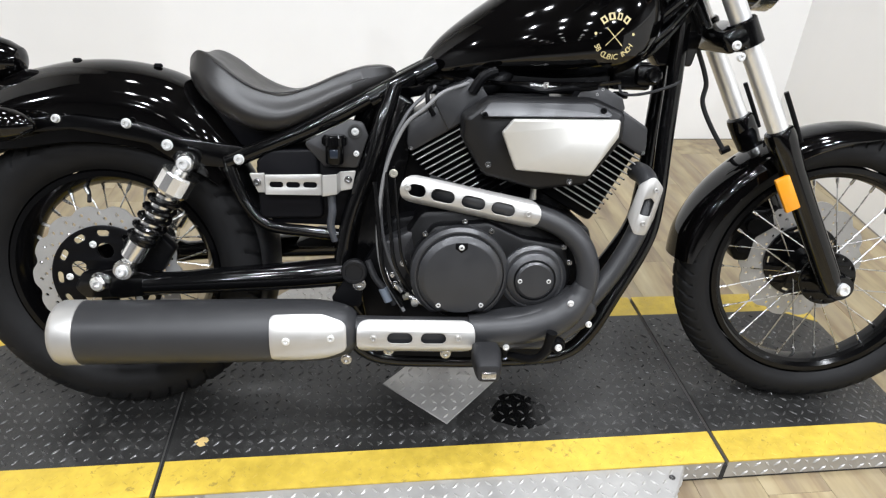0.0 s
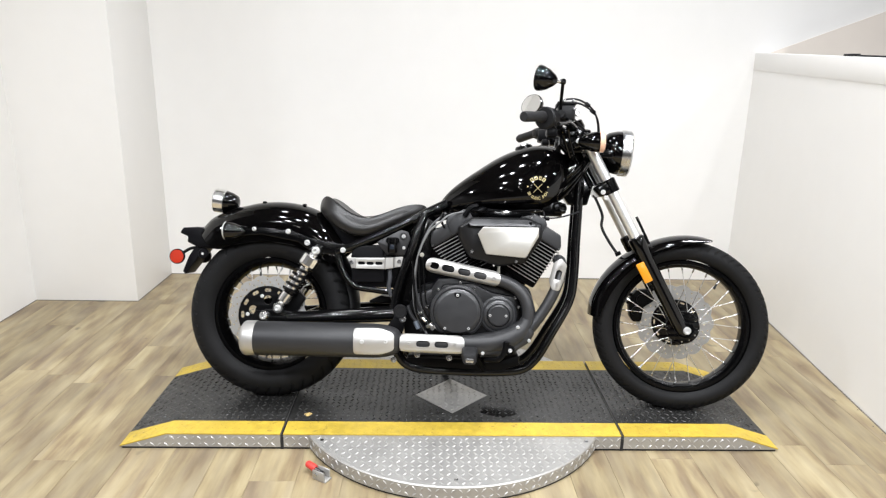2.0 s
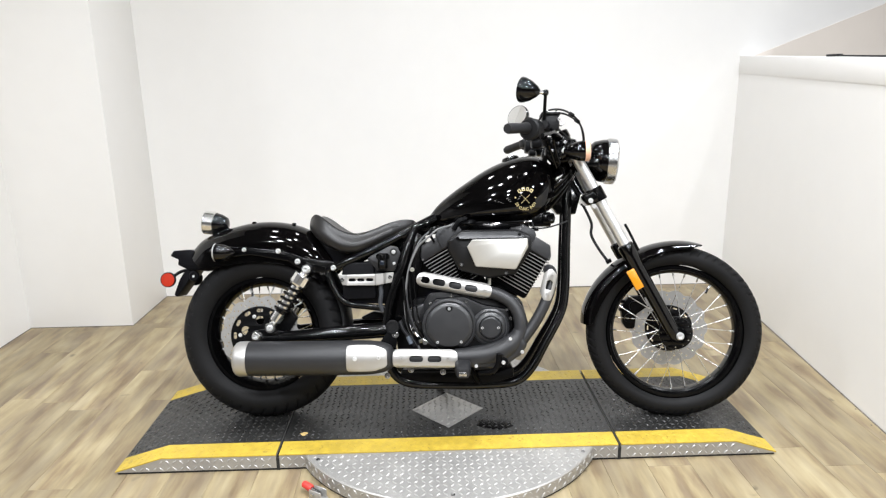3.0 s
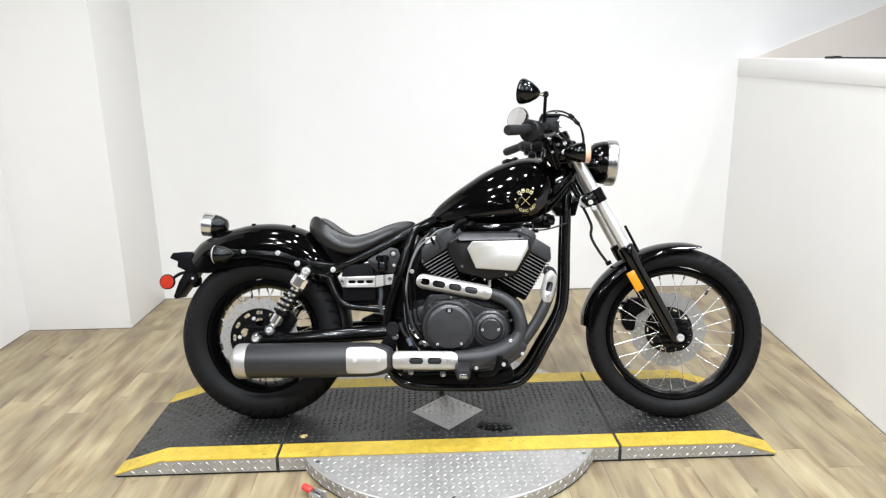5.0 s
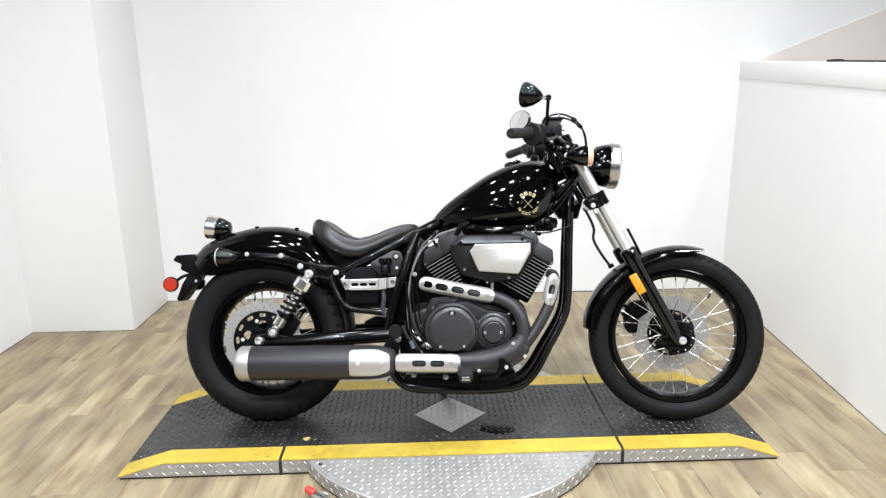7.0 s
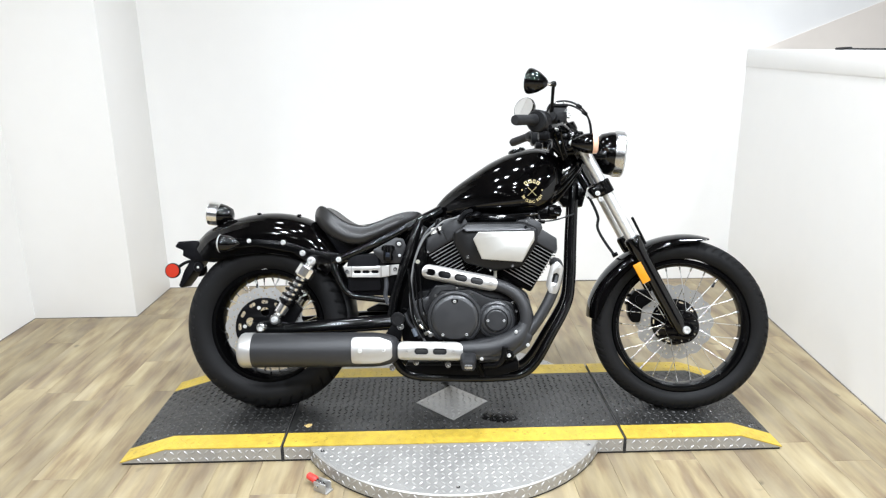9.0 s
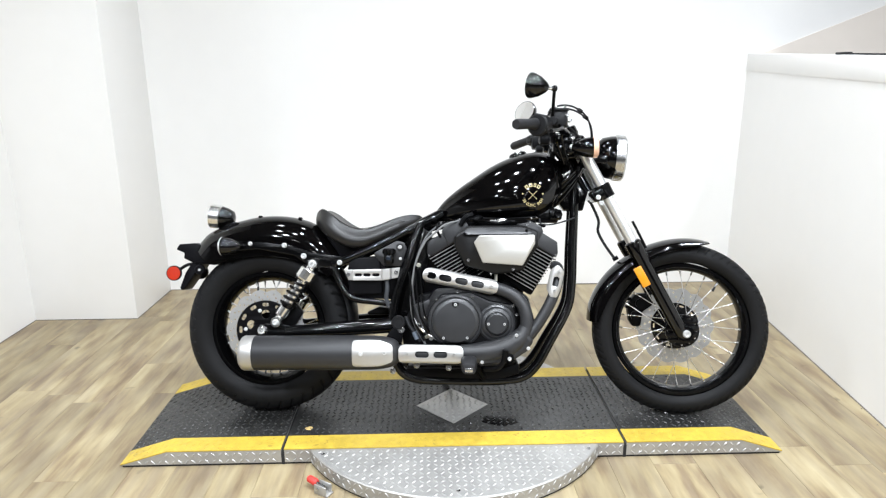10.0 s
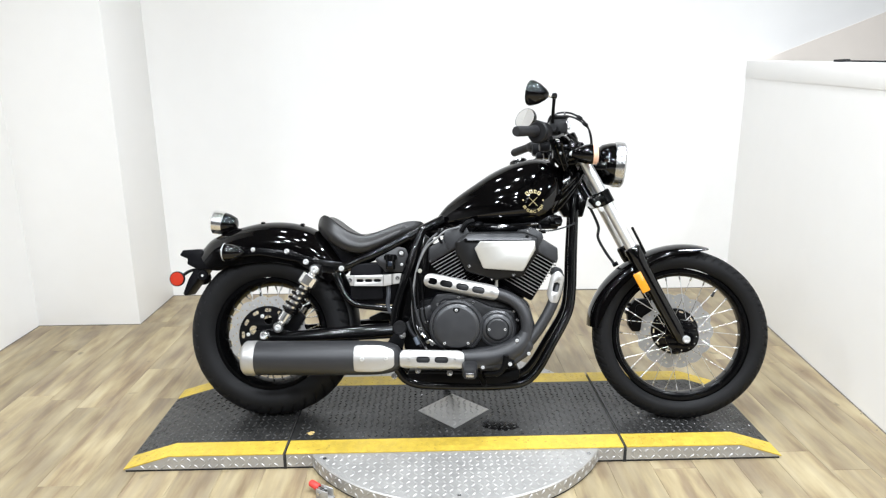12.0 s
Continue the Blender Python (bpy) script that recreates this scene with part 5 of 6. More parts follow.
tank = piece("fuel_tank", tank_mesh(), M_GLOSS, "gloss black teardrop fuel tank", angle=50)
part("filler_cap", lathe([(0, -0.01), (0.034, -0.01), (0.034, 0.008), (0.030, 0.014), (0, 0.015)], Matrix.Translation((0.165, 0.0, 0.984)) @ pose(0, 0, 0, 0, -14, 0), 32), M_FRAME, tank, "black filler cap with bright studs")
part("cap_ring", lathe([(0.018, 0.014), (0.020, 0.0185), (0.024, 0.0185), (0.026, 0.0135)], Matrix.Translation((0.165, 0.0, 0.984)) @ pose(0, 0, 0, 0, -14, 0), 32), M_CHROME, tank, "bright ring on the filler cap")
part("tank_seam", tube([(-0.13, -0.04, 0.745), (-0.05, -0.083, 0.736), (0.06, -0.119, 0.735), (0.17, -0.131, 0.738), (0.23, -0.127, 0.744)], 0.005, 8), M_GLOSS, tank)


def tank_side(x, z):
    """The tank's right-hand skin at a place in the side view, and how far it leans."""
    hit = tank.data
    best = None
    for p in hit.polygons:
        c = p.center
        if c.y < 0:
            d = (c.x - x) ** 2 + (c.z - z) ** 2
            if best is None or d < best[0]:
                best = (d, c.copy(), p.normal.copy())
    _, c, n = best
    return c.y - ((x - c.x) * n.x + (z - c.z) * n.z) / n.y, n


# round badge on the tank's side: crossed bars, a ring of block capitals and four bold blocks
datum()
badge_c = (0.216, 0.827)
by, bn = tank_side(*badge_c)
right = Vector((1, 0, 0)) - bn * bn.x
right.normalize()
upv = bn.cross(right).normalized()
if upv.z < 0:
    upv = -upv
badge_m = Matrix((right.to_4d(), upv.to_4d(), bn.to_4d(), Vector((badge_c[0], by, badge_c[1], 1)))).transposed()
for i in range(3):
    badge_m[3][i] = 0.0
badge_m[3][3] = 1.0


def decal(bm):
    """Lays a flat drawing on the tank's skin, 0.6 mm proud of it."""
    moved(bm, badge_m)
    for v in bm.verts:
        y, n = tank_side(v.co.x, v.co.z)
        v.co.y = y - 0.0012
    return bm


def cross_bar(turn):
    """A thin bar cut into short lengths, so that it can follow the skin."""
    return join(*[moved(box(-0.0225 + 0.0045 * k, -0.018 + 0.0045 * k, -0.0009, 0.0009, 0, 0.0002), pose(0, 0, 0, 0, 0, turn)) for k in range(10)])


badge = part("tank_badge", decal(join(cross_bar(45), cross_bar(-45))), M_DECAL, tank, "cream round badge with crossed bars")


def letter_mesh(ch, size):
    cu = bpy.data.curves.new("tmp", "FONT")
    cu.body, cu.size, cu.align_x, cu.align_y, cu.offset = ch, size, "CENTER", "CENTER", size * 0.012
    ob = new("tmp", cu)
    bpy.context.view_layer.update()
    me = bpy.data.meshes.new_from_object(ob.evaluated_get(bpy.context.evaluated_depsgraph_get()))
    bpy.data.objects.remove(ob)
    bpy.data.curves.remove(cu)
    bm = bmesh.new()
    bm.from_mesh(me)
    bpy.data.meshes.remove(me)
    bmesh.ops.remove_doubles(bm, verts=bm.verts[:], dist=1e-6)
    return bm


RING = 0.0375
words = "58 CUBIC INCH"
for i, ch in enumerate(words):
    if ch == " ":
        continue
    ang = -152 + 124 * i / (len(words) - 1)
    m = pose(RING * math.cos(radians(ang)), RING * math.sin(radians(ang)), 0, 0, 0, ang + 90)
    part("badge_letter", decal(moved(letter_mesh(ch, 0.0145), m)), M_DECAL, badge)
# the upper word is a trade mark: four bold plain shapes along the arc
for ang, wd in ((127, 0.0115), (102, 0.0125), (78, 0.009), (55, 0.0115)):
    m = pose(RING * math.cos(radians(ang)), RING * math.sin(radians(ang)), 0, 0, 0, ang - 90)
    bm = bmesh.new()
    o = [bm.verts.new((x, y, 0)) for x, y in ((-wd / 2, -0.0066), (wd / 2, -0.0066), (wd / 2, 0.0066), (-wd / 2, 0.0066))]
    h = [bm.verts.new((x, y, 0)) for x, y in ((-wd / 5, -0.0038), (wd / 5, -0.0038), (wd / 5, 0.0038), (-wd / 5, 0.0038))]
    for k in range(4):
        bm.faces.new((o[k], o[(k + 1) % 4], h[(k + 1) % 4], h[k]))
    part("badge_block", decal(moved(bm, m)), M_DECAL, badge)
for ang in (8, 172):
    part("badge_dot", decal(moved(lathe([(0, 0), (0.0028, 0)], None, 12), pose(RING * math.cos(radians(ang)), RING * math.sin(radians(ang)), 0))), M_DECAL, badge)

# -- seat --
datum(-0.004, 0, -0.003)
def seat_mesh(inner):
    xs = [-0.606, -0.592, -0.568, -0.535, -0.495, -0.455, -0.410, -0.360, -0.310, -0.265, -0.230, -0.204, -0.192]
    mid = [0.752, 0.769, 0.779, 0.763, 0.731, 0.708, 0.704, 0.722, 0.744, 0.759, 0.764, 0.761, 0.752]
    rim = [0.752, 0.772, 0.783, 0.768, 0.738, 0.716, 0.706, 0.720, 0.742, 0.757, 0.762, 0.760, 0.752]
    low = [0.742, 0.722, 0.697, 0.673, 0.650, 0.637, 0.638, 0.656, 0.680, 0.703, 0.720, 0.734, 0.746]
    wid = [0.016, 0.058, 0.094, 0.118, 0.130, 0.132, 0.125, 0.107, 0.088, 0.072, 0.060, 0.044, 0.022]
    rings = []
    for f in np.linspace(0, len(xs) - 1, 67):
        x, m, r, lo, w = (smooth_at(v, f) for v in (xs, mid, rim, low, wid))
        if inner:
            pts = [(0.0, m), (0.35, m + (r - m) * 0.2), (0.62, m + (r - m) * 0.7), (0.76, r), (0.80, r - 0.003), (0.76, r - 0.02), (0.3, r - 0.03)]
        else:
            pts = [(0.0, m - 0.012), (0.6, r - 0.012), (0.75, r - 0.004), (0.80, r - 0.004), (0.88, r - 0.014 - 0.15 * (r - lo)), (0.965, lo + (r - lo) * 0.55), (0.99, lo + (r - lo) * 0.34), (0.95, lo + (r - lo) * 0.12), (0.84, lo), (0.3, lo - 0.002)]
        rightside = [(x, -w * u, z) for u, z in pts]
        leftside = [(x, w * u, z) for u, z in pts[1:]][::-1]
        rings.append(rightside + leftside)
    return loft(rings)


seat = piece("solo_seat", seat_mesh(False), M_LEATHER, "black vinyl solo saddle", angle=60)
part("seat_top", seat_mesh(True), M_LEATHER, seat, "smooth black saddle top", 60)
part("seat_pan", prism(rounded([(-0.575, 0.705), (-0.50, 0.60), (-0.44, 0.60), (-0.30, 0.668), (-0.30, 0.70), (-0.42, 0.68)], 0.01), -0.066, 0.066, 0.005), M_PLASTIC, seat)
part("seat_piping", tube([(-0.535, -0.100, 0.764), (-0.520, -0.104, 0.755), (-0.475, -0.108, 0.724), (-0.430, -0.104, 0.709), (-0.380, -0.090, 0.713), (-0.330, -0.071, 0.731)], 0.0015, 8), M_LEATHER, seat)
part("nose_seam", tube([(-0.285, -0.056, 0.748), (-0.272, -0.060, 0.742), (-0.262, -0.058, 0.728)], 0.0022, 8), M_LEATHER, seat)
datum()

# -- frame --
for s in (-1, 1):
    piece("frame_tube", tube([(0.384, s * 0.030, 0.86), (0.380, s * 0.035, 0.76), (0.375, s * 0.040, 0.64), (0.370, s * 0.047, 0.50), (0.353, s * 0.055, 0.405), (0.288, s * 0.072, 0.285), (0.237, s * 0.082, 0.198), (0.185, s * 0.084, 0.152), (0.10, s * 0.085, 0.138), (-0.08, s * 0.088, 0.135), (-0.24, s * 0.09, 0.15), (-0.30, s * 0.095, 0.23), (-0.30, s * 0.098, 0.34)], 0.0175, 18, 8), M_FRAME, "gloss black frame down tube")
    piece("seat_rail", tube([(-0.525, s * 0.098, 0.570), (-0.455, s * 0.1, 0.600), (-0.34, s * 0.098, 0.650), (-0.215, s * 0.08, 0.716), (-0.12, s * 0.05, 0.766)], 0.0165, 16, 6), M_FRAME, "black seat rail")
    piece("seat_post_tube", tube([(-0.200, s * 0.082, 0.722), (-0.222, s * 0.1, 0.655), (-0.248, s * 0.108, 0.569), (-0.287, s * 0.11, 0.460), (-0.306, s * 0.11, 0.355)], 0.017, 16, 6), M_FRAME, "black upright frame tube")
    if s < 0:
        piece("frame_loop", tube([(-0.524, s * 0.1, 0.582), (-0.517, s * 0.102, 0.545), (-0.491, s * 0.104, 0.484), (-0.450, s * 0.106, 0.444), (-0.372, s * 0.107, 0.432), (-0.29, s * 0.107, 0.424)], 0.012, 14, 6), M_FRAME, "thin black frame loop")
piece("backbone", tube([(0.36, 0, 0.86), (0.18, 0, 0.80), (-0.05, 0, 0.745), (-0.22, 0, 0.70), (-0.29, 0, 0.55)], 0.028, 18), M_FRAME, "black frame backbone")
datum(0.002, 0, -0.018)
piece("rear_crossframe", prism(rounded([(-0.30, 0.36), (-0.20, 0.36), (-0.19, 0.50), (-0.17, 0.60), (-0.16, 0.71), (-0.20, 0.73), (-0.245, 0.60), (-0.29, 0.46)], 0.01), -0.085, 0.085, 0.006), M_FRAME, "black frame casting behind the engine")
piece("rail_clamp", tube([(-0.250, -0.09, 0.713), (-0.232, -0.086, 0.722)], 0.021, 16, smooth=False), M_FRAME)
piece("rail_clamp", tube([(-0.165, -0.064, 0.758), (-0.150, -0.058, 0.765)], 0.019, 16, smooth=False), M_FRAME)
datum(0.016)
piece("steering_head", tube([(0.335, 0, 0.985), (0.415, 0, 0.845)], 0.032, 24, smooth=False), M_FRAME, "black steering head")
piece("head_gusset", prism(rounded([(0.31, 0.925), (0.345, 0.955), (0.42, 0.85), (0.40, 0.775), (0.33, 0.775), (0.29, 0.83)], 0.008), -0.03, 0.03, 0.004), M_FRAME)
for k, (dy, dz) in enumerate(((-0.05, 0.0), (-0.057, -0.022), (-0.045, -0.045), (-0.052, 0.02))):
    piece("wire_loom", tube([(0.24, dy, 0.815 + dz), (0.30, dy - 0.012, 0.845 + dz), (0.36, dy - 0.018, 0.905 + dz * 0.7), (0.405, dy * 0.7, 0.965 + dz * 0.5)], 0.006 if k < 3 else 0.008, 8), M_FRAME, "black wiring sleeve")
piece("spade_trim", prism(rounded([(0.302, 0.900), (0.350, 0.928), (0.356, 0.918), (0.310, 0.886)], 0.003), -0.052, -0.047, 0.001), M_CHROME, "bright bracket behind the fork")

# -- side box, strap and reservoir --
datum(-0.004, 0.006, -0.020)
side_box = piece("side_box", prism(rounded([(-0.464, 0.594), (-0.440, 0.617), (-0.346, 0.620), (-0.334, 0.480), (-0.462, 0.478)], [0.010, 0.016, 0.01, 0.014, 0.014]), -0.115, 0.11, 0.006, 3), M_PLASTIC, "black plastic battery box")
piece("battery_tray", prism(rounded([(-0.47, 0.58), (-0.44, 0.60), (-0.27, 0.62), (-0.25, 0.58), (-0.29, 0.46), (-0.44, 0.465)], 0.012), -0.10, 0.10, 0.005), M_PLASTIC, "black tray under the seat")
piece("corner_plate", prism(rounded([(-0.372, 0.632), (-0.282, 0.680), (-0.254, 0.674), (-0.244, 0.648), (-0.266, 0.585), (-0.33, 0.585)], [0.01, 0.014, 0.012, 0.01, 0.008, 0.008]), -0.118, -0.108, 0.003), M_CRINKLE, "charcoal corner plate")
part("washer_ring", lathe([(0.009, 0), (0.0145, 0), (0.0145, 0.004), (0.011, 0.005), (0.009, 0.003)], at_side(-0.270, -0.117, 0.656), 24, closed=True), M_DARK, bike)
bolt(-0.270, -0.118, 0.656, 0.0062, 0.008)
bolt(-0.268, -0.118, 0.613, 0.0048, 0.008)
strap_prof = [(-0.478, -0.118), (-0.449, -0.118), (-0.443, -0.138), (-0.336, -0.138), (-0.331, -0.150), (-0.304, -0.150), (-0.299, -0.121), (-0.269, -0.118)]
strap_bm = plate(rounded([(-0.478, 0.571), (-0.334, 0.575), (-0.269, 0.580), (-0.277, 0.543), (-0.334, 0.533), (-0.462, 0.533)], 0.003), [slot(-0.422, 0.553, 0.027, 0.0115), slot(-0.390, 0.553, 0.027, 0.0115), slot(-0.357, 0.5535, 0.027, 0.0115)], 0.0, -0.003, 0.0008)
for px_ in (-0.449, -0.443, -0.336, -0.331, -0.304, -0.299):
    bmesh.ops.bisect_plane(strap_bm, geom=strap_bm.verts[:] + strap_bm.edges[:] + strap_bm.faces[:], plane_co=(px_, 0, 0), plane_no=(1, 0, 0))
for v in strap_bm.verts:
    v.co.y += float(np.interp(v.co.x, [p[0] for p in strap_prof], [p[1] for p in strap_prof]))
strap = piece("strap", strap_bm, M_SILVER, "slotted silver strap", angle=25)
bolt(-0.463, -0.1215, 0.553, 0.0065, 0.005, M_STAINLESS, strap)
bolt(-0.284, -0.1225, 0.562, 0.0065, 0.005, M_STAINLESS, strap)
res = piece("brake_reservoir", lathe([(0, 0), (0.016, 0), (0.018, 0.004), (0.018, 0.034), (0.0225, 0.036), (0.0225, 0.052), (0.019, 0.056), (0, 0.057)], Matrix.Translation((-0.309, -0.132, 0.595)), 28), M_RIM, "black fluid reservoir")
part("level_window", moved(box(-0.008, 0.008, -0.0192, -0.016, 0.012, 0.030, 0.002), Matrix.Translation((-0.309, -0.132, 0.595))), material("sight_glass", (0.012, 0.016, 0.024), 0.15), res, "blue-grey level window")
for k in range(14):
    part("cap_rib", moved(box(-0.0018, 0.0018, 0.0215, 0.0248, 0.038, 0.051, 0.0006, 1), Matrix.Translation((-0.309, -0.132, 0.595)) @ pose(0, 0, 0, 0, 0, k * 360 / 14)), M_FRAME, res)
piece("drain_hose", tube([(-0.318, -0.128, 0.535), (-0.316, -0.130, 0.50), (-0.320, -0.124, 0.465), (-0.312, -0.118, 0.435)], 0.008, 10), material("grey_hose", (0.045, 0.048, 0.055), 0.4), "grey drain hose")
piece("lower_link", prism(rounded([(-0.405, 0.405), (-0.36, 0.425), (-0.32, 0.42), (-0.32, 0.395), (-0.40, 0.395)], 0.008), -0.04, 0.04, 0.005), M_SATIN)

# -- cables and small fittings by the engine --
datum(0.006, -0.012, -0.018)
piece("clutch_cable", tube([(-0.125, -0.10, 0.745), (-0.178, -0.125, 0.695), (-0.212, -0.135, 0.620), (-0.226, -0.138, 0.545), (-0.228, -0.140, 0.480), (-0.214, -0.142, 0.415), (-0.192, -0.142, 0.365)], 0.0038, 8), material("grey_cable", (0.06, 0.06, 0.063), 0.3), "grey cable sleeve")
for dx, dz, r in ((0.013, 0.0, 0.0038), (0.028, 0.012, 0.003), (-0.008, -0.02, 0.0045)):
    piece("engine_cable", tube([(-0.232 + dx, -0.150, 0.585 + dz), (-0.222 + dx, -0.158, 0.470 + dz), (-0.212 + dx, -0.162, 0.400 + dz), (-0.176 + dx, -0.164, 0.335 + dz)], r, 8), M_FRAME, "thin black engine cable")
piece("cable_union", join(rod((-0.170, -0.166, 0.338), (-0.140, -0.168, 0.322), 0.0055, 10), rod((-0.160, -0.176, 0.326), (-0.160, -0.150, 0.326), 0.008, 12), rod((-0.198, -0.168, 0.362), (-0.186, -0.168, 0.348), 0.006, 10)), M_CHROME, "bright cable union")
piece("cable_end", rod((-0.192, -0.142, 0.365), (-0.172, -0.142, 0.325), 0.0025, 8), M_CHROME)
piece("release_lever", tube([(-0.182, -0.142, 0.325), (-0.165, -0.145, 0.333), (-0.148, -0.14, 0.343)], [0.006, 0.008, 0.009], 10), M_BRASS, "zinc release lever")
piece("side_hose", tube([(-0.255, -0.13, 0.40), (-0.240, -0.135, 0.365), (-0.215, -0.14, 0.335), (-0.200, -0.14, 0.31)], 0.007, 10), M_GRIP, "black breather hose")
piece("hose_sleeve", tube([(-0.224, -0.142, 0.345), (-0.212, -0.143, 0.318)], 0.0095, 12, smooth=False), material("pale_sleeve", (0.13, 0.15, 0.18), 0.45), "pale grey hose sleeve")
for x, z, r in ((-0.2, 0.355, 0.005), (-0.204, 0.590, 0.0065), (-0.183, 0.40, 0.006), (-0.205, 0.375, 0.0045)):
    bolt(x, -0.142 if z < 0.5 else -0.19, z, r, 0.009, M_BRASS if z > 0.5 else M_CHROME)
M_CABLE = material("grey_cable_sleeve", (0.15, 0.15, 0.15), 0.45, spread=0.1, scale=60)
piece("clutch_cable", tube([(-0.060, -0.10, 0.752), (-0.112, -0.140, 0.736), (-0.145, -0.150, 0.708), (-0.184, -0.150, 0.673), (-0.218, -0.150, 0.595), (-0.232, -0.150, 0.509), (-0.234, -0.150, 0.439), (-0.220, -0.152, 0.370), (-0.181, -0.155, 0.301)], 0.0036, 10), M_CABLE, "thin grey control cable")
piece("drain_pipe", tube([(-0.235, -0.13, 0.47), (-0.232, -0.132, 0.42), (-0.215, -0.138, 0.372), (-0.2, -0.14, 0.335)], 0.003, 8), M_CHROME)
piece("plug_lead", tube([(-0.10, -0.06, 0.735), (-0.135, -0.105, 0.74), (-0.14, -0.115, 0.715), (-0.128, -0.112, 0.69)], 0.005, 8), M_SATIN, "black spark lead")
plug = piece("plug_cap", tube([(0.075, -0.120, 0.530), (0.075, -0.122, 0.548), (0.075, -0.120, 0.558)], [0.007, 0.006, 0.008], 12, smooth=False), M_BRASS, "pale plug connector")
piece("ignition_coil", join(box(0.230, 0.310, -0.070, -0.02, 0.745, 0.800, 0.008), box(0.275, 0.322, -0.082, -0.03, 0.755, 0.795, 0.008), lathe([(0, 0), (0.016, 0), (0.016, 0.012), (0.012, 0.016), (0, 0.014)], at_side(0.306, -0.082, 0.775), 20), box(0.235, 0.262, -0.080, -0.06, 0.728, 0.742, 0.003)), M_RIM, "black ignition switch block")
piece("coil_wire", tube([(0.238, -0.085, 0.760), (0.243, -0.092, 0.741), (0.263, -0.092, 0.737), (0.300, -0.088, 0.742), (0.345, -0.08, 0.755), (0.37, -0.07, 0.765)], 0.003, 8), M_GRIP, "thin black wire")
piece("fuel_hose", tube([(0.04, -0.10, 0.75), (0.08, -0.12, 0.742), (0.13, -0.12, 0.748), (0.19, -0.1, 0.75)], 0.006, 8), M_SATIN)
piece("fuel_joint", join(rod((0.055, -0.115, 0.752), (0.12, -0.118, 0.747), 0.004), rod((0.085, -0.12, 0.738), (0.085, -0.12, 0.758), 0.0055)), M_CHROME, "bright hose joint")
piece("intake_boot", tube([(-0.03, -0.07, 0.735), (0.0, -0.075, 0.755), (0.02, -0.06, 0.77)], 0.014, 12), M_SATIN)
piece("breather_boot", tube([(-0.055, -0.11, 0.735), (-0.035, -0.112, 0.765), (-0.01, -0.10, 0.775)], 0.010, 10), M_SATIN, "ribbed black breather")

# -- rider's foot controls --
datum(0.010, 0.0, -0.034)
peg_m = Matrix.Translation((-0.028, -0.292, 0.270)) @ pose(0, 0, 0, 6, 0, 0)
peg = piece("foot_peg", moved(loft([[(cx + x * w, y, z * h + cz) for x, z in rounded([(-1, -1), (1, -1), (1, 1), (-1, 1)], 0.55, 4)] for y, w, h, cx, cz in
                                   ((-0.036, 0.018, 0.013, 0.0, -0.012), (-0.034, 0.021, 0.017, 0.0, -0.010), (-0.020, 0.025, 0.020, 0.0, -0.006), (0.015, 0.028, 0.020, 0.0, -0.002), (0.034, 0.026, 0.018, 0.0, 0.0))]), peg_m), M_RUBBERGRIP, "worn black rubber foot peg")
part("peg_end", moved(box(-0.014, 0.014, -0.039, -0.034, -0.020, -0.005, 0.003), peg_m), M_STAINLESS, peg, "bare metal peg end")
part("peg_arm", tube([(-0.028, -0.26, 0.27), (-0.025, -0.22, 0.262), (0.0, -0.15, 0.235), (0.03, -0.09, 0.175)], 0.011, 12), M_SATIN, peg)
piece("brake_pedal", tube([(0.03, -0.205, 0.236), (0.070, -0.240, 0.244), (0.092, -0.256, 0.270), (0.100, -0.262, 0.312)], [0.009, 0.009, 0.010, 0.011], 12), M_SATIN, "black brake pedal")
bolt(0.113, -0.252, 0.283, 0.014, 0.016, M_SATIN, name="pedal_pivot")
bolt(0.113, -0.266, 0.283, 0.007, 0.006)
piece("belly_tray", prism(rounded([(-0.27, 0.215), (-0.10, 0.222), (0.10, 0.22), (0.16, 0.24), (0.16, 0.20), (0.08, 0.175), (-0.25, 0.180)], 0.01), -0.10, 0.10, 0.005), M_SATIN, "black belly pan")
piece("lower_rod", rod((-0.25, -0.17, 0.235), (-0.03, -0.17, 0.235), 0.006), M_SATIN, "dark brake rod")
for x, z in ((-0.215, 0.246), (-0.30, 0.225), (-0.10, 0.238)):
    bolt(x, -0.20, z, 0.009, 0.004, M_STAINLESS)
datum()
piece("side_stand", join(tube([(-0.06, 0.12, 0.17), (-0.09, 0.18, 0.09), (-0.13, 0.245, 0.062)], 0.010, 12), box(-0.16, -0.10, 0.225, 0.27, 0.0565, 0.064, 0.002)), M_FRAME, "black side stand")

# -- front end --
STEER = 5.0
front_signals = []
AX_F = Vector((-0.4750, 0, 0.8800))  # the fork's line, upwards
FOOT = Vector((0.768, 0, 0.332))


def on_fork(s, y=0.0, ahead=0.0):
    """A place s metres up the fork's line, shifted sideways and ahead of it."""
    p = FOOT + AX_F * s + Vector((0.8800, 0, 0.4750)) * ahead
    return Vector((p.x, y, p.z))


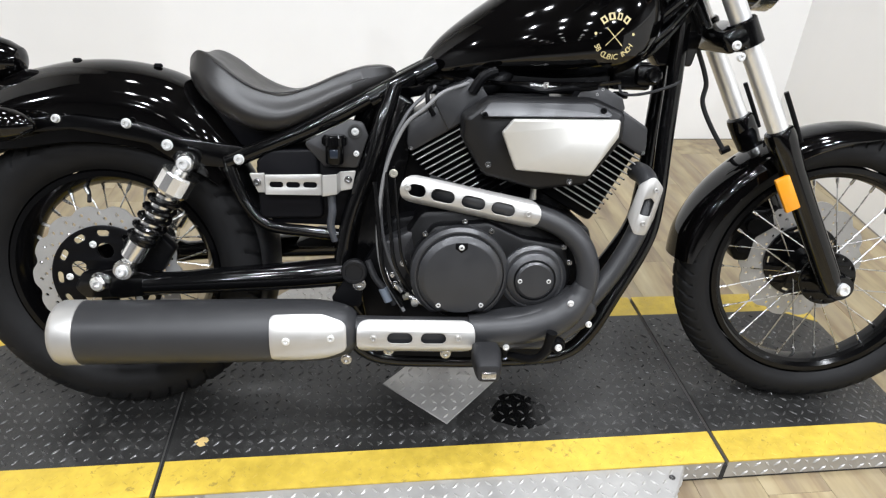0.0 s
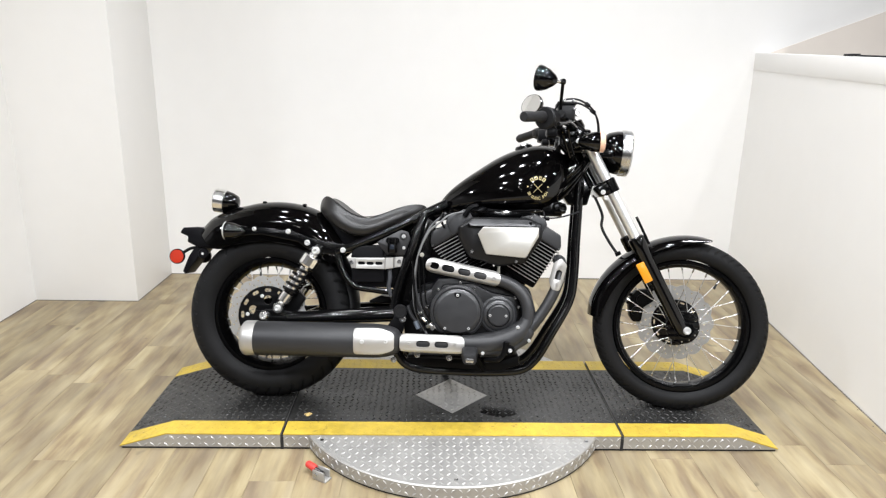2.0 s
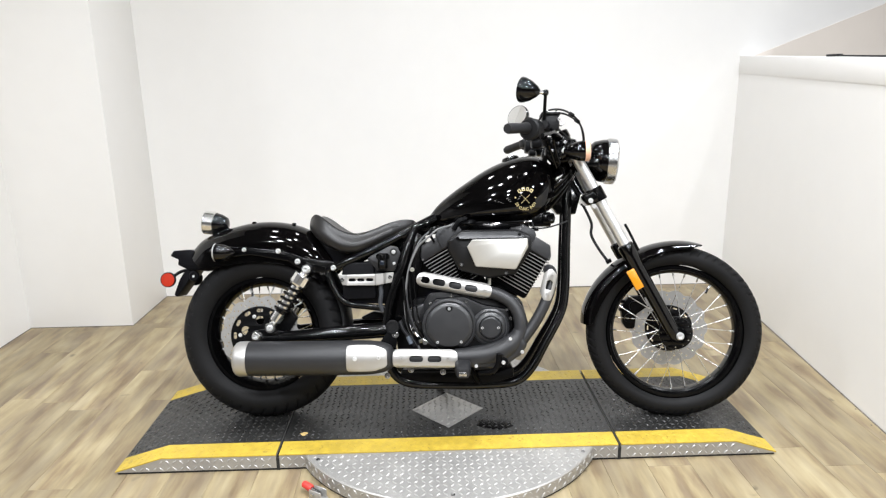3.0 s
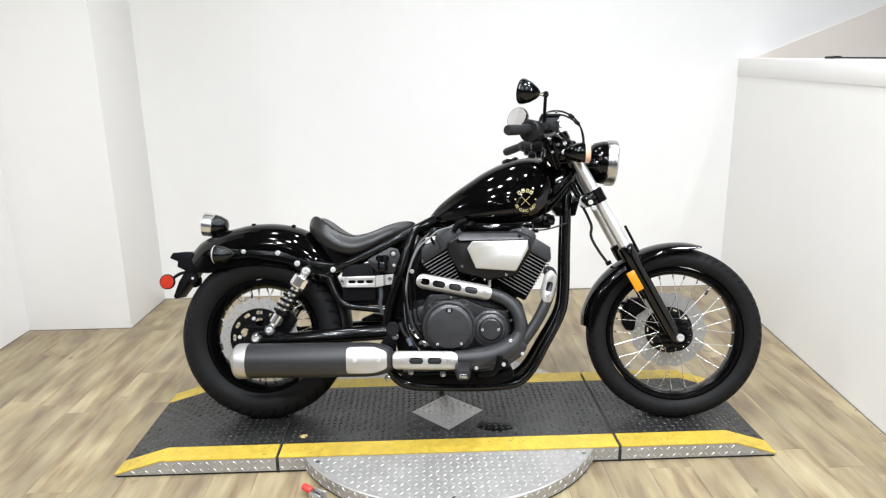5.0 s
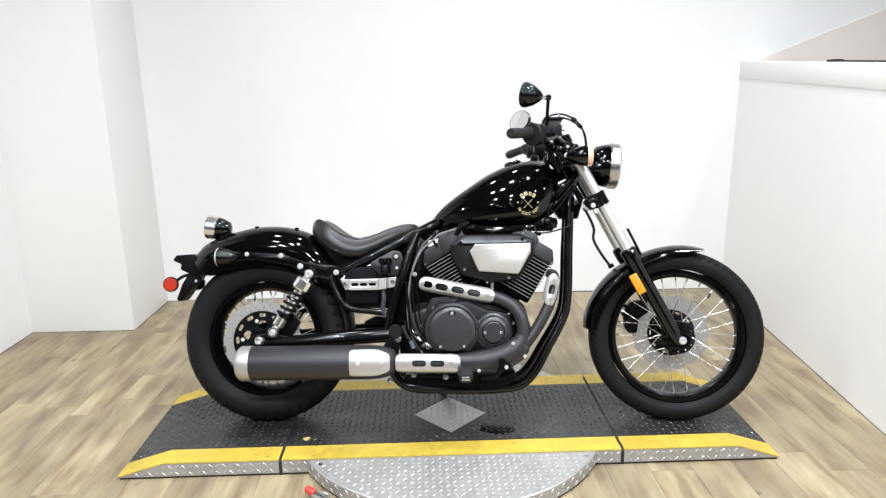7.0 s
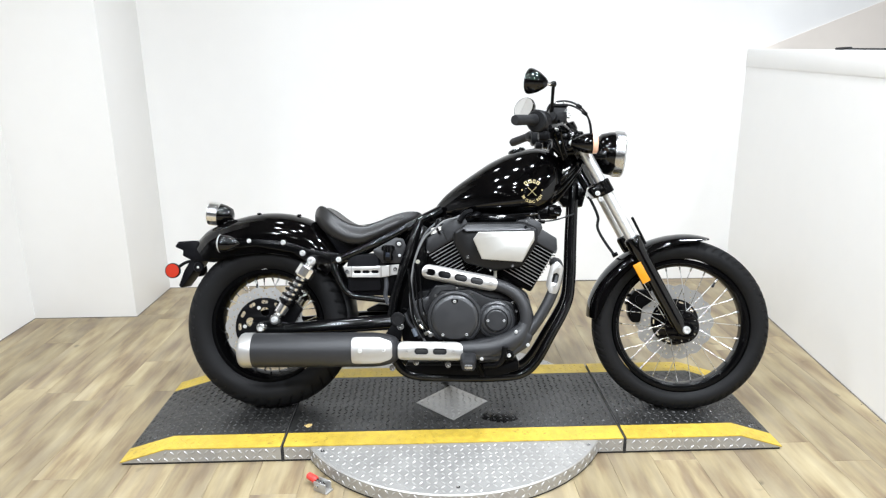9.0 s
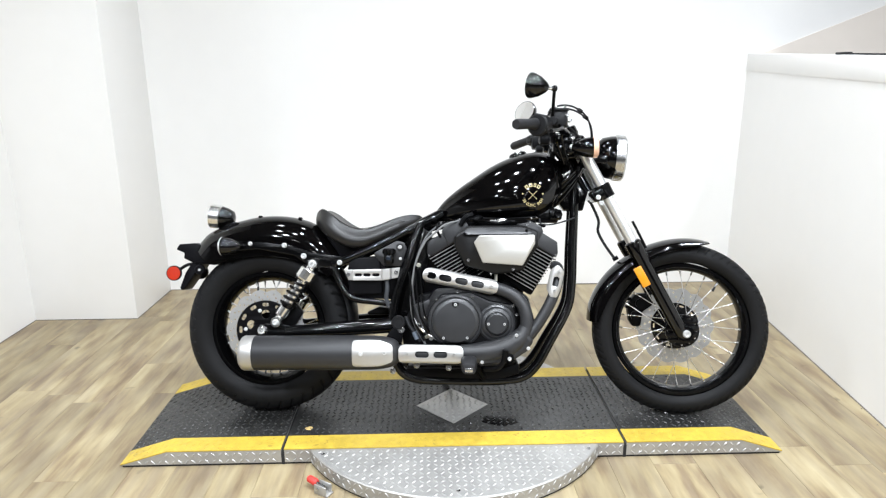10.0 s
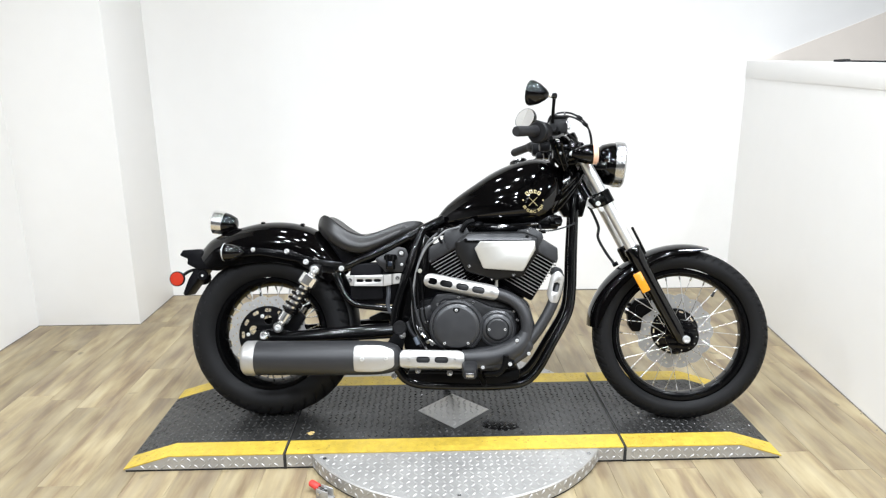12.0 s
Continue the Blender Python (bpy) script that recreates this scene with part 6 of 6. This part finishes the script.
for s in (-1, 1):
    leg = piece("fork_leg", lathe([(0, -0.03), (0.018, -0.028), (0.024, -0.01), (0.025, 0.03), (0.026, 0.28), (0.0285, 0.315), (0.030, 0.33), (0.030, 0.365), (0.028, 0.372), (0.0215, 0.376), (0, 0.376)], along(on_fork(0, s * 0.1), on_fork(1, s * 0.1)), 32), M_GLOSS, "gloss black fork slider")
    part("stanchion", rod(on_fork(0.36, s * 0.1), on_fork(0.80, s * 0.1), 0.0205, 32), M_FORK, leg, "chrome fork tube")
    part("axle_lug", lathe([(0, -0.02), (0.026, -0.02), (0.029, -0.016), (0.029, 0.016), (0.026, 0.02), (0, 0.02)], at_side(0.785, s * 0.098, 0.326), 28), M_FRAME, leg)
    part("hose_guide", tube([on_fork(0.33, s * 0.1, 0.034), on_fork(0.39, s * 0.1, 0.036), on_fork(0.44, s * 0.1, 0.037)], 0.005, 10), M_SATIN, leg)
part("axle_bolt", lathe([(0, 0), (0.0145, 0), (0.0145, 0.006), (0.011, 0.012), (0.007, 0.012), (0.007, 0.004), (0, 0.004)], at_side(0.786, -0.118, 0.325), 20), M_BOLT, leg, "bright axle end")
piece("fork_reflector", moved(box(-0.0155, 0.0155, -0.006, 0.006, -0.039, 0.039, 0.003), Matrix.Translation(on_fork(0.245, -0.118, -0.030)) @ pose(0, 0, 0, 0, -28.4, 0)), M_AMBER, "amber fork reflector")
lowc = piece("lower_clamp", join(moved(box(-0.042, 0.026, -0.128, 0.128, -0.022, 0.022, 0.012, 3), Matrix.Translation(on_fork(0.585, 0, -0.01)) @ pose(0, 0, 0, 0, -28.4, 0)),
                                 *[lathe([(0.0, -0.026), (0.0285, -0.026), (0.029, 0.022), (0.026, 0.026), (0, 0.026)], along(on_fork(0.585, s * 0.1), on_fork(1, s * 0.1)), 28) for s in (-1, 1)]), M_FRAME, "black lower fork clamp")
for d in (-0.012, 0.012):
    p = on_fork(0.565 + d, -0.134, -0.034)
    bolt(p.x, p.y, p.z, 0.0075, 0.006, parent=lowc)
piece("upper_clamp", join(moved(box(-0.05, 0.035, -0.13, 0.13, -0.014, 0.014, 0.010, 3), Matrix.Translation(on_fork(0.775, 0, -0.005)) @ pose(0, 0, 0, 0, -28.4, 0)),
                                 *[lathe([(0.0, -0.02), (0.029, -0.02), (0.029, 0.018), (0.02, 0.026), (0, 0.026)], along(on_fork(0.785, s * 0.1), on_fork(1, s * 0.1)), 28) for s in (-1, 1)]), M_FRAME, "black upper fork clamp")
f_fender = piece("front_fender", hood(F_AX, [(175, 0.354, 0.318), (165, 0.358, 0.305), (150, 0.354, 0.298), (135, 0.349, 0.296), (115, 0.345, 0.296), (104, 0.347, 0.303), (95, 0.349, 0.310), (84, 0.352, 0.322), (78, 0.353, 0.336), (74.5, 0.352, 0.345)], 0.070, 0.05, steps=48, drop=0.035), M_GLOSS, "gloss black front fender")
piece("front_caliper", join(prism(rounded([(0.608, 0.345), (0.602, 0.408), (0.632, 0.450), (0.690, 0.452), (0.704, 0.410), (0.662, 0.380), (0.654, 0.322), (0.622, 0.322)], 0.012), 0.055, 0.105, 0.006), *[lathe([(0, 0), (0.017, 0), (0.019, 0.004), (0.019, 0.014), (0, 0.014)], at_side(x, 0.055, z), 20) for x, z in ((0.632, 0.366), (0.650, 0.414))], box(0.596, 0.612, 0.058, 0.10, 0.392, 0.404, 0.002), box(0.600, 0.618, 0.058, 0.10, 0.424, 0.436, 0.002), rod((0.676, 0.05, 0.440), (0.694, 0.05, 0.462), 0.007)), M_SATIN, "black front brake caliper")
datum(0.012, 0, -0.008)
piece("brake_hose", tube([(0.437, 0.05, 0.825), (0.449, 0.055, 0.808), (0.476, 0.06, 0.747), (0.475, 0.06, 0.702), (0.503, 0.06, 0.648), (0.540, 0.06, 0.596)], 0.0055, 10), M_GRIP, "black brake hose")
piece("hose_clip", tube([(0.533, 0.06, 0.592), (0.552, 0.06, 0.602)], 0.008, 10, smooth=False), M_SATIN)

datum()
lamp_m = Matrix.Translation((0.508, 0, 0.980)) @ pose(0, 0, 0, 0, 95, 0)
lamp = piece("headlamp", lathe([(0, -0.055), (0.02, -0.055), (0.05, -0.045), (0.072, -0.022), (0.081, 0.01), (0.083, 0.034), (0.0, 0.034)], lamp_m, 56), M_GLOSS, "gloss black headlamp shell")
part("rim", lathe([(0.082, 0.026), (0.0865, 0.028), (0.0875, 0.034), (0.0865, 0.060), (0.080, 0.066), (0.074, 0.064), (0.074, 0.034)], lamp_m, 56, closed=True), M_STAINLESS, lamp, "chrome headlamp rim")
part("lens", lathe([(0.075, 0.060), (0.05, 0.070), (0, 0.075)], lamp_m, 48), M_LENS, lamp, "clear headlamp lens")
part("bracket", join(rod((0.46, -0.10, 0.965), (0.46, 0.10, 0.965), 0.012), box(0.40, 0.50, -0.105, -0.090, 0.95, 0.98, 0.005), box(0.40, 0.50, 0.09, 0.105, 0.95, 0.98, 0.005)), M_FRAME, lamp)
bolt(0.362, -0.128, 1.002, 0.010, 0.008)
for s in (-1, 1):
    sm = Matrix.Translation((0.422, s * 0.165, 1.002)) @ pose(0, 0, 0, 0, 90, 0) @ Matrix.Scale(1.12, 4)
    sg = piece("turn_signal", lathe([(0, -0.052), (0.010, -0.050), (0.022, -0.032), (0.031, -0.008), (0.0335, 0.012), (0.0335, 0.018), (0, 0.018)], sm, 36), M_GLOSS, "bullet turn signal with a pale lens rim")
    part("lens", lathe([(0.0335, 0.016), (0.034, 0.028), (0.028, 0.033), (0, 0.036)], sm, 36), M_PALEAMBER, sg, "pale amber lens")
    front_signals.append(sg)
    part("stem", rod((0.390, s * 0.11, 0.995), (0.393, s * 0.145, 0.998), 0.011), M_GLOSS, sg)

# the front end stands turned a little to the right
steer = Matrix.Translation((0.431, 0, 0.845)) @ Matrix.Rotation(radians(-STEER), 4, AX_F) @ Matrix.Translation((-0.431, 0, -0.845))
bpy.context.view_layer.update()
foot = Vector((F_AX[0], 0, 0))
for ob in (front, f_fender):
    ob.matrix_local = Matrix.Translation(foot) @ Matrix.Scale(0.985, 4) @ Matrix.Translation(-foot) @ ob.matrix_local
bpy.context.view_layer.update()
for ob in bike.children:
    if ob.name.split(".")[0] in ("front_wheel", "fork_leg", "fork_reflector", "lower_clamp", "upper_clamp", "front_fender", "front_caliper", "headlamp", "brake_hose", "hose_clip") or ob in front_signals:
        ob.matrix_local = steer @ ob.matrix_local

# -- handlebar, grips, mirrors, dials --
datum(0.018, 0, -0.004)
bar = piece("handlebar", tube([(0.205, -0.30, 1.056), (0.255, -0.22, 1.066), (0.32, -0.12, 1.062), (0.335, -0.05, 1.055), (0.335, 0.05, 1.055), (0.325, 0.12, 1.070), (0.285, 0.22, 1.094), (0.245, 0.30, 1.100)], 0.0115, 14), M_FRAME, "black handlebar")
part("grip", tube([(0.114, -0.415, 1.040), (0.120, -0.408, 1.0410), (0.166, -0.345, 1.053), (0.186, -0.32, 1.058)], [0.0155, 0.0178, 0.0170, 0.0200], 18, smooth=False), M_RUBBERGRIP, bar, "black rubber grip")
part("grip", tube([(0.163, 0.40, 1.087), (0.168, 0.392, 1.089), (0.215, 0.33, 1.099), (0.232, 0.31, 1.101)], [0.0155, 0.018, 0.017, 0.0195], 18, smooth=False), M_RUBBERGRIP, bar)
part("switch_housing", moved(join(lathe([(0, -0.026), (0.033, -0.026), (0.038, -0.020), (0.038, 0.020), (0.033, 0.026), (0, 0.026)], None, 28), box(-0.034, -0.012, -0.02, 0.02, -0.02, 0.02, 0.006), box(0.0, 0.036, -0.016, 0.016, -0.018, 0.018, 0.006)), along((0.205, -0.30, 1.056), (0.24, -0.24, 1.062))), M_HOUSING, bar, "black switch housing")
part("switch_housing", moved(join(lathe([(0, -0.02), (0.025, -0.02), (0.025, 0.02), (0, 0.02)], None, 20), box(-0.03, 0.032, -0.016, 0.016, -0.018, 0.018, 0.006)), along((0.245, 0.30, 1.100), (0.275, 0.24, 1.098))), M_HOUSING, bar)
mc = piece("master_cylinder", join(box(0.245, 0.304, -0.275, -0.215, 1.058, 1.112, 0.008), rod((0.25, -0.29, 1.075), (0.285, -0.20, 1.078), 0.014), box(0.241, 0.308, -0.280, -0.210, 1.111, 1.120, 0.003)), M_HOUSING, "black brake master cylinder")
part("brake_lever", tube([(0.275, -0.28, 1.060), (0.278, -0.32, 1.046), (0.258, -0.37, 1.030), (0.228, -0.42, 1.016)], [0.006, 0.006, 0.005, 0.007], 10, flat=0.8), M_FRAME, mc, "black brake lever")
piece("clutch_lever", tube([(0.315, 0.27, 1.078), (0.310, 0.32, 1.070), (0.270, 0.37, 1.058), (0.235, 0.42, 1.046)], [0.007, 0.007, 0.006, 0.008], 10), M_SATIN, "dark clutch lever")
piece("lever_holder", join(box(0.232, 0.30, 0.235, 0.295, 1.056, 1.108, 0.008), box(0.245, 0.30, 0.20, 0.25, 1.035, 1.062, 0.006)), M_SATIN, "black clutch lever holder")
# right mirror: a deep black bowl whose glass looks back
mir_m = along((0.222, -0.356, 1.172), (0.168, -0.330, 1.186))
mr = piece("mirror", lathe([(0, -0.006), (0.008, -0.005), (0.018, 0.004), (0.033, 0.026), (0.0415, 0.048), (0.0435, 0.058), (0.042, 0.062), (0.0395, 0.060), (0, 0.058)], mir_m, 40), M_GLOSS, "round black mirror on a stalk")
part("glass", lathe([(0.0395, 0.0605), (0, 0.0608)], mir_m, 40), M_MIRROR, mr, "mirror glass")
part("stalk", tube([(0.250, -0.275, 1.085), (0.249, -0.305, 1.122), (0.248, -0.340, 1.164), (0.248, -0.343, 1.168)], 0.0058, 10), M_SATIN, mr)
part("ball_joint", rod((0.222, -0.354, 1.1710), (0.240, -0.348, 1.1705), 0.0060, 12), M_CHROME, mr, "bright mirror joint")
part("elbow", join(rod((0.238, -0.349, 1.1705), (0.255, -0.343, 1.1700), 0.0078, 14), lathe([(0, -0.004), (0.0085, -0.004), (0.0085, 0.006), (0.006, 0.0085), (0, 0.0085)], Matrix.Translation((0.249, -0.344, 1.172)), 16)), M_FRAME, mr)
ml_m = along((0.251, 0.385, 1.229), (0.194, 0.348, 1.235)) @ Matrix.Diagonal((1.48, 0.98, 1, 1))
mlf = piece("mirror", lathe([(0, -0.006), (0.008, -0.005), (0.018, 0.004), (0.035, 0.022), (0.045, 0.040), (0.0465, 0.048), (0.0455, 0.051), (0.0440, 0.050), (0, 0.049)], ml_m, 40), M_GLOSS, "round black mirror turned to the rider")
part("glass", lathe([(0.0440, 0.0505), (0, 0.0508)], ml_m, 40), M_MIRROR, mlf, "mirror glass")
part("stalk", tube([(0.300, 0.25, 1.09), (0.300, 0.30, 1.15), (0.285, 0.38, 1.218), (0.251, 0.388, 1.230)], 0.0052, 10), M_SATIN, mlf)
dial_m = Matrix.Translation((0.345, 0, 1.062)) @ pose(0, 0, 0, 0, -30, 0)
dial = piece("speedometer", lathe([(0, -0.02), (0.035, -0.018), (0.045, 0.0), (0.046, 0.026), (0.042, 0.030), (0.039, 0.026), (0, 0.026)], dial_m, 36), M_GLOSS, "round black speedometer")
part("dial_glass", lathe([(0.039, 0.0265), (0, 0.028)], dial_m, 36), M_LENS, dial)
for y in (-0.055, 0.055):
    piece("riser_clamp", box(0.315, 0.355, y - 0.02, y + 0.02, 1.005, 1.072, 0.008), M_SATIN, "black bar riser")
for pts in ([(0.225, -0.27, 1.075), (0.245, -0.25, 1.110), (0.275, -0.235, 1.135), (0.330, -0.21, 1.138), (0.385, -0.17, 1.110), (0.412, -0.12, 1.060), (0.415, -0.09, 1.00)],
            [(0.235, -0.26, 1.060), (0.255, -0.25, 1.095), (0.290, -0.235, 1.122), (0.340, -0.20, 1.125), (0.395, -0.16, 1.095), (0.418, -0.11, 1.045), (0.420, -0.08, 0.99)],
            [(0.27, -0.21, 1.08), (0.30, -0.18, 1.085), (0.345, -0.14, 1.062), (0.375, -0.11, 1.03), (0.385, -0.08, 0.98)],
            [(0.285, 0.25, 1.085), (0.32, 0.20, 1.13), (0.37, 0.12, 1.12), (0.405, 0.05, 1.06), (0.41, 0.02, 0.98)]):
    piece("control_cable", tube(pts, 0.0034, 8, 8), M_GRIP, "black control cable")
for x, y, z in ((0.375, -0.172, 1.112), (0.352, -0.19, 1.132)):
    piece("cable_clip", rod((x, y, z), (x + 0.014, y + 0.006, z - 0.008), 0.0075, 8), M_SATIN)
part("lower_switch", join(box(0.203, 0.240, -0.315, -0.268, 0.992, 1.024, 0.009), rod((0.222, -0.31, 1.02), (0.232, -0.28, 1.05), 0.012)), M_SATIN, bar)
piece("bar_clamp", join(prism(rounded([(0.276, 1.064), (0.345, 1.066), (0.376, 1.030), (0.364, 0.970), (0.304, 0.964), (0.276, 0.996)], 0.012), -0.100, -0.056, 0.008, 3), box(0.292, 0.334, -0.112, -0.07, 1.020, 1.050, 0.006)), M_RIM, "black bar clamp with wiring round it")
for pts in ([(0.285, -0.20, 1.062), (0.300, -0.14, 1.050), (0.312, -0.118, 1.010), (0.330, -0.10, 0.962)], [(0.262, -0.21, 1.052), (0.280, -0.15, 1.028), (0.300, -0.115, 0.990), (0.318, -0.09, 0.950)]):
    piece("bar_wire", tube(pts, 0.0046, 8), M_FRAME, "black wiring sleeve")
piece("signal_bracket", prism(rounded([(0.338, 1.028), (0.360, 1.044), (0.392, 1.038), (0.390, 0.980), (0.352, 0.974), (0.338, 0.990)], 0.008), -0.126, -0.112, 0.003), M_FRAME, "black signal bracket")
piece("switch_block", join(box(0.268, 0.335, 0.15, 0.225, 1.028, 1.082, 0.010), box(0.285, 0.325, 0.10, 0.16, 1.012, 1.05, 0.008), rod((0.275, 0.15, 1.05), (0.262, 0.13, 1.052), 0.008), rod((0.30, 0.15, 1.07), (0.296, 0.13, 1.078), 0.006)), M_RIM, "black left switch block")
for x, y, z, r in ((0.300, -0.285, 1.094, 0.0045), (0.262, -0.284, 1.122, 0.0035), (0.292, -0.284, 1.122, 0.0035), (0.318, -0.16, 1.078, 0.005), (0.345, -0.125, 1.040, 0.0055), (0.300, -0.12, 1.010, 0.004), (0.33, -0.118, 0.985, 0.004)):
    bolt(x, y, z, r, 0.006, M_STAINLESS)
piece("banjo_fitting", join(rod((0.292, -0.225, 1.082), (0.322, -0.215, 1.090), 0.006, 10), rod((0.318, -0.228, 1.090), (0.318, -0.205, 1.090), 0.008, 12)), M_STAINLESS, "bright brake hose fitting")
piece("nacelle", join(box(0.335, 0.43, -0.085, 0.085, 0.985, 1.035, 0.012), tube([(0.30, -0.06, 1.03), (0.28, -0.05, 0.99), (0.285, -0.04, 0.95)], 0.01, 10), tube([(0.30, -0.09, 1.06), (0.285, -0.09, 1.02), (0.29, -0.05, 0.99)], 0.006, 8), tube([(0.33, -0.10, 1.03), (0.31, -0.11, 1.0), (0.325, -0.08, 0.96)], 0.007, 8), box(0.24, 0.285, -0.10, -0.05, 1.03, 1.06, 0.008), rod((0.255, -0.20, 1.05), (0.27, -0.12, 1.04), 0.016)), M_SATIN, "black bar fittings behind the headlamp")
datum()

# ---- floor planks ----
PL_W, PL_L = 0.152, 0.95
plank_mesh = to_mesh("plank", finish(box(-PL_W / 2 + 0.0003, PL_W / 2 - 0.0003, -PL_L / 2 + 0.0003, PL_L / 2 - 0.0003, -0.006, 0.0, 0.0006, 1)), M_PLANK)
floor_ob = bpy.data.objects["floor"]
rnd = random.Random(11)
cols = int((1.95 - LEFT) / PL_W) + 2
for i in range(cols):
    shift = rnd.uniform(0, PL_L)
    x = LEFT + 0.02 + i * PL_W
    top = BACK + PL_L - shift
    while top > FLOOR_END:
        y1, y0 = min(top, BACK if x > RETURN_X - 0.1 else RETURN_Y + 0.05), max(top - PL_L, FLOOR_END)
        if y1 - y0 > 0.02:
            p = new("plank", plank_mesh)
            p.parent = floor_ob
            p.location, p.scale = (x, (y0 + y1) / 2, 0), (1, (y1 - y0) / PL_L, 1)
        top -= PL_L

# ---- ceiling lamps ----
BAY_LAMPS = ((-1.50, -1.45, 0.35), (-0.95, -1.60, 0.60), (-0.42, -0.90, 0.70), (0.58, -0.95, 0.85), (1.20, -0.95, 0.95), (-1.20, 0.40, 0.10), (-0.22, 0.75, 0.12), (1.25, 0.40, 0.70))  # x, y, share of the light
# the last two are added out of view to brighten the column and partition
HALL_AND_FILL_LAMPS = ((-1.75, -3.2, 1.7), (-0.60, -3.4, 0.8), (0.60, -3.3, 0.8), (1.9, -3.2, 2.2), (-2.6, -4.9, 1.6), (-0.75, -4.6, 0.7), (0.60, -4.7, 0.7), (2.2, -4.9, 1.8), (3.6, -2.4, 2.2), (-3.7, -2.2, 2.0))
FAR_LAMPS = tuple((x, y, 0.0) for y in (-6.6, -8.6, -10.8, -13.0) for x in (-2.6, -1.0, 0.6, 2.2))
proto = None
for lx, ly, share in BAY_LAMPS + HALL_AND_FILL_LAMPS + FAR_LAMPS:
    if share:
        ceiling_lamp(lx, ly, HALL_TOP - 0.075, 0.15, LAMP_WATTS * share)
    m = Matrix.Translation((lx, ly, HALL_TOP))
    if proto is None:
        proto = empty_thing("ceiling_lamp", m, "round white surface-mounted ceiling lamp, out of view", "ceiling lamp", "hall ceiling lamps")
        part("housing", lathe([(0.0, 0.0), (0.15, 0.0), (0.15, -0.06), (0.14, -0.066), (0.125, -0.06), (0.125, -0.02), (0, -0.02)], None, 40), M_CEIL, proto)
        part("diffuser", lathe([(0.125, -0.05), (0.08, -0.060), (0, -0.062)], None, 40), M_LAMP, proto)
    else:
        copy_thing(proto, m)
